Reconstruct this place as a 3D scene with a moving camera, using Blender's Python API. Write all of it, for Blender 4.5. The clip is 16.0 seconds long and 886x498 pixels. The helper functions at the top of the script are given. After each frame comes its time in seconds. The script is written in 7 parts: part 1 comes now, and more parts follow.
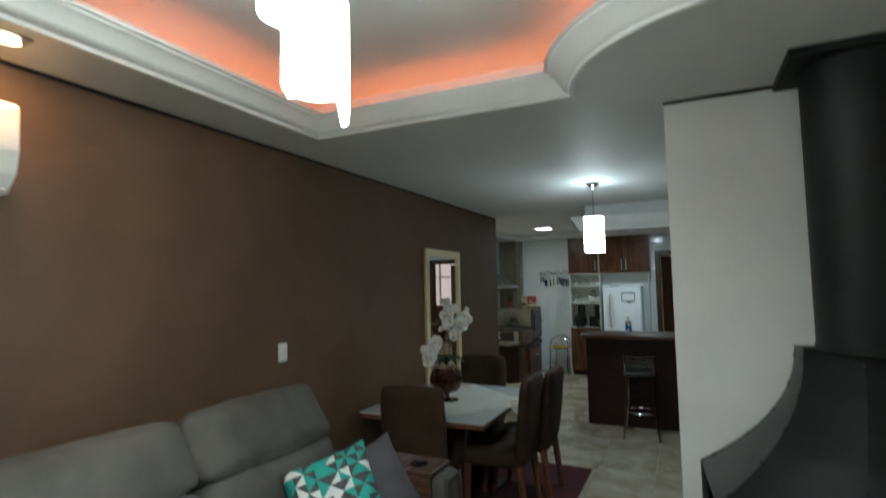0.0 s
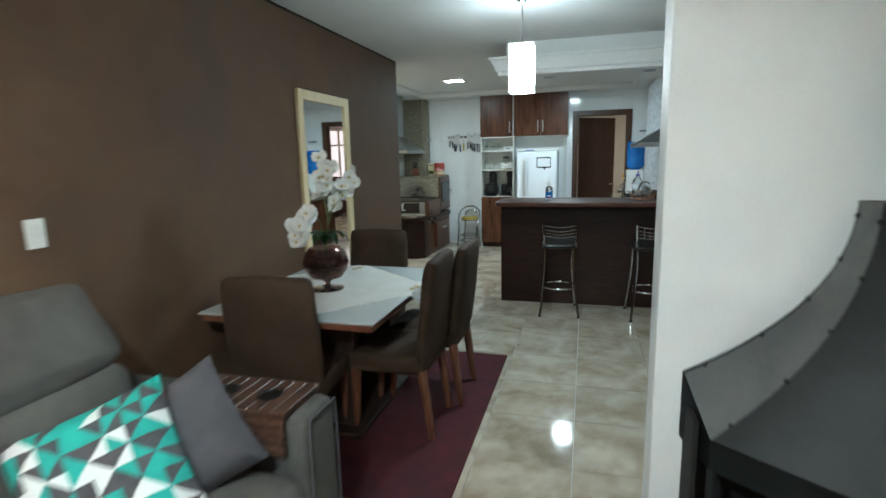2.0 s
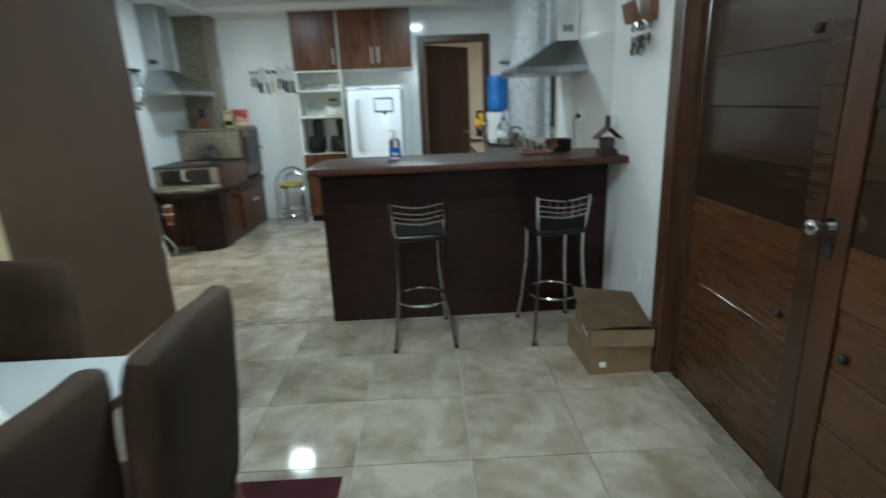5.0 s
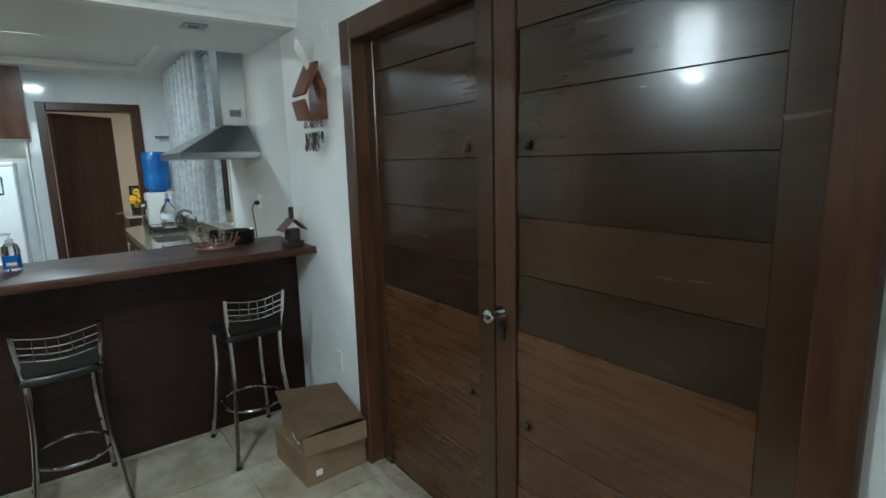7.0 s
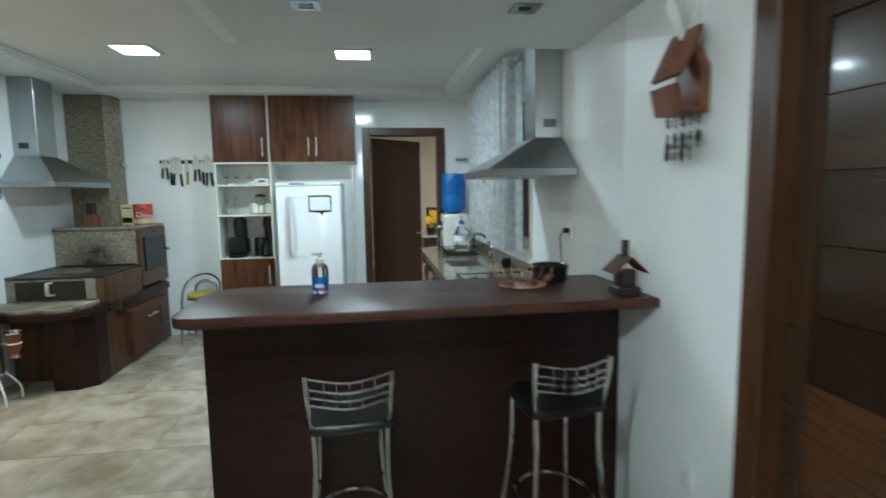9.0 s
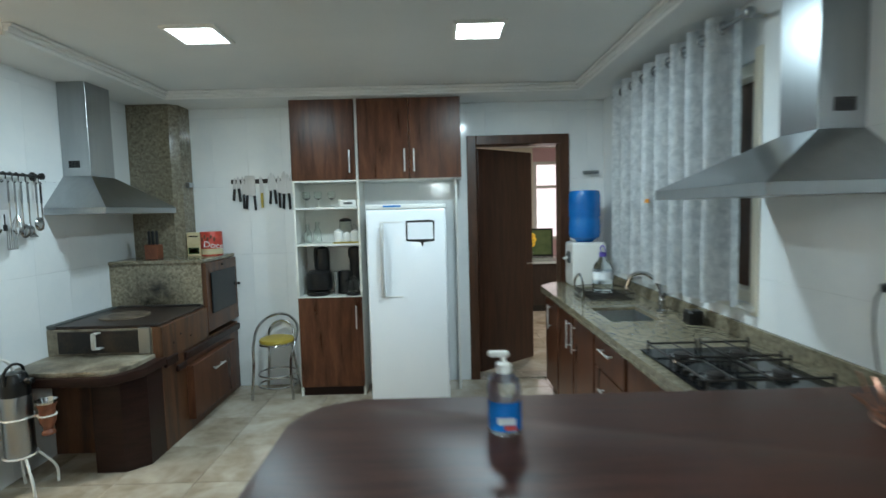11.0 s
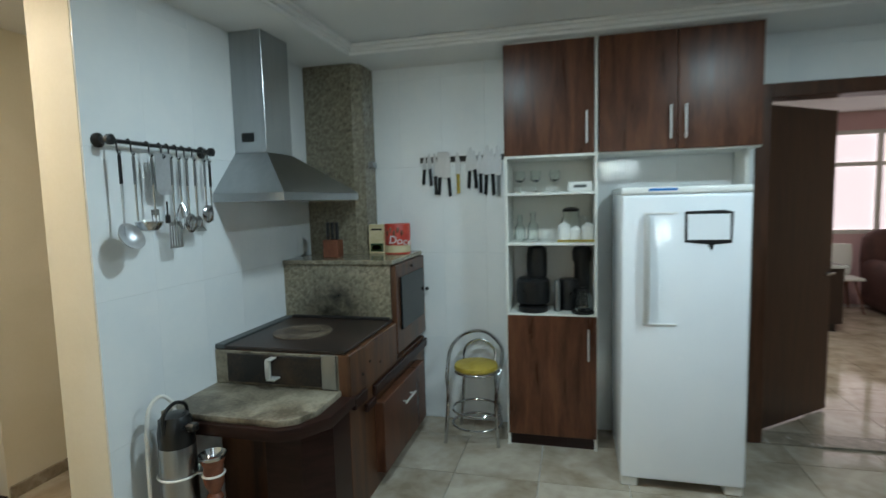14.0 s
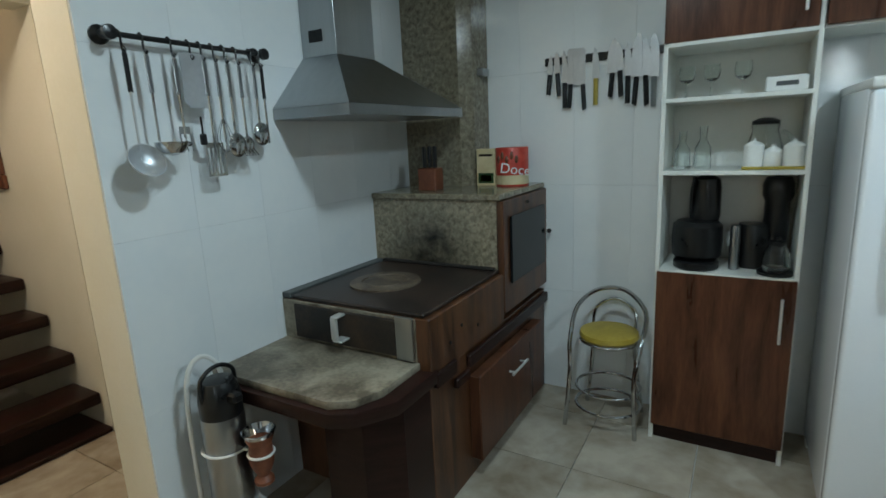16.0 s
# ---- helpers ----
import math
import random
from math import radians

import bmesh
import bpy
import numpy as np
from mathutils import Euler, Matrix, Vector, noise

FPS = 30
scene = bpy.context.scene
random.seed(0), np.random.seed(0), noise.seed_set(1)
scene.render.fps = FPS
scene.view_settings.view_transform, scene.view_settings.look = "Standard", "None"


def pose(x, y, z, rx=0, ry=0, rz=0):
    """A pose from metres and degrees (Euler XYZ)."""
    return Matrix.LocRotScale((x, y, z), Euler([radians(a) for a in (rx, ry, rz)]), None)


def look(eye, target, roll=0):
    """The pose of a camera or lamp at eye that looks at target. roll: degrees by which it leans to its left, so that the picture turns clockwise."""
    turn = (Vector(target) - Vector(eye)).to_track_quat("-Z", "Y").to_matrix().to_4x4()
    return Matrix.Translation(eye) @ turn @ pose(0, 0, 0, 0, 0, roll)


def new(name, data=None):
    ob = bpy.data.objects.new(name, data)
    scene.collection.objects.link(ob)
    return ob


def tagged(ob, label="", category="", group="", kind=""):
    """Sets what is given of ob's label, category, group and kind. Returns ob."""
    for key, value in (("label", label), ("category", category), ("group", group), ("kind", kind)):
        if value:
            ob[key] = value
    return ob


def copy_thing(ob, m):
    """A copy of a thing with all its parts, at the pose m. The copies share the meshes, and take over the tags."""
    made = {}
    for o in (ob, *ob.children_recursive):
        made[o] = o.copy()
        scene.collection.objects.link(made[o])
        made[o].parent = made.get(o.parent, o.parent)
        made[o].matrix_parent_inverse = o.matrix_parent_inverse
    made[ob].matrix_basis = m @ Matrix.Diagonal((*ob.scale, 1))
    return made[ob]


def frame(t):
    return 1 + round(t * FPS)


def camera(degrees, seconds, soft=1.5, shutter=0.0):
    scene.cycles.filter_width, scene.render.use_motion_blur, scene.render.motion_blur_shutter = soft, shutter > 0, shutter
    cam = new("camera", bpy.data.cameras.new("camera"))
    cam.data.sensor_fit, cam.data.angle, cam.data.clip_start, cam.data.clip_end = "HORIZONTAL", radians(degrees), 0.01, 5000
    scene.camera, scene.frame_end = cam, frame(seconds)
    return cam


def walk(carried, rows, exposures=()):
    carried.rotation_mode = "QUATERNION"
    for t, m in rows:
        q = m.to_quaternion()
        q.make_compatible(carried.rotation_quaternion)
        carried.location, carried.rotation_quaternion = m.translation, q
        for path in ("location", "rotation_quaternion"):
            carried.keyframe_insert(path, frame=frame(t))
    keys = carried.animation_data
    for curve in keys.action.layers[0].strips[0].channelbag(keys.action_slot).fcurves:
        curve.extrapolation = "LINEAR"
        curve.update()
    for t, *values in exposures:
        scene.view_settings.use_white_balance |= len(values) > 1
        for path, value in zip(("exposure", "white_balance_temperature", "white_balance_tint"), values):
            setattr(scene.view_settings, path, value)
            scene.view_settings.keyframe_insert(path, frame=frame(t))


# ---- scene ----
cam = camera(81.4, 16.0, shutter=0.8)
PATH = [
    (0, (0.59, 0.907, 1.703), (-0.265, 2.709, 1.845), -1.1),
    (0.5, (0.543, 1.012, 1.627), (-0.249, 2.848, 1.595), -1.5),
    (1, (0.422, 1.214, 1.584), (-0.255, 3.081, 1.348), -1.2),
    (1.5, (0.355, 1.608, 1.537), (-0.242, 3.489, 1.211), -1.0),
    (2, (0.274, 2.002, 1.55), (-0.253, 3.899, 1.202), -1.3),
    (2.5, (0.222, 2.421, 1.569), (-0.237, 4.34, 1.24), -1.1),
    (3, (0.224, 2.843, 1.568), (-0.207, 4.771, 1.257), -1.5),
    (3.5, (0.118, 3.196, 1.529), (-0.259, 5.136, 1.223), -1.6),
    (6, (0.142, 4.308, 1.44), (0.827, 6.06, 0.759), -1.4),
    (6.5, (0.178, 4.28, 1.572), (1.252, 5.921, 1.179), -2.5),
    (7, (0.131, 4.269, 1.583), (1.301, 5.853, 1.238), -1.5),
    (7.5, (0.116, 4.361, 1.563), (1.16, 6.04, 1.263), -0.7),
    (8, (0.206, 4.576, 1.546), (0.862, 6.449, 1.294), -0.9),
    (8.5, (0.188, 4.887, 1.519), (0.6, 6.828, 1.273), -1.1),
    (9, (0.159, 5.165, 1.543), (0.419, 7.135, 1.322), -0.9),
    (11.5, (-0.378, 6.595, 1.615), (-0.399, 8.59, 1.467), -1.5),
    (12, (-0.53, 6.784, 1.625), (-0.612, 8.777, 1.478), -1.4),
    (12.5, (-0.654, 7.014, 1.618), (-0.84, 9.001, 1.49), -1.5),
    (13, (-0.801, 7.168, 1.616), (-1.078, 9.144, 1.478), -1.6),
    (13.5, (-0.992, 7.299, 1.629), (-1.345, 9.262, 1.481), -1.6),
    (14, (-1.042, 7.518, 1.609), (-1.534, 9.448, 1.425), -1.5),
    (14.5, (-1.098, 7.734, 1.57), (-1.697, 9.627, 1.326), -1.5),
    (15, (-1.201, 7.925, 1.545), (-1.916, 9.767, 1.235), -1.4),
    (15.5, (-1.209, 8.098, 1.541), (-2.064, 9.867, 1.165), -1.9),
    (16, (-1.131, 8.259, 1.524), (-2.123, 9.945, 1.107), -2.7),
]
EXPOSURES = [(0, -0.9, 6750, 10), (0.5, -0.65, 6750, 10), (1, 0.2, 6600, 10), (1.5, 0.2, 6500, 10), (2.5, 0.15, 6500, 10), (3, 0.0, 6500, 10), (3.5, -0.15, 6500, 10), (6, 0.5, 6500, 10), (6.5, 0.1, 6500, 10), (7, 0.2, 6500, 10), (8, -0.35, 6500, 10), (8.5, -0.35, 6500, 10), (9, 0.35, 6500, 10), (11.5, 0.1, 6500, 10), (12.5, -0.15, 6500, 10), (14.5, -0.1, 6500, 10), (15, -0.3, 6500, 10), (15.5, -0.1, 6500, 10), (16.0, -0.4, 6500, 10)]
walk(cam, [(t, look(eye, target, roll)) for t, eye, target, roll in PATH], EXPOSURES)

# ---- light ----
world = bpy.data.worlds.new("world")
scene.world = world
world.use_nodes = True
world.node_tree.nodes["Background"].inputs[0].default_value = (0.55, 0.62, 0.75, 1)
world.node_tree.nodes["Background"].inputs[1].default_value = 0.25

XB, XR, XL, YF, ZC = -1.825, 1.30, -2.88, 11.125, 2.63


def area_lamp(name, at, target, size, watts, colour, size_y=None):
    data = bpy.data.lights.new(name, "AREA")
    data.energy, data.color, data.size = watts, colour, size
    if size_y:
        data.shape, data.size_y = "RECTANGLE", size_y
    ob = new(name, data)
    ob.matrix_world = look(at, target)
    return ob


COOL = (0.72, 0.97, 1.08)
PANELS = [(-1.555, 9.37), (0.03, 9.39)]
for (px, py), watts in zip(PANELS, (17, 23)):
    area_lamp("kitchen_lamp", (px, py, ZC - 0.03), (px, py + 0.001, 0), 0.16, watts, COOL)
area_lamp("dining_lamp", (-0.17, 5.75, 1.97), (-0.17, 5.751, 0), 0.09, 13, COOL)
area_lamp("dining_lamp_up", (-0.17, 5.75, 2.40), (-0.17, 5.751, 3), 0.09, 3.5, COOL)
area_lamp("living_lamp", (-0.22, 1.9, 2.10), (-0.22, 1.901, 0), 0.12, 35, (0.78, 0.96, 1.04))
area_lamp("halogen_lamp", (-1.58, 1.87, 2.60), (-1.70, 1.88, 0), 0.05, 7, (1.0, 0.52, 0.20))
# added fill that brightens the cream hall, its source is out of view
area_lamp("hall_fill", (-3.7, 8.5, 2.55), (-3.75, 8.6, 0), 0.2, 16, (1.0, 0.94, 0.82))
# peach fill added high in the stairwell, without a fixture
area_lamp("stair_fill", (-5.2, 8.9, 3.6), (-4.8, 9.0, 0), 0.3, 9, (1.0, 0.70, 0.48))
# extra lamp to brighten the back room, not placed at a fixture
area_lamp("back_room_fill", (1.4, 13.0, 2.5), (1.4, 13.01, 0), 0.3, 26, (1.0, 0.93, 0.84))

# ---- materials ----


def shader(name):
    m = bpy.data.materials.new(name)
    m.use_nodes = True
    t = m.node_tree
    return m, t, t.nodes["Principled BSDF"]


def mat(name, c1, c2, scale=8.0, rough=0.5, bump=0.1, metal=0.0, stretch=(1, 1, 1), fine=60.0, vary=0.0, coat=0.0,
        spread=(0.35, 0.65), bump_scale=None, rough_vary=0.08):
    """Two noises (stain and grain) mix two base colours; a finer one gives relief; vary changes piece from piece."""
    m, t, b = shader(name)
    N, L = t.nodes, t.links
    tc, mp = N.new("ShaderNodeTexCoord"), N.new("ShaderNodeMapping")
    info = N.new("ShaderNodeObjectInfo")
    L.new(tc.outputs["Object"], mp.inputs["Vector"])
    mul = N.new("ShaderNodeMath")
    mul.operation, mul.inputs[1].default_value = "MULTIPLY", 37.0
    L.new(info.outputs["Random"], mul.inputs[0])
    if vary:
        L.new(mul.outputs[0], mp.inputs["Location"])
    mp.inputs["Scale"].default_value = stretch
    n1, n2 = N.new("ShaderNodeTexNoise"), N.new("ShaderNodeTexNoise")
    n1.inputs["Scale"].default_value, n1.inputs["Detail"].default_value = scale, 5
    n2.inputs["Scale"].default_value, n2.inputs["Detail"].default_value = fine, 3
    n1.inputs["Distortion"].default_value = 0.6
    for n in (n1, n2):
        L.new(mp.outputs[0], n.inputs["Vector"])
    add = N.new("ShaderNodeMath")
    add.operation = "MULTIPLY_ADD"
    add.inputs[1].default_value = 0.3
    L.new(n2.outputs["Fac"], add.inputs[0])
    L.new(n1.outputs["Fac"], add.inputs[2])
    ramp = N.new("ShaderNodeMapRange")
    ramp.inputs["From Min"].default_value, ramp.inputs["From Max"].default_value = spread[0] + 0.15, spread[1] + 0.15
    L.new(add.outputs[0], ramp.inputs["Value"])
    mix = N.new("ShaderNodeMix")
    mix.data_type = "RGBA"
    mix.inputs[6].default_value, mix.inputs[7].default_value = (*c1, 1), (*c2, 1)
    L.new(ramp.outputs[0], mix.inputs[0])
    col = mix.outputs[2]
    if vary:
        hsv, mr = N.new("ShaderNodeHueSaturation"), N.new("ShaderNodeMapRange")
        mr.inputs["To Min"].default_value, mr.inputs["To Max"].default_value = 1 - vary, 1 + vary
        L.new(info.outputs["Random"], mr.inputs["Value"])
        L.new(mr.outputs[0], hsv.inputs["Value"])
        L.new(col, hsv.inputs["Color"])
        col = hsv.outputs[0]
    L.new(col, b.inputs["Base Color"])
    rr = N.new("ShaderNodeMapRange")
    rr.inputs["To Min"].default_value, rr.inputs["To Max"].default_value = max(0.02, rough - rough_vary), min(1, rough + rough_vary)
    L.new(n1.outputs["Fac"], rr.inputs["Value"])
    L.new(rr.outputs[0], b.inputs["Roughness"])
    b.inputs["Metallic"].default_value = metal
    b.inputs["Coat Weight"].default_value = coat
    b.inputs["Coat Roughness"].default_value = 0.08
    if bump:
        bp = N.new("ShaderNodeBump")
        bp.inputs["Strength"].default_value, bp.inputs["Distance"].default_value = bump, 0.004
        src = n2
        if bump_scale:
            src = N.new("ShaderNodeTexNoise")
            src.inputs["Scale"].default_value, src.inputs["Detail"].default_value = bump_scale, 4
            L.new(mp.outputs[0], src.inputs["Vector"])
        L.new(src.outputs["Fac"], bp.inputs["Height"])
        L.new(bp.outputs[0], b.inputs["Normal"])
    return m


def glow(name, colour, strength):
    m, t, b = shader(name)
    b.inputs["Base Color"].default_value = (0.9, 0.9, 0.9, 1)
    b.inputs["Emission Color"].default_value, b.inputs["Emission Strength"].default_value = (*colour, 1), strength
    return m


def clear(name, colour=(0.95, 0.98, 0.97), rough=0.02, ior=1.45):
    m, t, b = shader(name)
    b.inputs["Base Color"].default_value = (*colour, 1)
    b.inputs["Transmission Weight"].default_value = 1.0
    b.inputs["Roughness"].default_value, b.inputs["IOR"].default_value = rough, ior
    return m


M = {}
M["brown_wall"] = mat("brown_plaster", (0.080, 0.042, 0.021), (0.108, 0.057, 0.029), 3, 0.7, 0.55, fine=160, bump_scale=230)
M["white_wall"] = mat("white_paint", (0.7844, 0.8056, 0.8056), (0.8480, 0.8586, 0.8480), 2, 0.45, 0.12, fine=90)
M["ceiling"] = mat("ceiling_paint", (0.72, 0.74, 0.74), (0.77, 0.78, 0.77), 1.5, 0.6, 0.06, fine=60)
M["gesso"] = mat("moulding_plaster", (0.8240, 0.8343, 0.8240), (0.8652, 0.8652, 0.8549), 4, 0.45, 0.03)
M["cream"] = mat("cream_paint", (0.78, 0.74, 0.62), (0.83, 0.79, 0.68), 2, 0.5, 0.12, fine=80)
M["walltile"] = mat("white_wall_tile", (0.7844, 0.8162, 0.8268), (0.8268, 0.8480, 0.8480), 3, 0.10, 0.015, fine=25, vary=0.012, rough_vary=0.03)
M["grout"] = mat("grout", (0.50, 0.50, 0.47), (0.58, 0.57, 0.54), 6, 0.8, 0.2)
M["floortile"] = mat("beige_floor_tile", (0.268, 0.213, 0.150), (0.51, 0.450, 0.365), 3.2, 0.085, 0.04, fine=14, vary=0.05, spread=(0.3, 0.68), bump_scale=9, rough_vary=0.04)
M["wallgrout"] = mat("pale_grout", (0.72, 0.74, 0.74), (0.76, 0.78, 0.77), 6, 0.8, 0.1)
M["blade"] = mat("satin_blade", (0.50, 0.52, 0.54), (0.62, 0.64, 0.66), 5, 0.36, 0.02, metal=0.55)
M["strip"] = mat("threshold_stone", (0.24, 0.20, 0.15), (0.36, 0.31, 0.25), 14, 0.25, 0.05)
M["barwood"] = mat("bar_wood", (0.0160, 0.0063, 0.0047), (0.0262, 0.0103, 0.0076), 5, 0.36, 0.08, stretch=(1, 1, 8), fine=40)
M["bartop"] = mat("bar_top_wood", (0.0450, 0.0165, 0.0112), (0.0788, 0.0300, 0.0203), 5, 0.38, 0.06, stretch=(1, 9, 9), fine=40)
M["walnut"] = mat("walnut_front", (0.0480, 0.0165, 0.0088), (0.1450, 0.0560, 0.0280), 3.2, 0.30, 0.06, stretch=(5, 5, 0.6), fine=30, spread=(0.3, 0.75))
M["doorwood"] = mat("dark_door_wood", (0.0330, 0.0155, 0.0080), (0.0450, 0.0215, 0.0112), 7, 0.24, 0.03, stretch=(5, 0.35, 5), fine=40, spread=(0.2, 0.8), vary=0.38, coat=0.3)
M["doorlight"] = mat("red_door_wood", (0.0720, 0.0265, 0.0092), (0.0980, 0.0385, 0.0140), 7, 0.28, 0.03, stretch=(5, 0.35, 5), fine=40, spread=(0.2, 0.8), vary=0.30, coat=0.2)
M["casing"] = mat("casing_wood", (0.0520, 0.0200, 0.0090), (0.0900, 0.0350, 0.0160), 4, 0.35, 0.08, stretch=(6, 6, 0.7), fine=40)
M["leafwood"] = mat("inner_door_wood", (0.0360, 0.0136, 0.0080), (0.0680, 0.0264, 0.0144), 4, 0.38, 0.06, stretch=(7, 7, 0.6), fine=40)
M["stovewood"] = mat("stove_cabinet_wood", (0.0380, 0.0140, 0.0066), (0.1250, 0.0500, 0.0205), 2.6, 0.38, 0.08, stretch=(5, 5, 0.6), fine=30)
M["rug"] = mat("burgundy_rug", (0.038, 0.0022, 0.0058), (0.070, 0.0052, 0.0115), 9, 0.95, 0.9, fine=220, bump_scale=260)
M["sofa"] = mat("grey_sofa_suede", (0.056, 0.053, 0.048), (0.092, 0.087, 0.078), 4, 0.82, 0.35, fine=240, bump_scale=320)
M["sofadark"] = mat("dark_grey_suede", (0.0480, 0.0464, 0.0528), (0.0800, 0.0760, 0.0840), 5, 0.85, 0.4, fine=240, bump_scale=300)
M["chair"] = mat("brown_chair_suede", (0.0290, 0.0165, 0.0098), (0.0500, 0.0290, 0.0175), 5, 0.8, 0.4, fine=200, bump_scale=280)
M["chairleg"] = mat("reddish_leg_wood", (0.10, 0.034, 0.018), (0.17, 0.062, 0.032), 6, 0.35, 0.05, stretch=(6, 6, 0.8))
M["blackmetal"] = mat("charcoal_painted_steel", (0.0095, 0.0115, 0.0118), (0.0165, 0.0190, 0.0194), 5, 0.55, 0.10, fine=90)
M["ovenglass"] = mat("black_oven_glass", (0.008, 0.009, 0.010), (0.012, 0.013, 0.014), 3, 0.08, 0, rough_vary=0.02)
for key in ("barwood", "chair", "blackmetal", "walnut", "ovenglass", "bartop"):
    for node in M[key].node_tree.nodes:
        if node.type == "BSDF_PRINCIPLED":
            node.inputs["Specular IOR Level"].default_value = 0.22
M["tablewhite"] = mat("white_table_glass", (0.4356, 0.4752, 0.4752), (0.4620, 0.4950, 0.4950), 2, 0.06, 0.0, rough_vary=0.02)
M["darkwood"] = mat("dark_base_wood", (0.0182, 0.0105, 0.0077), (0.0350, 0.0196, 0.0140), 5, 0.4, 0.06, stretch=(6, 1, 1))
M["armwood"] = mat("arm_tray_wood", (0.0413, 0.0195, 0.0135), (0.0938, 0.0450, 0.0300), 6, 0.35, 0.06, stretch=(9, 1.2, 9))
M["cloth"] = mat("white_cloth", (0.88, 0.86, 0.81), (0.93, 0.92, 0.88), 6, 0.9, 0.4, fine=300, bump_scale=350)
M["gold"] = mat("gold_embroidery", (0.50, 0.34, 0.10), (0.66, 0.48, 0.2), 40, 0.7, 0.4)
M["mirrorframe"] = mat("cream_mirror_frame", (0.66, 0.52, 0.30), (0.74, 0.61, 0.38), 6, 0.4, 0.06, stretch=(4, 4, 0.6))
M["black"] = mat("black_plastic", (0.0054, 0.0054, 0.0059), (0.0099, 0.0099, 0.0103), 10, 0.3, 0.03)
M["greysteel"] = mat("grey_steel", (0.0595, 0.0665, 0.0665), (0.0840, 0.0910, 0.0910), 5, 0.45, 0.10)
# soot inside the firebox; also the painted shade of the ceiling gap
M["soot_and_gap_shade"] = mat("soot_and_gap_shade", (0.0042, 0.0042, 0.0042), (0.0126, 0.0112, 0.0098), 6, 0.9, 0.4)
M["log"] = mat("ashen_log", (0.10, 0.085, 0.07), (0.26, 0.23, 0.2), 12, 0.9, 0.8, stretch=(1, 4, 4))
M["chrome"] = mat("chrome", (0.50, 0.51, 0.52), (0.58, 0.59, 0.60), 4, 0.12, 0.0, metal=1.0, rough_vary=0.05)
M["steel"] = mat("brushed_steel", (0.37, 0.39, 0.40), (0.40, 0.42, 0.43), 4, 0.29, 0.0, metal=1.0, stretch=(6, 6, 0.5), fine=60, rough_vary=0.025)
M["handle"] = mat("satin_handle", (0.62, 0.62, 0.60), (0.72, 0.72, 0.70), 5, 0.38, 0.0, metal=0.6)
M["iron"] = mat("cast_iron", (0.0120, 0.0096, 0.0084), (0.0270, 0.0204, 0.0168), 7, 0.55, 0.25, fine=120)
M["rust"] = mat("worn_iron_plate", (0.07, 0.045, 0.034), (0.22, 0.17, 0.12), 7, 0.5, 0.2, metal=0.3)
M["granite"] = mat("brown_granite", (0.10, 0.083, 0.055), (0.31, 0.27, 0.19), 40, 0.16, 0.03, fine=170, spread=(0.25, 0.75))
M["ash"] = mat("stained_stone", (0.10, 0.080, 0.055), (0.34, 0.295, 0.22), 6, 0.45, 0.15, fine=60)
M["cookplate"] = mat("browned_iron_plate", (0.016, 0.010, 0.008), (0.042, 0.025, 0.018), 5, 0.42, 0.2, fine=90)
M["rustdoor"] = mat("sooty_rusted_iron", (0.010, 0.008, 0.007), (0.070, 0.040, 0.022), 4, 0.55, 0.25, fine=70, spread=(0.4, 0.8))
M["fridge"] = mat("white_enamel", (0.80, 0.84, 0.88), (0.84, 0.87, 0.90), 2, 0.11, 0.02, fine=150, rough_vary=0.03)
M["white"] = mat("white_laminate", (0.74, 0.74, 0.69), (0.79, 0.79, 0.74), 3, 0.35, 0.03)
M["plastic"] = mat("white_plastic", (0.76, 0.76, 0.73), (0.80, 0.80, 0.77), 4, 0.3, 0.02)
M["blue"] = mat("blue_jug_plastic", (0.004, 0.13, 0.42), (0.008, 0.17, 0.52), 4, 0.25, 0.05)
M["curtain"] = mat("grey_lace_curtain", (0.58, 0.61, 0.63), (0.86, 0.88, 0.89), 24, 0.85, 0.4, fine=160, spread=(0.3, 0.7))
M["cardboard"] = mat("cardboard", (0.20, 0.125, 0.068), (0.27, 0.175, 0.10), 4, 0.8, 0.12, fine=80)
M["yellow"] = mat("mustard_vinyl", (0.36, 0.26, 0.03), (0.46, 0.34, 0.05), 8, 0.45, 0.1)
M["green"] = mat("orchid_leaf", (0.010, 0.040, 0.012), (0.022, 0.075, 0.02), 9, 0.35, 0.1)
M["stem"] = mat("orchid_stem", (0.06, 0.10, 0.03), (0.10, 0.14, 0.05), 9, 0.5, 0.1)
M["petal"] = mat("white_petal", (0.7992, 0.7992, 0.7776), (0.8856, 0.8856, 0.8640), 14, 0.6, 0.1)
M["lip"] = mat("orchid_lip", (0.55, 0.42, 0.12), (0.66, 0.55, 0.3), 20, 0.6, 0.1)
M["pebble"] = mat("brown_pebble", (0.06, 0.03, 0.022), (0.14, 0.075, 0.055), 20, 0.5, 0.2)
M["red"] = mat("red_print", (0.46, 0.035, 0.022), (0.58, 0.07, 0.04), 14, 0.4, 0.05)
M["beigeprint"] = mat("beige_print", (0.56, 0.46, 0.26), (0.66, 0.57, 0.36), 14, 0.4, 0.05)
M["copper"] = mat("copper_wire", (0.52, 0.25, 0.16), (0.6, 0.32, 0.22), 8, 0.3, 0.0, metal=1.0)
M["clockwood"] = mat("red_brown_carving", (0.13, 0.038, 0.018), (0.22, 0.075, 0.036), 10, 0.45, 0.15)
M["pink"] = mat("pink_wall", (0.66, 0.42, 0.44), (0.72, 0.49, 0.50), 2, 0.6, 0.1)
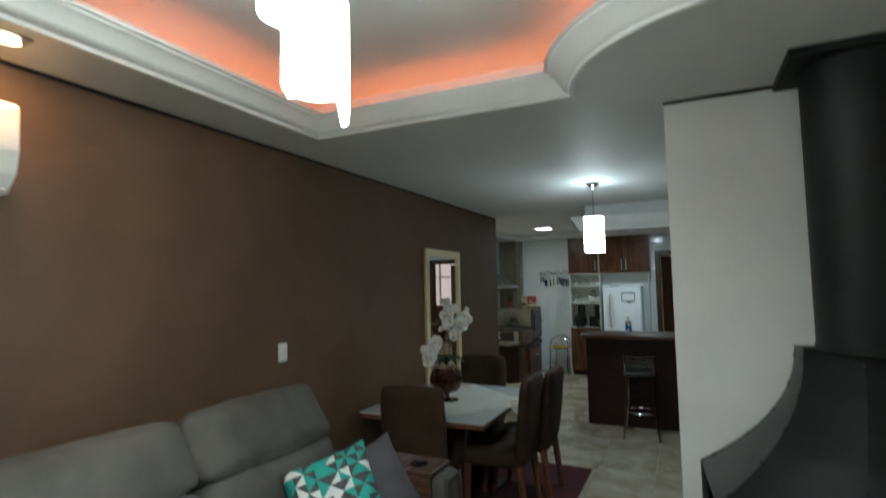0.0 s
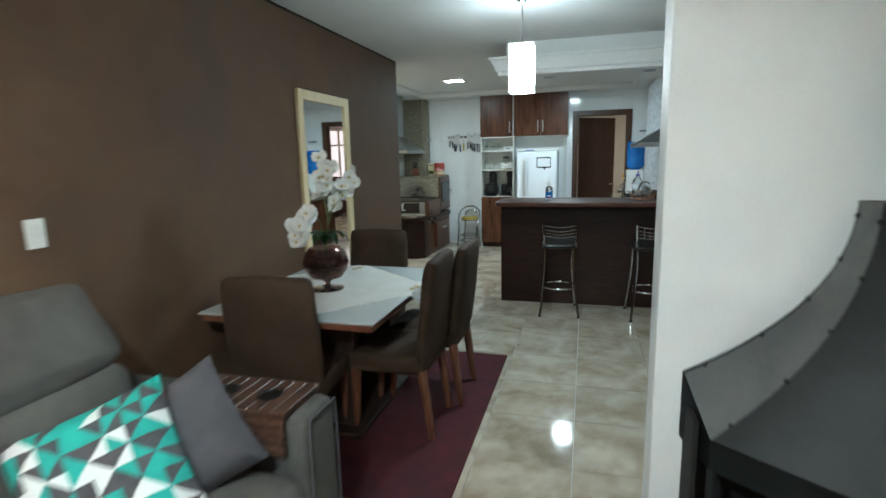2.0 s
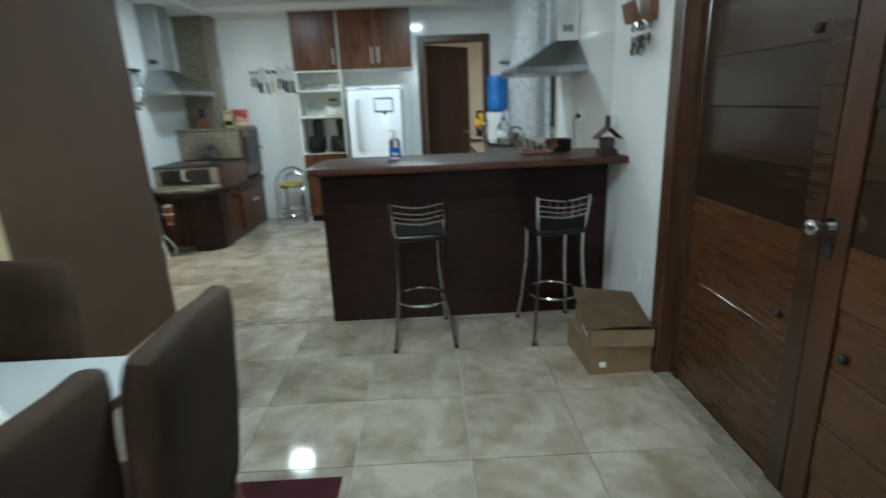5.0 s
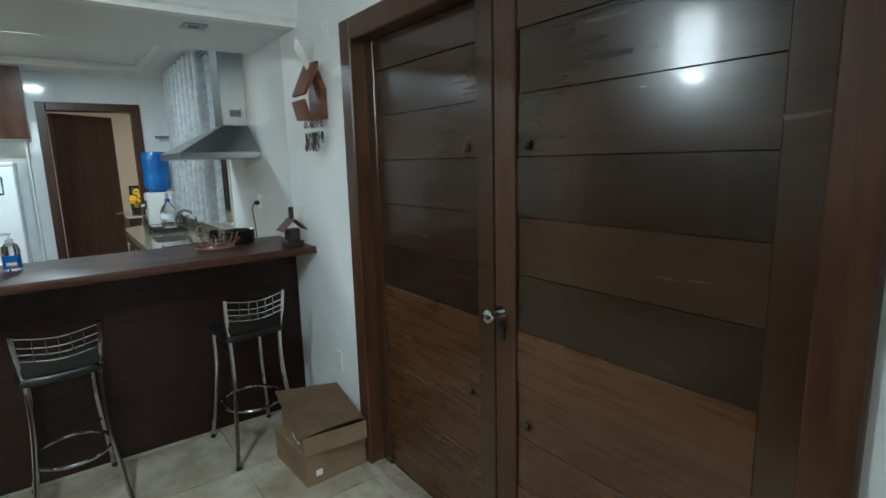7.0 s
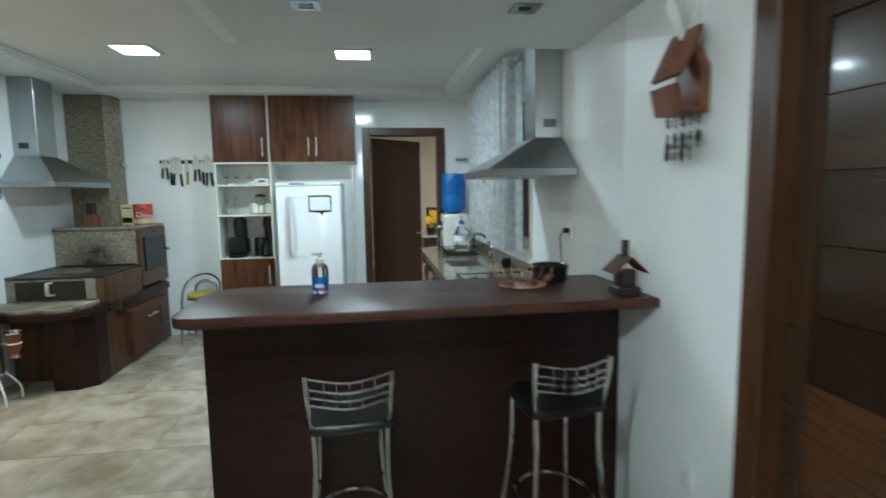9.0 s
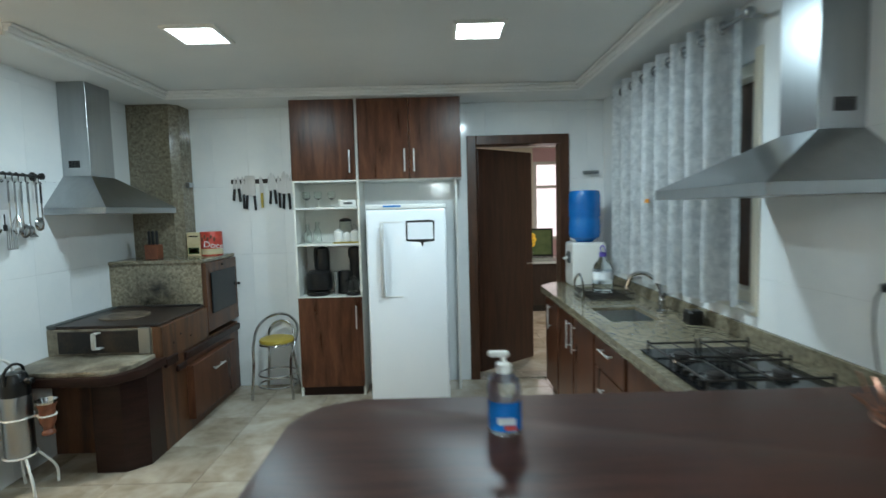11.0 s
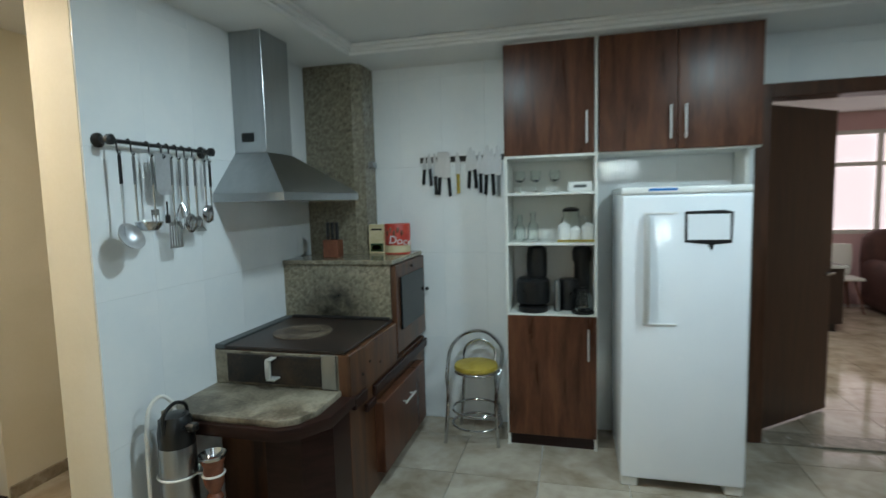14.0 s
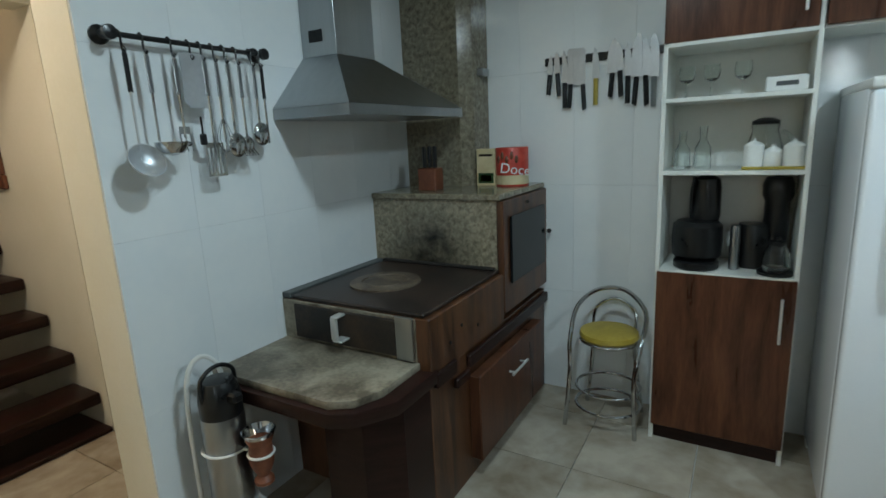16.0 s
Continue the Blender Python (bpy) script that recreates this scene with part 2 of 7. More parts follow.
M["teal"] = mat("teal_print", (0.005, 0.30, 0.25), (0.01, 0.36, 0.30), 30, 0.85, 0.4, fine=300)
M["prwhite"] = mat("white_print", (0.68, 0.70, 0.68), (0.74, 0.75, 0.73), 30, 0.85, 0.4, fine=300)
M["prgrey"] = mat("grey_print", (0.05, 0.045, 0.05), (0.08, 0.072, 0.078), 30, 0.85, 0.4, fine=300)
M["orange"] = mat("orange_clip", (0.7, 0.25, 0.02), (0.8, 0.32, 0.04), 8, 0.4, 0)
M["sunflower"] = mat("sunflower_yellow", (0.75, 0.42, 0.02), (0.85, 0.55, 0.04), 20, 0.6, 0.1)
M["maroon"] = mat("maroon_recliner", (0.065, 0.026, 0.022), (0.10, 0.042, 0.036), 6, 0.7, 0.2)
M["shade"] = glow("lit_frosted_glass", (0.80, 0.98, 1.04), 28)
M["shade_living"] = glow("lit_frosted_glass_living", (0.84, 1.0, 0.97), 44)
M["panelglow"] = glow("lit_panel", (0.82, 0.98, 1.04), 16)
M["led"] = glow("orange_led", (1.0, 0.22, 0.06), 11)
M["halogen"] = glow("warm_bulb", (1.0, 0.72, 0.38), 25)
M["daywindow"] = glow("bright_window", (1.0, 0.84, 0.89), 0.9)
M["glass"] = clear("clear_glass")
M["smoke"] = clear("smoked_glass", (0.44, 0.28, 0.26))
M["gel"] = clear("clear_gel", (0.86, 0.93, 0.98), 0.08, 1.35)
mm, mt, mb = shader("mirror_silver")
mb.inputs["Metallic"].default_value, mb.inputs["Roughness"].default_value = 1.0, 0.015
mb.inputs["Base Color"].default_value = (0.86, 0.89, 0.88, 1)
M["mirror"] = mm

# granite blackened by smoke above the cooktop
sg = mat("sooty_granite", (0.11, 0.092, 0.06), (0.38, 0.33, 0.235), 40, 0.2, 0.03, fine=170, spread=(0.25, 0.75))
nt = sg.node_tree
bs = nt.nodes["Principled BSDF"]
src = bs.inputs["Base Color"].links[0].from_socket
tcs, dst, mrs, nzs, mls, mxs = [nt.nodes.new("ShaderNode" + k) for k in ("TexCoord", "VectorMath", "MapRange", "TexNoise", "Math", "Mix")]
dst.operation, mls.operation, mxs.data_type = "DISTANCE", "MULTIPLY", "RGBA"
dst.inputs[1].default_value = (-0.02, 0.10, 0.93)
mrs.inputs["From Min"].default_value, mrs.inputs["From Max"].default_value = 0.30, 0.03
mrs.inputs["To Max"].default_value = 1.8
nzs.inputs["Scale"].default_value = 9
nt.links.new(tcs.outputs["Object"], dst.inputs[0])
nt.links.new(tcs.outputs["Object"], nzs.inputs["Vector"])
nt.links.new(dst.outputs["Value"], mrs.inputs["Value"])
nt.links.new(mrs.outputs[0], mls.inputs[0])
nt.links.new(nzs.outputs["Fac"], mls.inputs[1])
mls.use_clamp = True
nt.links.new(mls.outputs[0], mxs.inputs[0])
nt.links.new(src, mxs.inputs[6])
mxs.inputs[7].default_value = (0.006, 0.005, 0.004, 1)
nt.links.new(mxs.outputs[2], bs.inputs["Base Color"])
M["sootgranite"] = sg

# ---- mesh helpers ----


def box(bm, x0, y0, z0, x1, y1, z1, bevel=0.0, seg=1):
    m = Matrix.Translation(((x0 + x1) / 2, (y0 + y1) / 2, (z0 + z1) / 2)) @ Matrix.Diagonal((abs(x1 - x0), abs(y1 - y0), abs(z1 - z0), 1))
    g = bmesh.ops.create_cube(bm, size=1, matrix=m)
    if bevel:
        edges = {e for v in g["verts"] for e in v.link_edges}
        bmesh.ops.bevel(bm, geom=list(edges), offset=bevel, segments=seg, affect="EDGES", profile=0.5)
    return bm


def rod(bm, a, b, r, r2=None, n=12):
    a, b = Vector(a), Vector(b)
    d = b - a
    m = Matrix.Translation((a + b) / 2) @ d.to_track_quat("Z", "Y").to_matrix().to_4x4()
    bmesh.ops.create_cone(bm, cap_ends=True, segments=n, radius1=r, radius2=r if r2 is None else r2, depth=d.length, matrix=m)
    return bm


def ball(bm, c, r, sx=1, sy=1, sz=1, n=12):
    bmesh.ops.create_uvsphere(bm, u_segments=n, v_segments=max(6, n * 2 // 3), radius=r, matrix=Matrix.Translation(c) @ Matrix.Diagonal((sx, sy, sz, 1)))
    return bm


def smooth_path(pts, k=6, closed=False):
    """A Catmull-Rom line through the points."""
    pts = [Vector(p) for p in pts]
    n, out = len(pts), []
    for i in range(n if closed else n - 1):
        if closed:
            p = [pts[(i + j - 1) % n] for j in range(4)]
        else:
            p = [pts[min(max(i + j - 1, 0), n - 1)] for j in range(4)]
        for s in range(k):
            t = s / k
            out.append(0.5 * ((2 * p[1]) + (p[2] - p[0]) * t + (2 * p[0] - 5 * p[1] + 4 * p[2] - p[3]) * t * t + (3 * p[1] - p[0] - 3 * p[2] + p[3]) * t ** 3))
    if not closed:
        out.append(pts[-1])
    return out


def tube(bm, pts, r, n=8, closed=False, k=6, taper=1.0):
    line = smooth_path(pts, k, closed) if k else [Vector(p) for p in pts]
    rings, up = [], None
    for i, p in enumerate(line):
        a = line[(i - 1) % len(line)] if closed or i else line[0]
        b = line[(i + 1) % len(line)] if closed or i < len(line) - 1 else line[-1]
        d = (b - a).normalized()
        if up is None:
            up = d.orthogonal().normalized()
        up = (up - d * up.dot(d)).normalized()
        side = d.cross(up)
        rr = r * (1 + (taper - 1) * i / max(1, len(line) - 1))
        rings.append([bm.verts.new(p + rr * (math.cos(6.2832 * j / n) * up + math.sin(6.2832 * j / n) * side)) for j in range(n)])
    last = len(rings) if closed else len(rings) - 1
    for i in range(last):
        A, B = rings[i], rings[(i + 1) % len(rings)]
        for j in range(n):
            bm.faces.new((A[j], A[(j + 1) % n], B[(j + 1) % n], B[j]))
    if not closed:
        bm.faces.new(rings[0][::-1])
        bm.faces.new(rings[-1])
    return bm


def lathe(bm, profile, c=(0, 0, 0), n=24, caps=True):
    rings = [[bm.verts.new((c[0] + r * math.cos(6.2832 * j / n), c[1] + r * math.sin(6.2832 * j / n), c[2] + z)) for j in range(n)] for r, z in profile]
    for A, B in zip(rings, rings[1:]):
        for j in range(n):
            bm.faces.new((A[j], A[(j + 1) % n], B[(j + 1) % n], B[j]))
    if caps:
        bm.faces.new(rings[0][::-1])
        bm.faces.new(rings[-1])
    return bm


def prism(bm, poly, z0, z1, bevel=0.0, seg=2):
    a = [bm.verts.new((x, y, z0)) for x, y in poly]
    b = [bm.verts.new((x, y, z1)) for x, y in poly]
    n = len(poly)
    fs = [bm.faces.new(a[::-1]), bm.faces.new(b)]
    fs += [bm.faces.new((a[i], a[(i + 1) % n], b[(i + 1) % n], b[i])) for i in range(n)]
    if bevel:
        es = {e for f in fs[:2] for e in f.edges}
        bmesh.ops.bevel(bm, geom=list(es), offset=bevel, segments=seg, affect="EDGES", profile=0.5)
    return bm


def soft(bm, c, size, r=0.06, puff=0.03, n=9, m=None, dimples=(), sag=0.0):
    """A stuffed cushion: a box with rounded edges and bulging faces; dimples (axis, sign, u, v, depth, width)."""
    tmp = bmesh.new()
    bmesh.ops.create_cube(tmp, size=2)
    bmesh.ops.subdivide_edges(tmp, edges=tmp.edges[:], cuts=n, use_grid_fill=True)
    half = Vector(size) / 2
    m = m or Matrix.Identity(4)
    for v in tmp.verts:
        p = v.co.copy()
        ax = max(range(3), key=lambda i: abs(p[i]))
        w = Vector((p.x * half.x, p.y * half.y, p.z * half.z))
        q = Vector([max(-(half[i] - r), min(half[i] - r, w[i])) for i in range(3)])
        d = w - q
        if d.length > 1e-6:
            w = q + d.normalized() * r
        o = [i for i in range(3) if i != ax]
        b = puff * (1 - p[o[0]] ** 2) * (1 - p[o[1]] ** 2)
        for a, s, u, vv, dep, wid in dimples:
            if a == ax and s * p[ax] > 0:
                e = ((p[o[0]] - u) * half[o[0]]) ** 2 + ((p[o[1]] - vv) * half[o[1]]) ** 2
                b -= dep * math.exp(-e / wid ** 2)
        w[ax] += math.copysign(b, p[ax])
        w += 0.006 * noise.noise_vector(w * 7 + Vector(c))
        v.co = Matrix.Translation(c) @ m @ w
    tmp.normal_update()
    me = bpy.data.meshes.new("tmp")
    tmp.to_mesh(me)
    tmp.free()
    bm.from_mesh(me)
    bpy.data.meshes.remove(me)
    return bm


def mesh_of(name, bm, material, smooth=True):
    bmesh.ops.recalc_face_normals(bm, faces=bm.faces[:])
    me = bpy.data.meshes.new(name)
    bm.to_mesh(me)
    bm.free()
    for one in material if isinstance(material, (list, tuple)) else [material]:
        me.materials.append(one)
    if smooth:
        me.polygons.foreach_set("use_smooth", [True] * len(me.polygons))
        me.set_sharp_from_angle(angle=radians(35))
    return me


ORIGIN = {}


def thing(name, label, category, at=(0, 0, 0), group="", kind="", rz=0.0):
    ob = new(name)
    ob.empty_display_size = 0.1
    ob.matrix_world = pose(*at, 0, 0, rz)
    ORIGIN[ob.name] = Vector(at)
    return tagged(ob, label, category, group, kind)


def part(name, bm, material, parent, label="", world=True, kind=""):
    """One mesh under a thing or a part. world: the mesh was drawn in the room's coordinates."""
    top = parent.parent or parent
    if world and top.name in ORIGIN:
        bmesh.ops.translate(bm, verts=bm.verts[:], vec=-ORIGIN[top.name])
    ob = new(name, mesh_of(name, bm, material))
    ob.parent = parent
    return tagged(ob, label, kind=kind)


def single(name, bm, material, label, category, group="", kind="", smooth=True):
    """A thing that is one mesh, with its origin at the foot of it."""
    lo = Vector([min(v.co[i] for v in bm.verts) for i in range(3)])
    hi = Vector([max(v.co[i] for v in bm.verts) for i in range(3)])
    base = Vector(((lo.x + hi.x) / 2, (lo.y + hi.y) / 2, lo.z))
    bmesh.ops.translate(bm, verts=bm.verts[:], vec=-base)
    ob = new(name, mesh_of(name, bm, material, smooth))
    ob.location = base
    ORIGIN[ob.name] = base
    return tagged(ob, label, category, group, kind)


B = bmesh.new


def structure(name, bm, material, label, category, smooth=False):
    return tagged(new(name, mesh_of(name, bm, material, smooth)), label, category, "", "structure")


# ---- the large structure ----
b = B()
box(b, -6.5, -1.6, -0.12, 2.6, 17.0, -0.008)
floor = structure("floor", b, M["grout"], "beige marbled ceramic tile floor with thin joints", "floor")

b = B()
box(b, XB - 0.16, -1.6, -0.008, XB, 7.74, ZC)
structure("wall_west", b, M["brown_wall"], "textured dark brown plaster wall of the living room", "wall")
b = B()
box(b, XB - 0.16, -1.76, -0.008, 2.6, -1.6, 2.95)
structure("wall_south", b, M["white_wall"], "plain white wall behind the sofa area", "wall")
b = B()
box(b, 2.4, -1.6, -0.008, 2.56, 3.77, 2.95)
structure("wall_living_east", b, M["white_wall"], "plain white wall beside the fireplace", "wall")
b = B()
box(b, 0.515, 3.77, -0.008, 2.56, 3.94, ZC, 0.006, 2)
structure("wall_fireplace", b, M["white_wall"], "white painted wall stub behind the fireplace", "wall")
# east wall with the double door (4.5 to 6.63) and the kitchen window
b = B()
DY0, DY1, DZ = 4.52, 6.605, 2.225
WY0, WY1, WZ0, WZ1 = 8.85, 10.36, 1.10, 2.28
box(b, XR, 3.94, -0.008, XR + 0.2, DY0, ZC)
box(b, XR, DY0, DZ, XR + 0.2, DY1, ZC)
box(b, XR, DY1, -0.008, XR + 0.2, 7.43, ZC)
box(b, XR + 0.008, 7.43, -0.008, XR + 0.2, WY0, ZC)
box(b, XR + 0.008, WY0, -0.008, XR + 0.2, WY1, WZ0)
box(b, XR + 0.008, WY0, WZ1, XR + 0.2, WY1, ZC)
box(b, XR + 0.008, WY1, -0.008, XR + 0.2, YF + 0.15, ZC)
structure("wall_east", b, M["white_wall"], "white painted wall with double door and kitchen window", "wall")
b = B()
KX0, KX1, KZ = 0.045, 0.982, 2.268
box(b, XL - 0.2, YF + 0.008, -0.008, KX0, YF + 0.15, ZC)
box(b, KX0, YF + 0.008, KZ, KX1, YF + 0.15, ZC)
box(b, KX1, YF + 0.008, -0.008, XR + 0.008, YF + 0.15, ZC)
structure("wall_north", b, M["wallgrout"], "white tiled kitchen wall with a doorway", "wall")
b = B()
box(b, XL - 0.22, 9.132, -0.008, XL - 0.008, YF + 0.008, ZC)
structure("wall_kitchen_west", b, M["cream"], "kitchen side wall ending in a cream jamb", "wall")
# the hall with the staircase
b = B()
box(b, -4.30, 9.58, -0.008, -4.12, YF, ZC)
box(b, -4.30, 7.58, -0.008, -4.12, 8.30, ZC)
box(b, -4.30, 8.30, 2.24, -4.12, 9.58, ZC)
structure("wall_hall_west", b, M["cream"], "cream hall wall with the opening to the stairs", "wall")
b = B()
box(b, -6.5, 9.58, -0.008, -4.30, 9.74, 4.4)
box(b, -6.5, 8.14, -0.008, -4.30, 8.30, 4.4)
box(b, -6.6, 8.14, -0.008, -6.5, 9.74, 4.4)
box(b, -4.30, 8.30, ZC + 0.05, -4.20, 9.58, 4.4)
structure("wall_stairwell", b, M["cream"], "cream plaster walls of the stairwell", "wall")
b = B()
box(b, -4.12, 7.58, -0.008, XB - 0.16, 7.74, ZC)
box(b, -4.12, YF, -0.008, XL - 0.2, YF + 0.15, ZC)
structure("wall_hall_ends", b, M["cream"], "cream end walls of the hall", "wall")
b = B()
box(b, -6.6, 8.14, 4.4, -4.2, 9.74, 4.5)
structure("ceiling_stairwell", b, M["ceiling"], "white ceiling above the stairs", "ceiling")

# thin dark strips stand in for the shade between walls and ceiling
b = B()
box(b, XB, -1.6, ZC - 0.018, XB + 0.003, 7.74, ZC - 0.0005)
box(b, 0.512, 3.766, ZC - 0.016, 2.4, 3.77, ZC - 0.0005)
structure("trim_ceiling_gap", b, M["soot_and_gap_shade"], "dark strip painting the shadow gap where walls meet ceiling", "trim")

# living-room tray outline, with a concave arc towards the flue
TRAY = [(-1.45, -1.0), (1.55, -1.0), (1.55, 2.76)] + [(0.87 + 0.75 * math.cos(a), 3.50 + 0.75 * math.sin(a)) for a in [radians(-90 - 90 * i / 12) for i in range(0, 13)]] + [(0.115, 3.44), (-1.45, 3.42)]


def offset(poly, d):
    """The outline moved inwards by d (anticlockwise outline)."""
    out, n = [], len(poly)
    for i in range(n):
        p0, p1, p2 = Vector(poly[i - 1]), Vector(poly[i]), Vector(poly[(i + 1) % n])
        a, c = (p1 - p0).normalized(), (p2 - p1).normalized()
        na, nc = Vector((-a.y, a.x)), Vector((-c.y, c.x))
        k = (na + nc)
        k = k / max(0.35, k.dot(na))
        out.append(tuple(p1 + k * d))
    return out


def sweep(bm, poly, profile):
    """A moulding along a closed outline: profile of (inwards, height)."""
    rows = []
    for d, z in profile:
        rows.append([bm.verts.new((x, y, z)) for x, y in offset(poly, d)])
    n = len(poly)
    for A, C in zip(rows, rows[1:] + rows[:1]):
        for i in range(n):
            bm.faces.new((A[i], A[(i + 1) % n], C[(i + 1) % n], C[i]))


def holed(bm, outer, holes, z0, z1):
    """A slab with holes."""
    edges = []
    for loop in [outer, *holes]:
        vs = [bm.verts.new((x, y, z0)) for x, y in loop]
        edges += [bm.edges.new((vs[i], vs[(i + 1) % len(vs)])) for i in range(len(vs))]
    fs = [f for f in bmesh.ops.triangle_fill(bm, edges=edges, use_beauty=True)["geom"] if isinstance(f, bmesh.types.BMFace)]
    ext = bmesh.ops.extrude_face_region(bm, geom=fs)["geom"]
    bmesh.ops.translate(bm, verts=[v for v in ext if isinstance(v, bmesh.types.BMVert)], vec=(0, 0, z1 - z0))


b = B()
holed(b, [(XB - 0.16, -1.6), (2.56, -1.6), (2.56, 4.15), (XR + 0.2, 4.15), (XR + 0.2, YF + 0.15), (-4.3, YF + 0.15), (-4.3, 7.58), (XB - 0.16, 7.58)], [TRAY], ZC, ZC + 0.04)
structure("ceiling", b, M["ceiling"], "smooth white plasterboard ceiling", "ceiling")
b = B()
wide = offset(TRAY, -0.16)
sweep(b, wide, [(0, ZC + 0.04), (0, 2.90), (-0.05, 2.90), (-0.05, ZC + 0.04)])
prism(b, offset(TRAY, -0.21), 2.90, 2.95)
structure("ceiling_tray", b, M["ceiling"], "raised white tray ceiling lit by orange light", "ceiling")
b = B()
sweep(b, TRAY, [(0.0, ZC - 0.012), (0.02, ZC - 0.012), (0.028, ZC + 0.004), (0.045, ZC + 0.010), (0.06, ZC + 0.03), (0.085, ZC + 0.062), (0.115, ZC + 0.078),
                (0.118, ZC + 0.088), (0.135, ZC + 0.088), (0.135, ZC + 0.10), (0.0, ZC + 0.10)])
structure("trim_tray_moulding", b, M["gesso"], "white plaster crown moulding round the ceiling tray", "moulding", True)
b = B()
sweep(b, offset(TRAY, -0.07), [(0, ZC + 0.045), (0.02, ZC + 0.045), (0.02, ZC + 0.06), (0, ZC + 0.06)])
single("led_strip", b, M["led"], "orange led strip light hidden in the ceiling cove", "led strip")

# dropped soffit over the bar, and the soffit round the kitchen
b = B()
prism(b, [(-0.50, 7.24), (XR, 7.24), (XR, 8.02), (-0.50, 8.02)], 2.32, ZC)
structure("ceiling_bar_soffit", b, M["ceiling"], "lowered white plasterboard soffit above the bar", "soffit")
b = B()
prof = [(0.0, 2.318), (0.07, 2.318), (0.07, 2.345), (0.09, 2.36), (0.10, 2.40), (0.125, 2.44), (0.135, 2.46), (0.15, 2.462), (0.15, 2.485), (0.0, 2.485)]
rows = []
for d, z in prof:
    rows.append([b.verts.new(p) for p in ((XR, 7.24 - d, z), (-0.50 - d, 7.24 - d, z), (-0.50 - d, 8.02, z))])
for A, C in zip(rows, rows[1:] + rows[:1]):
    for i in range(2):
        b.faces.new((A[i], A[i + 1], C[i + 1], C[i]))
structure("trim_bar_moulding", b, M["gesso"], "white plaster crown moulding along the bar soffit", "moulding", True)
b = B()
box(b, XL, 10.72, 2.565, XR, YF, ZC)
box(b, XL, 9.132, 2.565, XL + 0.42, 10.72, ZC)
box(b, XR - 0.33, 8.02, 2.565, XR, 10.72, ZC)
structure("ceiling_kitchen_soffit", b, M["ceiling"], "shallow white soffit round the kitchen ceiling", "soffit")
b = B()
for z0, z1, d in ((2.565, 2.585, 0.012), (2.585, 2.61, 0.03), (2.61, 2.628, 0.05)):
    box(b, XL + 0.42, 10.72 - d, z0, XR - 0.33, 10.72 - 0.0005, z1, 0.004)
    box(b, XL + 0.42, 9.132, z0, XL + 0.42 + d, 10.72 - d, z1, 0.004)
    box(b, XR - 0.33 - d, 8.02, z0, XR - 0.33, 10.72 - d, z1, 0.004)
structure("trim_kitchen_moulding", b, M["gesso"], "thin white plaster moulding round the kitchen ceiling", "moulding")

# the bright room beyond the kitchen door
b = B()
box(b, -1.2, 11.28, -0.008, -1.1, 16.0, 2.7)
box(b, 4.6, 11.28, -0.008, 4.7, 16.0, 2.7)
box(b, -1.2, 16.0, -0.008, 1.55, 16.1, 2.7)
box(b, XR + 0.2, 11.12, -0.008, 4.6, 11.275, 2.7)
structure("wall_back_room", b, M["cream"], "cream walls of the room beyond the kitchen", "wall")
b = B()
box(b, 1.55, 16.0, -0.008, 4.7, 16.1, 1.0)
box(b, 1.55, 16.0, 2.45, 4.7, 16.1, 2.7)
box(b, 4.65, 16.0, 1.0, 4.7, 16.1, 2.45)
structure("wall_back_room_far", b, M["pink"], "pale pink far wall with a wide window", "wall")
b = B()
box(b, -1.2, 11.28, 2.7, 4.7, 16.1, 2.8)
structure("ceiling_back_room", b, M["ceiling"], "white ceiling of the back room", "ceiling")
b = B()
box(b, 2.6, 11.28, -0.12, 4.7, 16.1, -0.008)
structure("floor_back_room", b, M["grout"], "continued floor of the back room", "floor")
w = thing("window_2", "wide bright window with white frame in back room", "window", (3.1, 16.05, 1.0), kind="structure")
b = B()
box(b, 1.55, 16.06, 1.0, 4.65, 16.08, 2.45)
part("pane", b, M["daywindow"], w)
b = B()
for x in (1.55, 2.3, 3.05, 3.8, 4.58):
    box(b, x, 16.01, 1.0, x + 0.07, 16.05, 2.45, 0.004)
for z in (1.0, 1.95, 2.39):
    box(b, 1.62, 16.012, z, 4.58, 16.048, z + 0.06, 0.004)
part("window_frame", b, M["plastic"], w)

# ---- doors and windows ----
door = thing("door_1", "dark double door of horizontal wooden boards, closed", "door", (XR + 0.07, 5.57, 0), kind="structure")
b = B()
box(b, XR - 0.022, DY1 - 0.10, 0, XR + 0.16, DY1, DZ, 0.006)
box(b, XR - 0.022, DY0, 0, XR + 0.16, DY0 + 0.10, DZ, 0.006)
box(b, XR - 0.022, DY0 + 0.10, DZ - 0.10, XR + 0.16, DY1 - 0.10, DZ, 0.006)
part("door_frame", b, M["casing"], door, "reddish brown wooden casing")
b = B()
box(b, XR + 0.10, DY0 + 0.10, 0.01, XR + 0.13, DY1 - 0.10, DZ - 0.10)
part("core", b, M["doorwood"], door)
for y0, y1, m in ((6.432, 6.53, "doorwood"), (5.622, 5.713, "doorwood"), (5.512, 5.617, "casing"), (4.62, 4.729, "doorwood")):
    b = B()
    box(b, XR + 0.056, y0, 0.01, XR + 0.10, y1, DZ - 0.10, 0.004)
    part("stile", b, M[m], door)
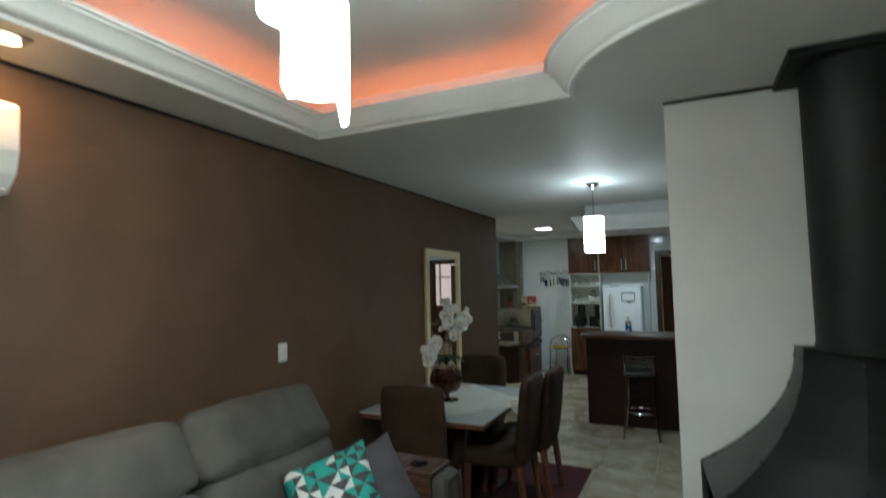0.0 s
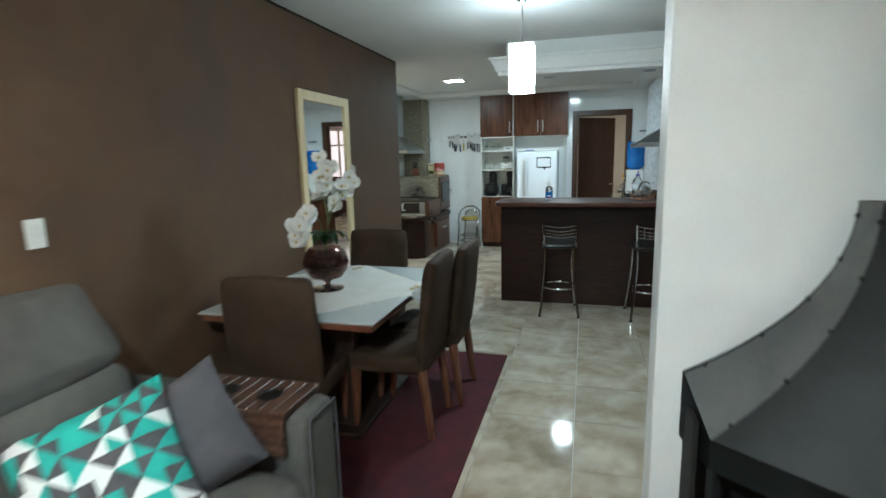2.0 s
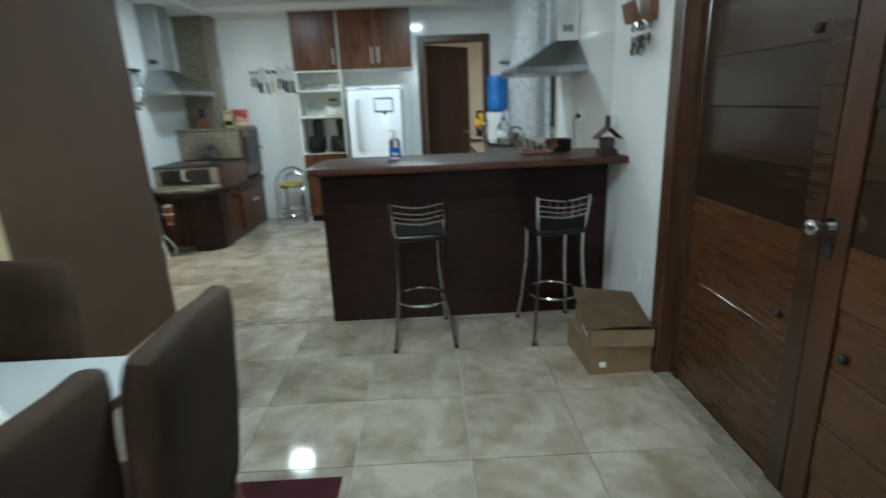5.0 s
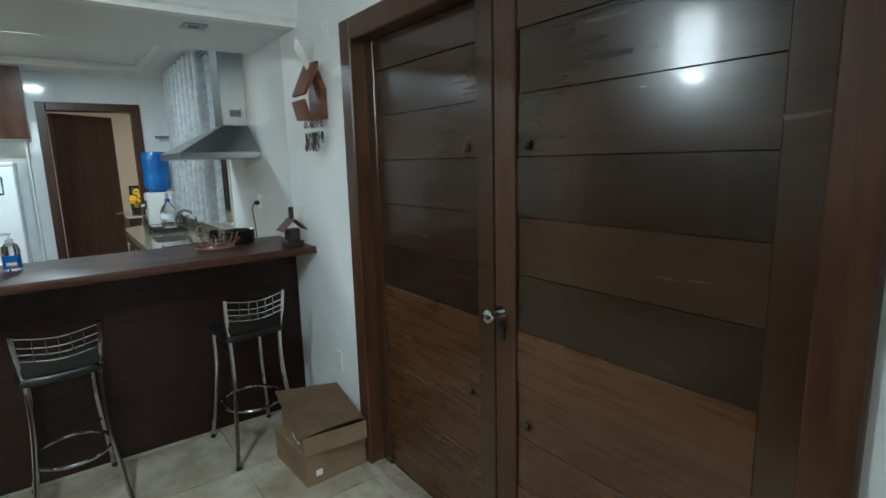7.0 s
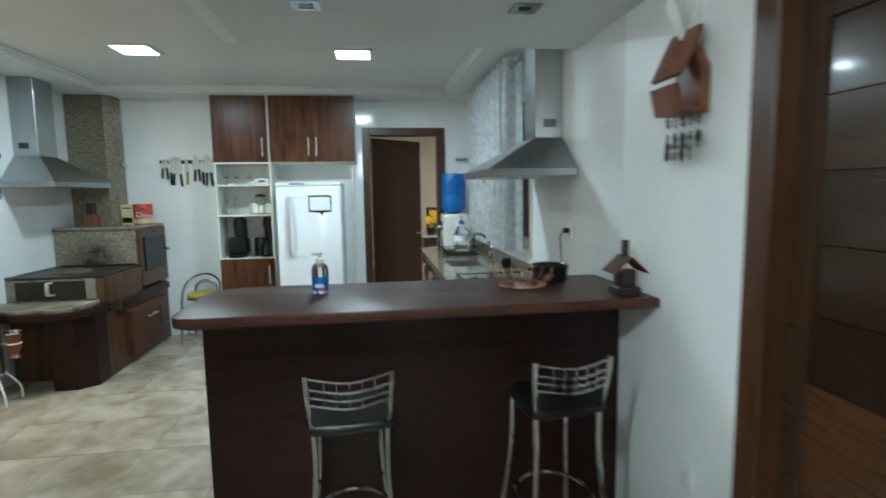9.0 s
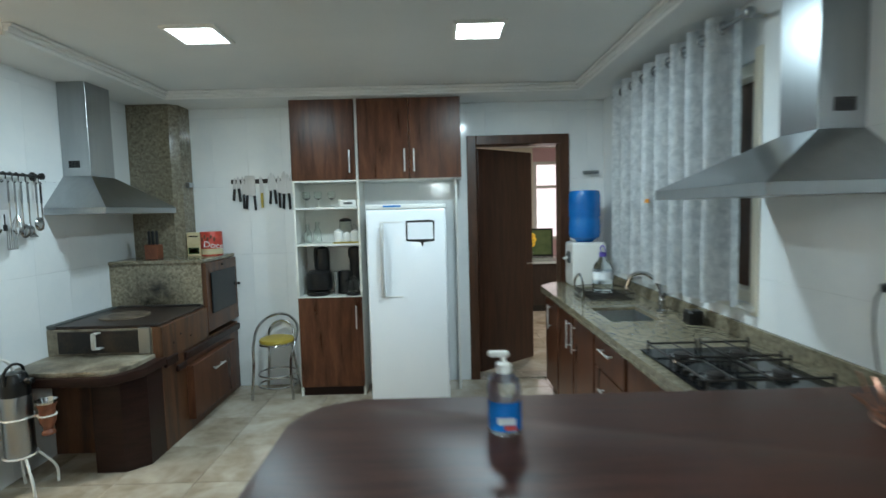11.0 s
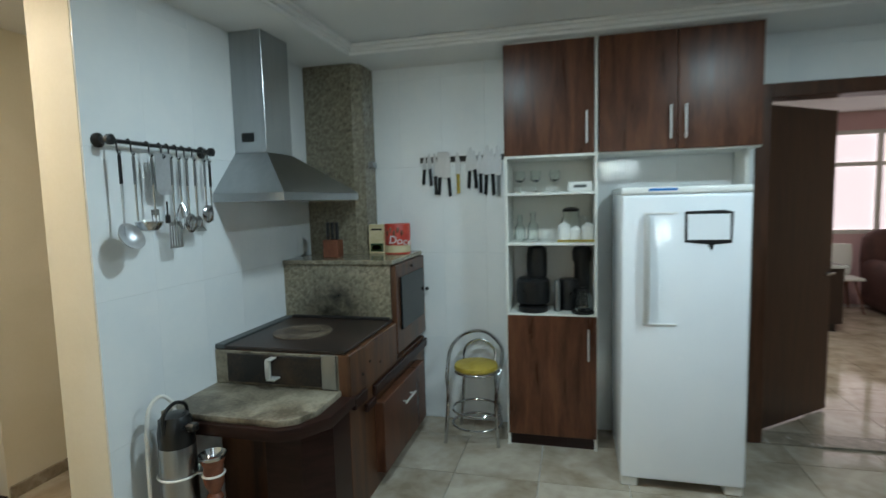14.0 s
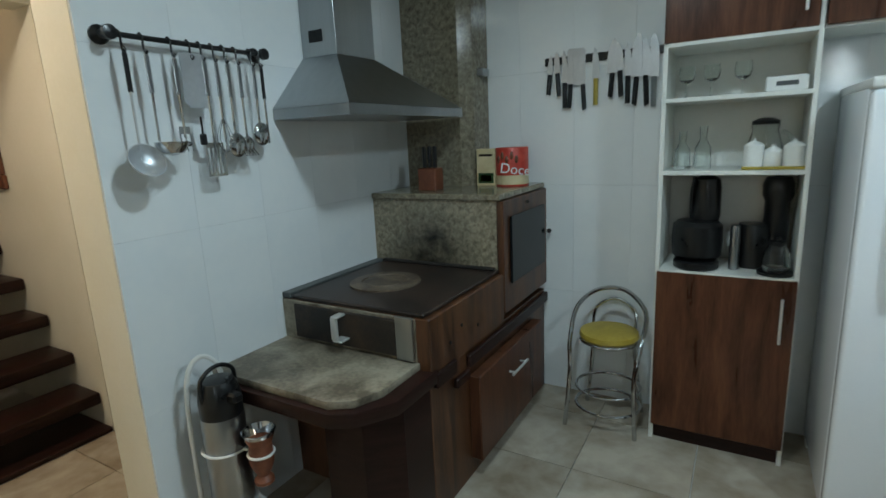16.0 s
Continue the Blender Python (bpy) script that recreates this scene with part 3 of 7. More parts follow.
for y0, y1 in ((4.730, 5.511), (5.714, 6.431)):
    for i in range(11):
        z0, z1 = max(0.01, 0.183 + 0.2 * (i - 1)), min(0.183 + 0.2 * i, DZ - 0.103)
        b = B()
        tilt = 0.003 * ((i * 7 + int(y0 * 3)) % 3 - 1)
        box(b, XR + 0.066 + tilt, y0, z0 + 0.0008, XR + 0.10, y1, z1 - 0.0008, 0.0015, 1)
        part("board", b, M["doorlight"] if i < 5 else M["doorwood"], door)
for y, z in ((5.462, 1.62), (5.77, 1.62), (5.462, 0.64), (5.77, 0.66)):
    b = B()
    ball(b, (XR + 0.06, y, z), 0.017, 0.8)
    part("stud", b, M["iron"], door)
b = B()
rod(b, (XR + 0.06, 5.585, 1.03), (XR + 0.01, 5.585, 1.03), 0.012)
ball(b, (XR - 0.005, 5.585, 1.03), 0.028, 0.8)
rod(b, (XR + 0.06, 5.585, 1.03), (XR + 0.052, 5.585, 1.03), 0.028)
part("door_knob", b, M["chrome"], door, "round chrome knob")
b = B()
box(b, XR + 0.051, 5.565, 0.93, XR + 0.058, 5.605, 0.985, 0.002)
part("lock_plate", b, M["iron"], door)
b = B()
box(b, XR - 0.01, DY0, 0.0, XR + 0.06, DY1, 0.012, 0.003)
structure("trim_door_sill", b, M["strip"], "stone sill under the double door", "sill")

door2 = thing("door_2", "brown wooden inner door standing open to back room", "door", (0.13, YF + 0.1, 0), kind="structure")
b = B()
box(b, KX0, YF - 0.02, 0, KX0 + 0.085, YF + 0.16, KZ, 0.005)
box(b, KX1 - 0.085, YF - 0.02, 0, KX1, YF + 0.16, KZ, 0.005)
box(b, KX0 + 0.085, YF - 0.02, KZ - 0.085, KX1 - 0.085, YF + 0.16, KZ, 0.005)
part("door_frame", b, M["casing"], door2)
b = B()
box(b, 0, -0.035, 0.02, 0.78, 0, 2.17, 0.003)
bmesh.ops.transform(b, verts=b.verts[:], matrix=pose(0.135, YF + 0.165, 0, 0, 0, 40))
leaf = part("door_leaf", b, M["leafwood"], door2)
b = B()
c = pose(0.135, YF + 0.165, 0, 0, 0, 40)
tube(b, [c @ Vector(p) for p in ((0.72, -0.035, 1.03), (0.72, -0.085, 1.03), (0.62, -0.085, 1.03))], 0.009, k=4)
part("door_handle", b, M["chrome"], leaf)
b = B()
box(b, KX0 + 0.085, YF - 0.02, 0.0, KX1 - 0.085, YF + 0.16, 0.016, 0.003)
structure("trim_kitchen_sill", b, M["strip"], "granite threshold in the kitchen doorway", "threshold")
b = B()
box(b, XB - 0.1, 7.44, 0.0, -0.60, 7.545, 0.004, 0.001)
structure("trim_floor_strip", b, M["strip"], "dark stone strip between dining and kitchen floor", "threshold")

w1 = thing("window_1", "kitchen window with brown shutters and white frame", "window", (XR + 0.1, (WY0 + WY1) / 2, WZ0), kind="structure")
b = B()
for y in (WY0, WY1 - 0.06):
    box(b, XR + 0.02, y, WZ0, XR + 0.13, y + 0.06, WZ1, 0.004)
for z in (WZ0, WZ1 - 0.06):
    box(b, XR + 0.02, WY0 + 0.06, z, XR + 0.13, WY1 - 0.06, z + 0.06, 0.004)
box(b, XR - 0.012, WY0 - 0.05, WZ0 - 0.05, XR + 0.02, WY0, WZ1 + 0.05, 0.004)
part("window_frame", b, M["cream"], w1)
for i in range(4):
    y0 = WY0 + 0.06 + i * (WY1 - WY0 - 0.12) / 4
    b = B()
    box(b, XR + 0.10, y0 + 0.002, WZ0 + 0.06, XR + 0.13, y0 + (WY1 - WY0 - 0.12) / 4 - 0.002, WZ1 - 0.06, 0.004)
    part("shutter", b, M["casing"], w1)
b = B()
box(b, XR - 0.03, WY0 - 0.04, WZ0 - 0.03, XR + 0.10, WY1, WZ0 - 0.002, 0.004)
part("window_sill", b, M["white"], w1)

# ---- ceiling lights ----
for px, py in PANELS:
    t = thing("ceiling_light", "square recessed white ceiling light, lit", "ceiling light", (px, py, ZC - 0.03), "kitchen ceiling lights")
    b = B()
    for s in (-1, 1):
        box(b, px - 0.15, py + s * 0.1375 - 0.0125, ZC - 0.018, px + 0.15, py + s * 0.1375 + 0.0125, ZC - 0.001, 0.003)
        box(b, px + s * 0.1375 - 0.0125, py - 0.125, ZC - 0.018, px + s * 0.1375 + 0.0125, py + 0.125, ZC - 0.001, 0.003)
    part("frame", b, M["plastic"], t)
    b = B()
    box(b, px - 0.125, py - 0.125, ZC - 0.012, px + 0.125, py + 0.125, ZC - 0.002)
    part("diffuser", b, M["panelglow"], t)
for px, py in ((-0.095, 7.44), (0.825, 7.40)):
    t = thing("recessed_spot", "small square grey recessed spotlight, unlit", "spotlight", (px, py, 2.31), "bar soffit spots")
    b = B()
    for s in (-1, 1):
        box(b, px - 0.06, py + s * 0.045 - 0.015, 2.312, px + 0.06, py + s * 0.045 + 0.015, 2.3195, 0.002)
        box(b, px + s * 0.045 - 0.015, py - 0.03, 2.312, px + s * 0.045 + 0.015, py + 0.03, 2.3195, 0.002)
    part("frame", b, M["steel"], t)
    b = B()
    rod(b, (px, py, 2.3195), (px, py, 2.314), 0.028)
    part("bulb", b, M["black"], t)
t = thing("halogen_spot", "small lit halogen spot with warm orange light", "spotlight", (-1.584, 1.865, ZC - 0.01))
b = B()
box(b, -1.64, 1.81, ZC - 0.008, -1.528, 1.92, ZC - 0.001, 0.002)
part("frame", b, M["steel"], t)
b = B()
rod(b, (-1.584, 1.865, ZC - 0.008), (-1.584, 1.865, ZC - 0.018), 0.035)
part("bulb", b, M["halogen"], t)

DPX, DPY = -0.17, 5.75
t = thing("dining_pendant", "pendant lamp with frosted glass box shade, lit", "pendant lamp", (DPX, DPY, 1.985))
b = B()
lathe(b, [(0.012, 2.57), (0.05, 2.60), (0.062, 2.615), (0.062, ZC - 0.001)], (DPX, DPY, 0))
part("canopy", b, M["chrome"], t)
b = B()
rod(b, (DPX, DPY, 2.295), (DPX, DPY, 2.58), 0.0035, n=6)
part("cord", b, M["black"], t)
b = B()
for s in (-1, 1):
    box(b, DPX - 0.082, DPY + s * 0.058 - 0.004, 1.985, DPX + 0.082, DPY + s * 0.058 + 0.004, 2.305, 0.003)
    box(b, DPX + s * 0.076 - 0.004, DPY - 0.052, 1.995, DPX + s * 0.076 + 0.004, DPY + 0.052, 2.29, 0.002)
part("shade", b, M["shade"], t)
b = B()
box(b, DPX - 0.070, DPY - 0.05, 2.29, DPX + 0.070, DPY + 0.05, 2.298)
part("bracket", b, M["chrome"], t)
for z in (2.015, 2.275):
    b = B()
    rod(b, (DPX, DPY - 0.068, z), (DPX, DPY + 0.068, z), 0.006, n=8)
    part("bolt", b, M["chrome"], t)
t = thing("living_pendant", "cluster pendant with three cut frosted glass cylinders, lit", "pendant lamp", (-0.26, 1.9, 2.13))
for x, y, z in ((-0.222, 1.90, 2.15), (-0.335, 1.93, 2.385), (-0.30, 1.74, 2.56)):
    b = B()
    n, rows = 28, []
    for k in range(2):
        ring = []
        for j in range(n):
            a = 6.2832 * j / n
            low = 0.045 if 6 < j < 20 else (-0.03 if 3 < j <= 6 else 0.0)
            ring.append(b.verts.new((x + 0.082 * math.cos(a), y + 0.082 * math.sin(a), z + (low if k == 0 else 0.28))))
        rows.append(ring)
    for j in range(n):
        b.faces.new((rows[0][j], rows[0][(j + 1) % n], rows[1][(j + 1) % n], rows[1][j]))
    bmesh.ops.solidify(b, geom=b.faces[:], thickness=0.005)
    sh = part("shade", b, M["shade_living"], t)
    b = B()
    lathe(b, [(0.084, 0.262), (0.084, 0.285), (0.05, 0.30), (0.012, 0.315)], (x, y, z))
    part("cap", b, M["chrome"], sh)
    b = B()
    rod(b, (x, y, z + 0.30), (x, y, 2.87), 0.004, n=6)
    part("cord", b, M["chrome"], t)
b = B()
lathe(b, [(0.16, 2.87), (0.17, 2.88), (0.17, 2.899)], (-0.28, 1.97, 0))
part("canopy", b, M["chrome"], t)

# ---- living room ----
t = thing("air_conditioner", "white split air conditioner mounted on brown wall", "air conditioner", (-1.72, 1.5, 2.07))
b = B()
prof = [(XB + 0.001, 2.07), (XB + 0.14, 2.07), (XB + 0.20, 2.14), (XB + 0.215, 2.22), (XB + 0.205, 2.40), (XB + 0.16, 2.415), (XB + 0.001, 2.415)]
va = [b.verts.new((x, 1.08, z)) for x, z in prof]
vb = [b.verts.new((x, 1.93, z)) for x, z in prof]
b.faces.new(va), b.faces.new(vb[::-1])
for i in range(len(prof)):
    b.faces.new((va[i], vb[i], vb[(i + 1) % len(prof)], va[(i + 1) % len(prof)]))
bmesh.ops.bevel(b, geom=b.edges[:], offset=0.012, segments=2, affect="EDGES", profile=0.5)
part("body", b, M["plastic"], t)
b = B()
box(b, XB + 0.15, 1.12, 2.075, XB + 0.205, 1.89, 2.087, 0.003)
part("louvre", b, M["white"], t)


def wall_plate(name, c, label, normal="x", h=0.118, w=0.078, keys=3):
    t = thing(name, label, "light switch" if keys else "socket", c)
    b = B()
    s = -1 if normal == "-x" else 1
    box(b, min(c[0], c[0] + s * 0.010), c[1] - w / 2, c[2] - h / 2, max(c[0], c[0] + s * 0.010), c[1] + w / 2, c[2] + h / 2, 0.004, 2)
    part("plate", b, M["plastic"], t)
    for k in range(max(1, keys)):
        z = c[2] + (k - (keys - 1) / 2) * 0.03 if keys else c[2]
        b = B()
        box(b, min(c[0] + s * 0.01, c[0] + s * 0.015), c[1] - 0.014, z - 0.010, max(c[0] + s * 0.01, c[0] + s * 0.015), c[1] + 0.014, z + 0.010, 0.002)
        part("key", b, M["white"], t)
    return t


wall_plate("light_switch", (XB, 3.52, 1.29), "white three-key light switch on brown wall")
wall_plate("wall_socket", (XR, 6.86, 0.47), "white wall socket beside the cardboard boxes", "-x", 0.11, 0.07, 0)
wall_plate("wall_socket", (XR, 6.79, 2.22), "white wall socket above the carved clock", "-x", 0.11, 0.07, 0)
wall_plate("light_switch", (-4.12, 9.98, 1.27), "white switch on the cream hall wall")
b = B()
box(b, -4.122, 9.585, 0.95, -4.112, 9.615, 1.09, 0.002)
single("door_latch", b, M["iron"], "dark metal latch plate on cream jamb", "latch")

# sofa along the brown wall
sofa = thing("sofa", "grey suede reclining sofa with tufted back cushions", "sofa", (-1.2, 2.3, 0))
SY0, SYM, SY1 = 1.10, 2.55, 3.46
b = B()
box(b, XB + 0.06, SY0 - 0.0, 0.06, -0.76, SY1, 0.26, 0.03, 2)
part("base", b, M["sofa"], sofa)
b = B()
box(b, XB + 0.03, SY0, 0.26, XB + 0.20, SY1, 0.78, 0.04, 2)
part("back_frame", b, M["sofa"], sofa)
lean = Matrix.Rotation(radians(-13), 4, "Y")
for y0, y1 in ((SY0, SYM), (SYM, SY1)):
    b = B()
    soft(b, (-1.03, (y0 + y1) / 2, 0.36), (0.80, y1 - y0 - 0.01, 0.26), 0.075, 0.025, n=11)
    part("seat_cushion", b, M["sofa"], sofa)
    b = B()
    soft(b, (-1.42, (y0 + y1) / 2, 0.615), (0.25, y1 - y0 - 0.02, 0.43), 0.075, 0.035, n=13, m=lean,
         dimples=((0, 1, -0.45, -0.1, 0.03, 0.05), (0, 1, 0.45, -0.1, 0.03, 0.05)))
    part("back_cushion", b, M["sofa"], sofa)
    b = B()
    soft(b, (-1.50, (y0 + y1) / 2, 0.962), (0.15, y1 - y0 - 0.025, 0.34), 0.05, 0.022, n=13, m=Matrix.Rotation(radians(-34), 4, "Y"),
         dimples=((0, 1, -0.4, -0.25, 0.02, 0.04), (0, 1, 0.4, -0.25, 0.02, 0.04)))
    part("headrest", b, M["sofa"], sofa)
for y0, y1 in ((SY1, 3.70), (SY0 - 0.24, SY0)):
    b = B()
    box(b, XB + 0.05, y0, 0.05, -0.64, y1, 0.665, 0.05, 4)
    arm = part("armrest", b, M["sofa"], sofa)
    b = B()
    tube(b, [(-0.637, y0 + 0.025, 0.08), (-0.637, y0 + 0.025, 0.60), (-0.637, y0 + 0.06, 0.648), (-0.637, y1 - 0.06, 0.648), (-0.637, y1 - 0.025, 0.60), (-0.637, y1 - 0.025, 0.08)], 0.004, n=6, k=4)
    part("piping", b, M["sofadark"], arm)
b = B()
box(b, -1.16, 3.437, 0.664, -0.712, 3.69, 0.672)
tray = part("arm_tray", b, M["armwood"], sofa, "slatted dark wooden tray over the armrest")
for i in range(9):
    x0 = -1.16 + i * 0.050
    b = B()
    box(b, x0, 3.435, 0.672, x0 + 0.0496, 3.69, 0.695, 0.003)
    part("slat", b, M["armwood"], tray)
for i in range(4):
    z0 = 0.665 - (i + 1) * 0.032
    b = B()
    box(b, -1.16, 3.425, z0, -0.712, 3.452, z0 + 0.030, 0.003)
    part("slat", b, M["armwood"], tray)
for x in (-1.03, -0.84):
    b = B()
    lathe(b, [(0.048, 0.696), (0.048, 0.700), (0.040, 0.700), (0.038, 0.697)], (x, 3.56, 0))
    part("cup_holder", b, M["black"], tray)
for x, y in ((-0.82, SY0 - 0.15), (-0.82, 3.58), (-1.70, SY0 - 0.15), (-1.70, 3.58)):
    b = B()
    box(b, x - 0.03, y - 0.03, 0, x + 0.03, y + 0.03, 0.06, 0.004)
    part("foot", b, M["darkwood"], sofa)


def pillow(name, c, m, size, mats, label, pattern=False):
    b = B()
    N = 16
    half, grid = size / 2, {}
    for side in (1, -1):
        for i in range(N + 1):
            for j in range(N + 1):
                u, v = i / N * 2 - 1, j / N * 2 - 1
                if side < 0 and (i in (0, N) or j in (0, N)):
                    grid[side, i, j] = grid[1, i, j]
                    continue
                pin = 1 - 0.07 * (1 - u * u) - 0.0
                pin2 = 1 - 0.07 * (1 - v * v)
                h = 0.085 * ((1 - u ** 4) * (1 - v ** 4)) ** 0.55
                p = Vector((u * half * pin2, v * half * pin, side * h))
                p += 0.004 * noise.noise_vector(p * 12 + Vector(c))
                grid[side, i, j] = b.verts.new(Matrix.Translation(c) @ m @ p)
    rnd = random.Random(5)
    tones = {}
    for i in range(N // 2):
        for j in range(N // 2):
            tones[i, j, True], tones[i, j, False] = rnd.sample((0, 0, 1, 2, 2), 2)
    for side in (1, -1):
        for i in range(N):
            for j in range(N):
                q = [grid[side, i, j], grid[side, i + 1, j], grid[side, i + 1, j + 1], grid[side, i, j + 1]]
                if side < 0:
                    q = q[::-1]
                if pattern:
                    if (i // 2 + j // 2) % 2:
                        tri = ((q[0], q[1], q[2]), (q[0], q[2], q[3]))
                        up = (lambda k: (i % 2 - j % 2) > 0 or (i % 2 == j % 2 and k == 0))
                    else:
                        tri = ((q[0], q[1], q[3]), (q[1], q[2], q[3]))
                        up = (lambda k: (i % 2 + j % 2) < 1 or (i % 2 + j % 2 == 1 and k == 0))
                    for k in (0, 1):
                        f = b.faces.new(tri[k])
                        f.material_index = tones[i // 2, j // 2, bool(up(k))]
                else:
                    b.faces.new(q)
    return single(name, b, mats, label, "cushion")


R = Matrix.Rotation
pm = R(radians(-58), 4, "Z") @ R(radians(58), 4, "Y") @ R(radians(20), 4, "Z")
pillow("throw_pillow", (-1.03, 3.03, 0.665), pm, 0.44, [M["teal"], M["prwhite"], M["prgrey"]], "teal white and grey triangle pattern throw pillow on sofa", True)
pm2 = R(radians(-70), 4, "Z") @ R(radians(66), 4, "Y") @ R(radians(32), 4, "Z")
pillow("throw_pillow", (-0.98, 3.28, 0.65), pm2, 0.40, [M["sofadark"]], "plain dark grey throw pillow leaning on armrest")

# rug, dining table
b = B()
box(b, -1.78, 3.95, 0.0, -0.285, 5.845, 0.010, 0.004)
single("rug", b, M["rug"], "plain burgundy rug under the dining table", "rug")
tb = thing("dining_table", "dining table with white glass top and dark base", "table", (-1.19, 4.83, 0.01))
b = B()
box(b, -1.69, 4.19, 0.762, -0.69, 5.47, 0.772, 0.002)
part("tabletop", b, M["tablewhite"], tb, "glossy white glass tabletop")
b = B()
box(b, -1.68, 4.20, 0.725, -0.70, 5.46, 0.762, 0.003)
part("under_top", b, M["chairleg"], tb)
for y in (4.55, 5.11):
    b = B()
    box(b, -1.42, y - 0.04, 0.04, -0.96, y + 0.04, 0.725, 0.006)
    part("pedestal", b, M["darkwood"], tb)
b = B()
box(b, -1.48, 4.42, 0.01, -0.90, 5.24, 0.04, 0.006)
part("base_plate", b, M["darkwood"], tb)

# cloth laid cornerwise over the top: its corners hang over the edges
b = B()
N = 26
cc, cu_, cv_ = Vector((-1.235, 4.815)), 0.49, 0.485
rot = Matrix.Rotation(radians(52), 2)
g = {}
for i in range(N + 1):
    for j in range(N + 1):
        p = rot @ Vector(((i / N * 2 - 1) * cu_, (j / N * 2 - 1) * cv_)) + cc
        z, x, y = 0.776, p.x, p.y
        ox, oy = max(0, x + 0.688, -1.692 - x), max(0, y - 5.472, 4.188 - y)
        o = max(ox, oy)
        if o > 0:
            z -= o * 0.92
            if ox:
                x = (-0.682 if x > -1 else -1.70) + (0.10 * ox + 0.012 * math.sin(p.y * 60) * min(1, ox * 8)) * (1 if x > -1 else -1)
            else:
                y = (5.478 if y > 5 else 4.182) + (0.08 * oy) * (1 if y > 5 else -1)
        z += 0.002 * noise.noise(Vector((p.x * 9, p.y * 9, 0)))
        g[i, j] = b.verts.new((max(x, -1.80), y, z))
for i in range(N):
    for j in range(N):
        b.faces.new((g[i, j], g[i + 1, j], g[i + 1, j + 1], g[i, j + 1]))
bmesh.ops.solidify(b, geom=b.faces[:], thickness=0.0015)
tc = single("tablecloth", b, M["cloth"], "white embroidered tablecloth laid diagonally on table", "tablecloth")
for u, v in ((-0.78, -0.78), (0.78, -0.78), (-0.78, 0.78), (0.78, 0.78)):
    p = rot @ Vector((u * cu_, v * cv_)) + cc
    if -1.68 < p.x < -0.7 and 4.2 < p.y < 5.46:
        b = B()
        for k in range(7):
            a = k * 0.9
            ball(b, (p.x + 0.025 * math.cos(a) * (k % 3), p.y + 0.022 * math.sin(a) * (k % 3), 0.7785), 0.013, 1.3, 0.8, 0.12, 8)
        part("embroidery", b, M["gold"], tc, "gold embroidered flower")


def dining_chair():
    t = thing("dining_chair", "brown suede high-back dining chair with wooden legs", "chair", (0, 0, 0), "dining chairs")
    b = B()
    soft(b, (0, 0.0, 0.43), (0.45, 0.46, 0.13), 0.04, 0.012, n=7)
    part("seat", b, M["chair"], t, world=False)
    b = B()
    soft(b, (0, -0.235, 0.71), (0.45, 0.075, 0.60), 0.034, 0.01, n=11, m=R(radians(7), 4, "X"),
         dimples=((1, 1, -0.45, 0.55, 0.008, 0.02), (1, 1, 0.45, 0.55, 0.008, 0.02)))
    part("backrest", b, M["chair"], t, world=False)
    for x in (-0.19, 0.19):
        for y, s in ((0.19, 0.02), (-0.20, -0.05)):
            b = B()
            rod(b, (x, y + s, 0.0), (x, y, 0.40), 0.020, 0.031, n=8)
            part("leg", b, M["chairleg"], t, world=False)
    return t


ch0 = dining_chair()
ch0.matrix_world = pose(-1.19, 4.30, 0.01, 0, 0, 8)
for x, y, a in ((-0.765, 4.72, 90), (-0.70, 5.15, 90), (-1.25, 5.38, 180)):
    copy_thing(ch0, pose(x, y, 0.01, 0, 0, a))

# vase with orchid
VX, VY = -1.23, 4.76
va = thing("orchid_vase", "round smoked glass goblet vase with pebbles", "vase", (VX, VY, 0.778))
b = B()
lathe(b, [(q * 1.36, z * 1.20) for q, z in [(0.072, 0), (0.072, 0.004), (0.02, 0.012), (0.013, 0.03), (0.02, 0.045), (0.07, 0.065), (0.098, 0.11), (0.102, 0.14), (0.09, 0.185), (0.068, 0.215), (0.065, 0.215), (0.087, 0.183),
          (0.098, 0.14), (0.094, 0.112), (0.066, 0.07), (0.005, 0.055)]], (VX, VY, 0.779), 32, True)
part("bowl", b, M["smoke"], va)
b = B()
rnd = random.Random(3)
for k in range(150):
    a, rr, z = rnd.uniform(0, 6.28), 0.10 * rnd.random() ** 0.6, rnd.uniform(0.105, 0.21)
    ball(b, (VX + rr * math.cos(a), VY + rr * math.sin(a), 0.779 + z), 0.016, 1, 1, 0.7, 6)
part("pebbles", b, M["pebble"], va, kind="stuff")
orch = thing("orchid", "white artificial orchid with green leaves in vase", "flower", (VX, VY, 0.92))
for k in range(7):
    a = k * 0.9 + 0.3
    b = B()
    L, W = 0.15, 0.034
    prev = None
    for i in range(9):
        s = i / 8
        w = W * math.sin(math.pi * min(1, s * 0.92 + 0.06)) ** 0.7
        c = Vector((VX + math.cos(a) * L * s, VY + math.sin(a) * L * s, 1.05 + 0.09 * math.sin(s * 2.6) - 0.03 * s))
        side = Vector((-math.sin(a), math.cos(a), 0)) * w
        row = [b.verts.new(c - side + Vector((0, 0, 0.01))), b.verts.new(c), b.verts.new(c + side + Vector((0, 0, 0.01)))]
        if prev:
            for q in (0, 1):
                b.faces.new((prev[q], prev[q + 1], row[q + 1], row[q]))
        prev = row
    bmesh.ops.solidify(b, geom=b.faces[:], thickness=0.003)
    part("leaf", b, M["green"], orch)


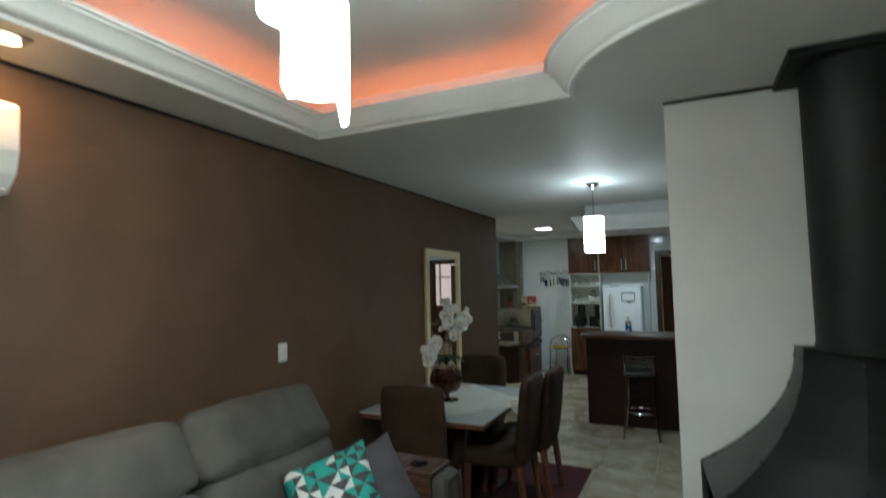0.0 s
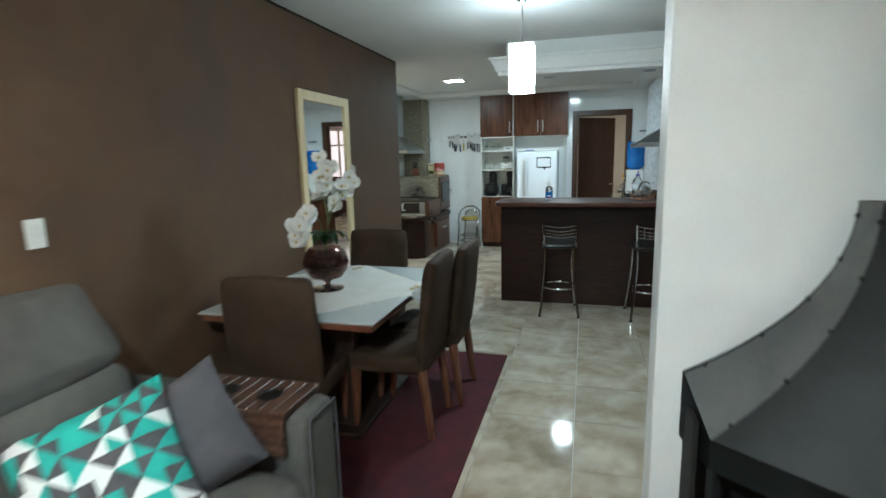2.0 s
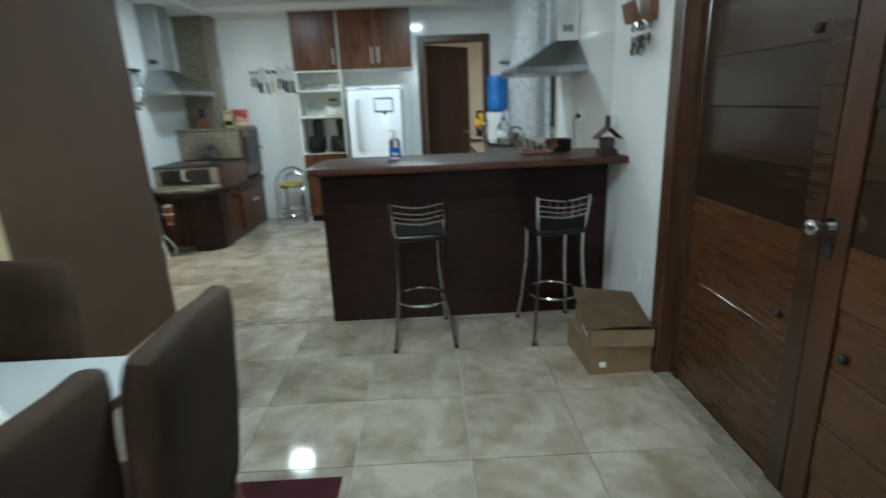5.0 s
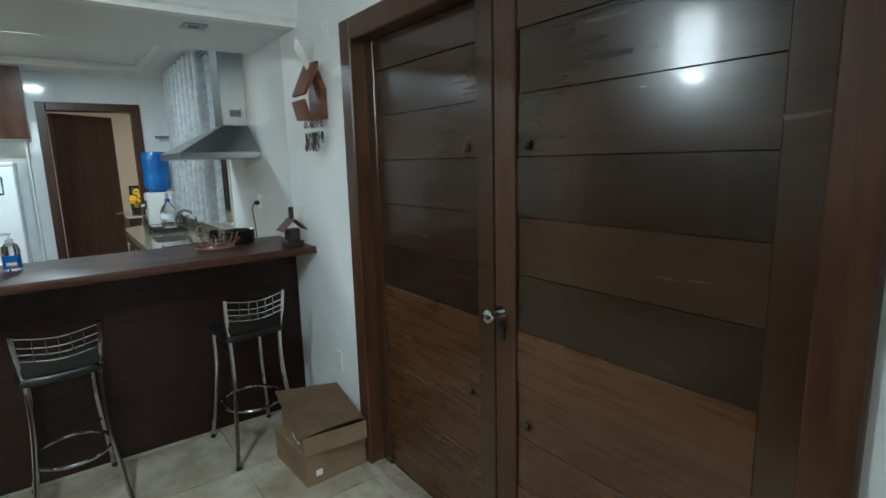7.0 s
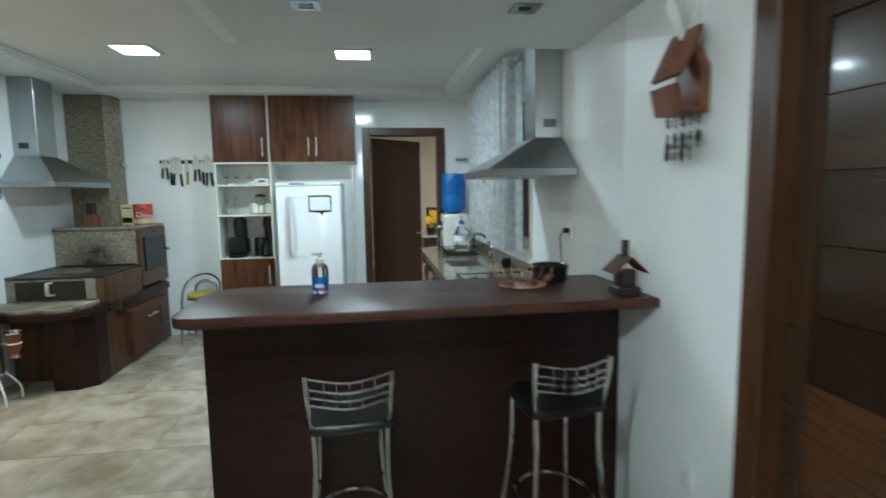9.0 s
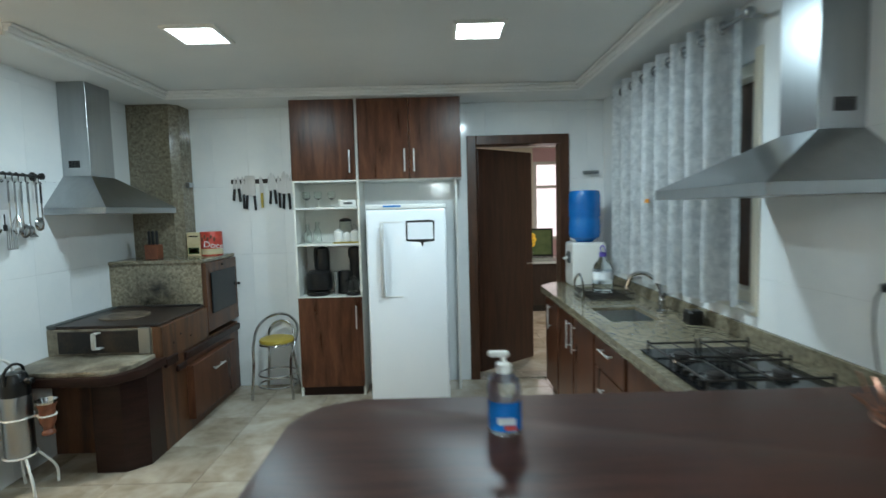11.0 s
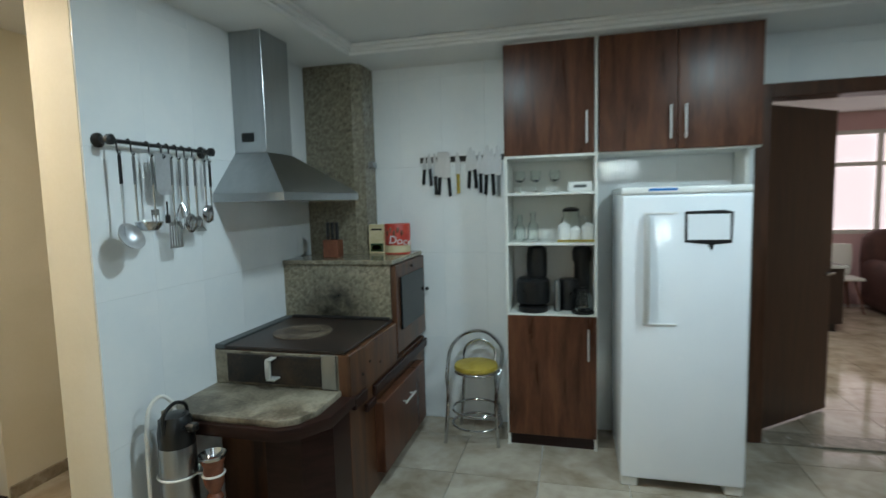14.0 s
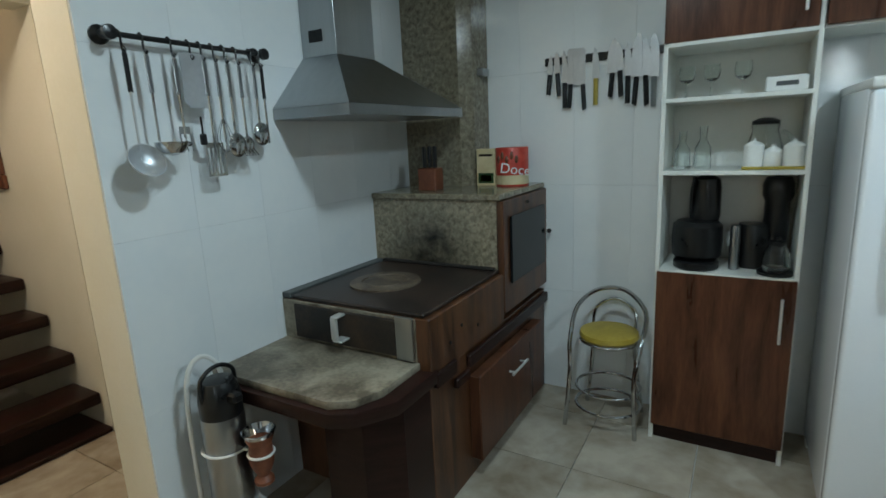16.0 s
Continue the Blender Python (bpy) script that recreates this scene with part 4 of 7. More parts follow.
def flower_mesh():
    b = B()
    for k, (w, l) in enumerate(((0.030, 0.040), (0.022, 0.042), (0.030, 0.040), (0.022, 0.040), (0.022, 0.040))):
        a = radians((0, 72, 180, 250, 300)[k])
        prev = None
        for i in range(5):
            s = i / 4
            ww = w * math.sin(math.pi * (0.12 + 0.80 * s)) ** 0.7
            c = Vector((math.cos(a) * l * s, math.sin(a) * l * s, 0.014 * s * s))
            side = Vector((-math.sin(a), math.cos(a), 0)) * ww
            row = [b.verts.new(c - side + Vector((0, 0, 0.006))), b.verts.new(c), b.verts.new(c + side + Vector((0, 0, 0.006)))]
            if prev:
                for q in (0, 1):
                    f = b.faces.new((prev[q], prev[q + 1], row[q + 1], row[q]))
            prev = row
    n0 = len(b.faces)
    ball(b, (0, -0.006, 0.012), 0.008, 1, 1.2, 1, 6)
    b.faces.ensure_lookup_table()
    for f in b.faces[n0:]:
        f.material_index = 1
    me = mesh_of("flower", b, [M["petal"], M["lip"]])
    return me


fm = flower_mesh()
STEMS = [((0, 0, 0.95), (0.03, 0.0, 1.20), (0.01, 0.0, 1.36), (0.035, 0.0, 1.47), (0.045, 0.0, 1.54)),
         ((0, 0, 0.95), (0.02, 0.02, 1.17), (0.05, 0.09, 1.32), (0.08, 0.16, 1.40), (0.11, 0.22, 1.44)),
         ((0, 0, 0.95), (0.0, -0.02, 1.15), (-0.02, -0.07, 1.235), (-0.045, -0.14, 1.23), (-0.06, -0.20, 1.17), (-0.06, -0.20, 1.10))]
rnd = random.Random(11)
for st in STEMS:
    pts = smooth_path([(VX + x, VY + y, z) for x, y, z in st], 8)
    b = B()
    tube(b, pts, 0.004, 6, k=0)
    part("stem", b, M["stem"], orch)
    for i in range(int(len(pts) * 0.48), len(pts), 2):
        for rep in (0, 1):
            p = pts[i] + Vector([rnd.uniform(-0.032, 0.032) for _ in range(3)])
            f = new("flower", fm)
            f.parent = orch
            f.matrix_local = Matrix.Translation(p - ORIGIN[orch.name]) @ Euler((radians(65 + rnd.uniform(-30, 30)), rnd.uniform(-0.5, 0.5), radians(rnd.uniform(-20, 60)))).to_matrix().to_4x4() @ Matrix.Scale(rnd.uniform(0.95, 1.2), 4)

# leaning mirror on the brown wall
mi = thing("wall_mirror", "tall mirror with cream wooden frame on brown wall", "mirror", (XB + 0.02, 5.96, 0.30))
MY0, MY1, MZ0, MZ1 = 5.53, 6.385, 0.30, 2.085
b = B()
box(b, XB + 0.001, MY0, MZ0, XB + 0.032, MY0 + 0.075, MZ1, 0.004)
box(b, XB + 0.001, MY1 - 0.075, MZ0, XB + 0.032, MY1, MZ1, 0.004)
box(b, XB + 0.001, MY0 + 0.075, MZ1 - 0.075, XB + 0.032, MY1 - 0.075, MZ1, 0.004)
box(b, XB + 0.001, MY0 + 0.075, MZ0, XB + 0.032, MY1 - 0.075, MZ0 + 0.075, 0.004)
part("frame", b, M["mirrorframe"], mi)
b = B()
box(b, XB + 0.001, MY0 + 0.075, MZ0 + 0.075, XB + 0.014, MY1 - 0.075, MZ1 - 0.075)
part("glass", b, M["mirror"], mi)

# fireplace
fx, fy = 1.265, 3.60
fp = thing("fireplace", "charcoal steel corner fireplace with flared hood", "fireplace", (fx, 3.6, 0))
RING = [(-0.664, 0.168), (-0.662, 0.15), (-0.612, -0.025), (-0.17, -0.37), (0.17, -0.37), (0.612, -0.025), (0.662, 0.15), (0.664, 0.168)]
Z0 = [0.835, 0.833, 0.70, 0.70, 0.70, 0.70, 0.833, 0.835]
b = B()
rows = []
for i in range(15):
    h = i / 14
    s = 0.40 + 0.60 * (1 - h) ** 2.1
    rows.append([b.verts.new((fx + x * s, fy + y * s, z0 + (1.41 - z0) * h)) for (x, y), z0 in zip(RING, Z0)])
for i, (A, C) in enumerate(zip(rows, rows[1:])):
    for j in range(7):
        f = b.faces.new((A[j], A[j + 1], C[j + 1], C[j]))
        # the two narrow side facets take the lighter grey
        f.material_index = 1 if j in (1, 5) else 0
b.faces.new(rows[-1])
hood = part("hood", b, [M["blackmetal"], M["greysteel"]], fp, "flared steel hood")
b = B()
lo = [b.verts.new((fx + x, fy + y, 0.605)) for x, y in RING]
hi = [b.verts.new((fx + x, fy + y, z0 + 0.002)) for (x, y), z0 in zip(RING, Z0)]
for j in range(7):
    b.faces.new((lo[j], lo[j + 1], hi[j + 1], hi[j]))
bmesh.ops.solidify(b, geom=b.faces[:], thickness=0.012)
part("skirt", b, M["blackmetal"], fp)
for j in (1, 2, 3, 4, 5):
    for i in range(1, 14, 3):
        b = B()
        h = i / 14
        s = 0.40 + 0.60 * (1 - h) ** 2.1
        ball(b, (fx + RING[j][0] * s, fy + RING[j][1] * s, Z0[j] + (1.41 - Z0[j]) * h), 0.008, n=6)
        part("rivet", b, M["blackmetal"], hood)
b = B()
lathe(b, [(0.205, 1.405), (0.205, 1.43), (0.20, 1.432), (0.20, ZC - 0.001)], (fx, fy - 0.035, 0), 36)
part("flue_pipe", b, M["blackmetal"], fp)
b = B()
box(b, fx - 0.27, fy - 0.27, ZC - 0.035, fx + 0.27, 3.764, ZC - 0.001, 0.004)
part("flue_collar", b, M["blackmetal"], fp)
b = B()
prism(b, [(fx + x * 1.02, min(3.768, fy + y * 1.02)) for x, y in RING], 0.0, 0.30, 0.006)
part("plinth", b, M["blackmetal"], fp)
b = B()
prism(b, [(fx + x * 1.10, min(3.768, fy + y * 1.10)) for x, y in RING], 0.30, 0.34, 0.006)
part("hearth_plate", b, M["blackmetal"], fp)
b = B()
box(b, fx - 0.64, 3.748, 0.34, fx + 0.64, 3.768, 0.83)
box(b, fx - 0.655, fy + 0.0, 0.34, fx - 0.64, 3.748, 0.74)
box(b, fx + 0.64, fy + 0.0, 0.34, fx + 0.655, 3.748, 0.74)
box(b, fx - 0.60, 3.59, 0.69, fx + 0.60, 3.745, 0.695)
part("firebox", b, M["soot_and_gap_shade"], fp)
for j in (2, 3, 4, 5):
    b = B()
    x, y = RING[j]
    rod(b, (fx + x * 0.985, fy + y * 0.985, 0.34), (fx + x * 0.985, fy + y * 0.985, 0.61), 0.013, n=8)
    part("post", b, M["blackmetal"], fp)
for j in (2, 3, 4):
    p, q = Vector((*RING[j], 0)), Vector((*RING[j + 1], 0))
    o = Vector((fx, fy, 0))
    for k in range(3):
        c = o + p.lerp(q, 0.2 + 0.3 * k) * 0.98
        d = (q - p).normalized()
        b = B()
        tube(b, [c + d * (0.05 * math.cos(a) * (1 - a / 14)) + Vector((0, 0, 0.505 + 0.05 * math.sin(a) * (1 - a / 14))) for a in [i * 0.7 for i in range(12)]], 0.005, 6, k=2)
        part("scroll", b, M["iron"], fp)
    b = B()
    rod(b, o + p * 0.98 + Vector((0, 0, 0.45)), o + q * 0.98 + Vector((0, 0, 0.45)), 0.006, n=6)
    rod(b, o + p * 0.98 + Vector((0, 0, 0.36)), o + q * 0.98 + Vector((0, 0, 0.36)), 0.006, n=6)
    part("rail", b, M["iron"], fp)
    b = B()
    v = [o + p * 0.975 + Vector((0, 0, 0.37)), o + q * 0.975 + Vector((0, 0, 0.37)), o + q * 0.975 + Vector((0, 0, 0.45)), o + p * 0.975 + Vector((0, 0, 0.45))]
    b.faces.new([b.verts.new(x) for x in v])
    bmesh.ops.solidify(b, geom=b.faces[:], thickness=0.003)
    part("spark_guard", b, M["iron"], fp)
for (a, c2, r) in (((0.95, 3.55, 0.40), (1.45, 3.62, 0.42), 0.05), ((0.98, 3.66, 0.43), (1.5, 3.5, 0.40), 0.045), ((1.05, 3.5, 0.49), (1.4, 3.68, 0.52), 0.05)):
    b = B()
    tube(b, [a, ((Vector(a) + Vector(c2)) / 2 + Vector((0, 0.01, 0.012))), c2], r, 9, k=5)
    single("firewood_log", b, M["log"], "ash-grey split log in the fireplace", "firewood", "logs in fireplace")

# ---- bar ----
bar = thing("breakfast_bar", "dark reddish wood breakfast bar with thick top", "bar counter", (0.36, 7.5, 0))
b = B()
box(b, -0.585, 7.43, 0.0, XR - 0.001, 7.60, 1.058, 0.003)
part("body", b, M["barwood"], bar)
b = B()
poly = [(XR - 0.001, 7.72), (-0.60 + 0.16, 7.72)] + [(-0.44 + 0.16 * math.cos(a), 7.56 + 0.16 * math.sin(a)) for a in [radians(90 + 15 * i) for i in range(1, 6)]] + [(-0.60, 7.56), (-0.60, 7.17)]
poly += [(-0.52 + 0.08 * math.cos(a), 7.17 + 0.08 * math.sin(a)) for a in [radians(180 + 15 * i) for i in range(1, 6)]] + [(-0.52, 7.09), (XR - 0.001, 7.09)]
prism(b, poly, 1.058, 1.10, 0.008, 2)
part("top", b, M["bartop"], bar, "glossy brown wooden bar top")


def bar_stool():
    t = thing("bar_stool", "chrome bar stool with black seat and grid back", "stool", (0, 0, 0), "stools at the bar")
    for s in (-1, 1):
        b = B()
        tube(b, [(s * 0.155, -0.17, 0.905), (s * 0.150, -0.155, 0.80), (s * 0.135, -0.13, 0.66), (s * 0.135, -0.14, 0.45), (s * 0.16, -0.18, 0.18), (s * 0.185, -0.225, 0.0)], 0.0115, 8)
        part("back_leg", b, M["chrome"], t, world=False)
        b = B()
        tube(b, [(s * 0.13, 0.15, 0.655), (s * 0.13, 0.16, 0.45), (s * 0.15, 0.19, 0.2), (s * 0.17, 0.22, 0.0)], 0.0115, 8)
        part("front_leg", b, M["chrome"], t, world=False)
    b = B()
    soft(b, (0, 0.01, 0.685), (0.32, 0.33, 0.055), 0.025, 0.006, n=6)
    part("seat", b, M["black"], t, world=False)
    b = B()
    bmesh.ops.create_cube(b, size=1, matrix=Matrix.Translation((0, -0.150, 0.745)) @ Matrix.Diagonal((0.28, 0.02, 0.075, 1)))
    bmesh.ops.bevel(b, geom=b.edges[:], offset=0.006, segments=2, affect="EDGES")
    part("back_pad", b, M["black"], t, world=False)
    for z in (0.785, 0.815, 0.845, 0.885):
        b = B()
        tube(b, [(-0.152, -0.158 - (z - 0.785) * 0.1, z + 0.006), (0, -0.190 - (z - 0.785) * 0.1, z - 0.01), (0.152, -0.158 - (z - 0.785) * 0.1, z + 0.006)], 0.0032, 6)
        part("back_wire", b, M["chrome"], t, world=False)
    for x in (-0.09, -0.045, 0, 0.045, 0.09):
        b = B()
        dy = 0.032 * (1 - (x / 0.152) ** 2)
        rod(b, (x, -0.158 - dy, 0.78), (x, -0.168 - dy, 0.88), 0.0024, n=6)
        part("back_wire", b, M["chrome"], t, world=False)
    for z, r in ((0.265, 0.158),):
        b = B()
        tube(b, [(r * math.cos(a), r * math.sin(a) * 1.08, z) for a in [i * 0.6283 for i in range(10)]], 0.009, 8, closed=True, k=3)
        part("foot_ring", b, M["chrome"], t, world=False)
    for sx in (-1, 1):
        for y in (-0.225, 0.22):
            b = B()
            rod(b, (sx * (0.185 if y < 0 else 0.17), y, 0.0), (sx * (0.183 if y < 0 else 0.169), y * 0.985, 0.022), 0.014, n=8)
            part("foot_cap", b, M["black"], t, world=False)
    return t


s0 = bar_stool()
s0.matrix_world = pose(0.04, 7.15, 0, 0, 0, 4)
copy_thing(s0, pose(0.876, 7.15, 0, 0, 0, 5))

# ---- kitchen: wood stove in the corner ----
SX = -2.125
ws = thing("wood_stove", "built-in wood stove with granite oven and wooden cabinet", "wood stove", (-2.5, 10.4, 0))
b = B()
box(b, XL + 0.001, 9.80, 0.0, SX, YF - 0.001, 0.62, 0.004)
part("base_cabinet", b, M["stovewood"], ws)
b = B()
box(b, XL + 0.001, 9.80, 0.62, SX + 0.012, 10.50, 0.866, 0.006)
part("side_panel", b, M["stovewood"], ws, "worn brown side boards")
b = B()
prism(b, [(SX + 0.022, 9.83), (XL + 0.001, 9.83), (XL + 0.001, 9.385), (-2.27, 9.385), (-2.19, 9.43), (SX + 0.022, 9.56)], 0.60, 0.655, 0.005)
part("ledge_trim", b, M["barwood"], ws)
b = B()
box(b, SX, 9.82, 0.575, SX + 0.026, 9.98, 0.64, 0.006)
box(b, SX, 9.98, 0.50, SX + 0.024, 10.10, 0.545, 0.006)
box(b, SX, 10.10, 0.545, SX + 0.024, YF - 0.002, 0.605, 0.006)
part("moulding", b, M["barwood"], ws)
b = B()
prism(b, [(SX - 0.002, 9.80), (-2.42, 9.80), (-2.42, 9.52), (-2.24, 9.52), (SX - 0.002, 9.62)], 0.0, 0.60, 0.004)
part("ledge_support", b, M["barwood"], ws)
b = B()
prism(b, [(-2.165, 9.80), (XL + 0.001, 9.80), (XL + 0.001, 9.41), (-2.285, 9.41), (-2.21, 9.455), (-2.165, 9.56)], 0.655, 0.685, 0.003)
part("ledge_stone", b, M["ash"], ws, "soot-stained stone ledge")
b = B()
box(b, XL + 0.001, 9.795, 0.685, -2.175, 9.83, 0.862, 0.003)
part("front_plate", b, M["ash"], ws)
b = B()
box(b, -2.80, 9.782, 0.70, -2.26, 9.795, 0.85, 0.004)
fd = part("fire_door", b, M["rustdoor"], ws, "sooty cast iron fire door")
b = B()
box(b, -2.545, 9.728, 0.742, -2.515, 9.746, 0.838, 0.006, 2)
box(b, -2.54, 9.728, 0.836, -2.505, 9.783, 0.846, 0.003)
box(b, -2.54, 9.728, 0.735, -2.49, 9.783, 0.744, 0.003)
part("handle", b, M["handle"], fd)
b = B()
box(b, -2.26, 9.780, 0.69, -2.18, 9.795, 0.868, 0.003)
part("corner_strip", b, M["steel"], ws)
b = B()
box(b, XL + 0.058, 9.80, 0.867, SX - 0.012, 10.498, 0.884, 0.004)
ct = part("cooktop_plate", b, M["cookplate"], ws, "browned iron cooktop plate")
b = B()
box(b, XL + 0.001, 9.796, 0.866, XL + 0.055, 10.498, 0.892, 0.004)
part("edge_strip", b, M["greysteel"], ws, "grey steel edge along the wall")
b = B()
box(b, XL + 0.06, 10.470, 0.884, SX - 0.03, 10.498, 0.898, 0.004)
part("back_strip", b, M["iron"], ws)
b = B()
lathe(b, [(0.165, 0.882), (0.165, 0.890), (0.155, 0.893), (0.11, 0.893), (0.108, 0.890), (0.10, 0.890), (0.098, 0.893), (0.01, 0.893)], (-2.545, 10.12, 0.002), 36)
part("burner_disc", b, M["rust"], ct, "rusty round burner lid")
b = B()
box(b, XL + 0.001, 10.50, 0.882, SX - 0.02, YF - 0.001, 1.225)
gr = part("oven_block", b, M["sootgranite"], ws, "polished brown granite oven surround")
b = B()
box(b, XL + 0.001, 10.485, 1.225, SX + 0.005, YF - 0.001, 1.255, 0.005)
part("granite_top", b, M["granite"], gr)
b = B()
box(b, SX - 0.02, 10.50, 0.66, SX + 0.016, YF - 0.001, 1.222, 0.004)
part("oven_panel", b, M["stovewood"], ws)
b = B()
box(b, SX + 0.016, 10.57, 0.80, SX + 0.030, 11.06, 1.14, 0.005)
od = part("oven_door", b, M["ovenglass"], ws, "black oven door")
b = B()
ball(b, (SX + 0.045, 11.085, 0.98), 0.014)
part("knob", b, M["iron"], od)
b = B()
ball(b, (SX + 0.025, 10.80, 1.185), 0.010)
part("knob", b, M["iron"], od)
b = B()
box(b, SX - 0.001, 10.12, 0.09, SX + 0.055, 10.92, 0.50, 0.005)
dr = part("drawer", b, M["walnut"], ws, "drawer front standing slightly open")
b = B()
rod(b, (SX + 0.085, 10.42, 0.385), (SX + 0.085, 10.62, 0.385), 0.007, n=8)
for y in (10.45, 10.59):
    rod(b, (SX + 0.055, y, 0.385), (SX + 0.085, y, 0.385), 0.006, n=8)
part("handle", b, M["handle"], dr)
for y, z in ((9.95, 0.72), (10.05, 0.76), (10.2, 0.71)):
    b = B()
    rod(b, (SX + 0.012, y, z), (SX + 0.017, y, z), 0.008, n=8)
    part("screw", b, M["iron"], ws)
b = B()
prism(b, [(XL + 0.001, 10.87), (-2.52, 10.87), (-2.46, 10.93), (-2.46, YF - 0.001), (XL + 0.001, YF - 0.001)], 1.255, 2.564)
gc = single("granite_column", b, M["granite"], "brown granite clad chimney column in kitchen corner", "column", smooth=False)
b = B()
box(b, -2.46, 10.98, 1.86, -2.42, 11.06, 1.90, 0.004)
part("damper_handle", b, M["steel"], gc)


def range_hood(name, x_wall, s, y0, y1, zb, depth, ztop, cy0, cy1, cdepth, label, slope):
    """A wall hood: rim, sloped canopy, square chimney. s: the side into the room."""
    t = thing(name, label, "range hood", (x_wall + s * depth / 2, (y0 + y1) / 2, zb))
    X = lambda d: x_wall + s * d
    b = B()
    box(b, min(X(0.001), X(depth)), y0, zb, max(X(0.001), X(depth)), y1, zb + 0.045, 0.002)
    part("rim", b, M["steel"], t)
    b = B()
    lo = [b.verts.new(p) for p in ((X(0.001), y0, zb + 0.045), (X(depth), y0, zb + 0.045), (X(depth), y1, zb + 0.045), (X(0.001), y1, zb + 0.045))]
    hi = [b.verts.new(p) for p in ((X(0.001), cy0, zb + slope), (X(cdepth), cy0, zb + slope), (X(cdepth), cy1, zb + slope), (X(0.001), cy1, zb + slope))]
    for i in range(4):
        b.faces.new((lo[i], lo[(i + 1) % 4], hi[(i + 1) % 4], hi[i]))
    b.faces.new(lo[::-1]), b.faces.new(hi)
    part("canopy", b, M["steel"], t)
    b = B()
    box(b, min(X(0.001), X(cdepth)), cy0, zb + slope, max(X(0.001), X(cdepth)), cy1, ztop, 0.002)
    ch = part("chimney", b, M["steel"], t)
    b = B()
    yy = cy0 + 0.001
    for i in range(8):
        x = X(0.05 + i * 0.010)
        box(b, x, cy0 - 0.004, zb + slope + 0.06, x + 0.006, cy0 - 0.0005, zb + slope + 0.11)
    part("vent", b, M["black"], ch)
    return t


range_hood("range_hood", XL, 1, 9.86, 10.79, 1.635, 0.42, 2.564, 10.07, 10.34, 0.20, "brushed steel range hood above the wood stove", 0.27)
range_hood("range_hood", XR + 0.0, -1, 7.96, 8.78, 1.622, 0.51, 2.564, 8.205, 8.415, 0.175, "brushed steel range hood above the gas cooktop", 0.235)

# ---- utensils on the rail ----
RY0, RY1, RZ, RX = 9.19, 9.80, 1.887, XL + 0.045
t = thing("utensil_rail", "black iron utensil rail with hooks on tiled wall", "utensil rail", (RX, 9.5, RZ))
b = B()
rod(b, (RX, RY0, RZ), (RX, RY1, RZ), 0.009)
part("bar", b, M["black"], t)
for y in (RY0 + 0.01, RY1 - 0.01):
    b = B()
    lathe(b, [(0.03, 0.0), (0.03, 0.008), (0.014, 0.02), (0.012, 0.045), (0.022, 0.055), (0.022, 0.07), (0.006, 0.075)], n=14)
    bmesh.ops.transform(b, verts=b.verts[:], matrix=pose(XL, y, RZ, 0, 90, 0))
    part("bracket", b, M["black"], t)
HOOKS = [9.234, 9.303, 9.398, 9.467, 9.510, 9.559, 9.606, 9.658, 9.727, 9.765]
for y in HOOKS:
    b = B()
    tube(b, [(RX - 0.008, y, RZ + 0.006), (RX, y, RZ + 0.013), (RX + 0.013, y, RZ), (RX + 0.012, y, RZ - 0.03), (RX + 0.020, y, RZ - 0.052), (RX + 0.032, y, RZ - 0.045)], 0.0035, 6, k=3)
    part("hook", b, M["black"], t)


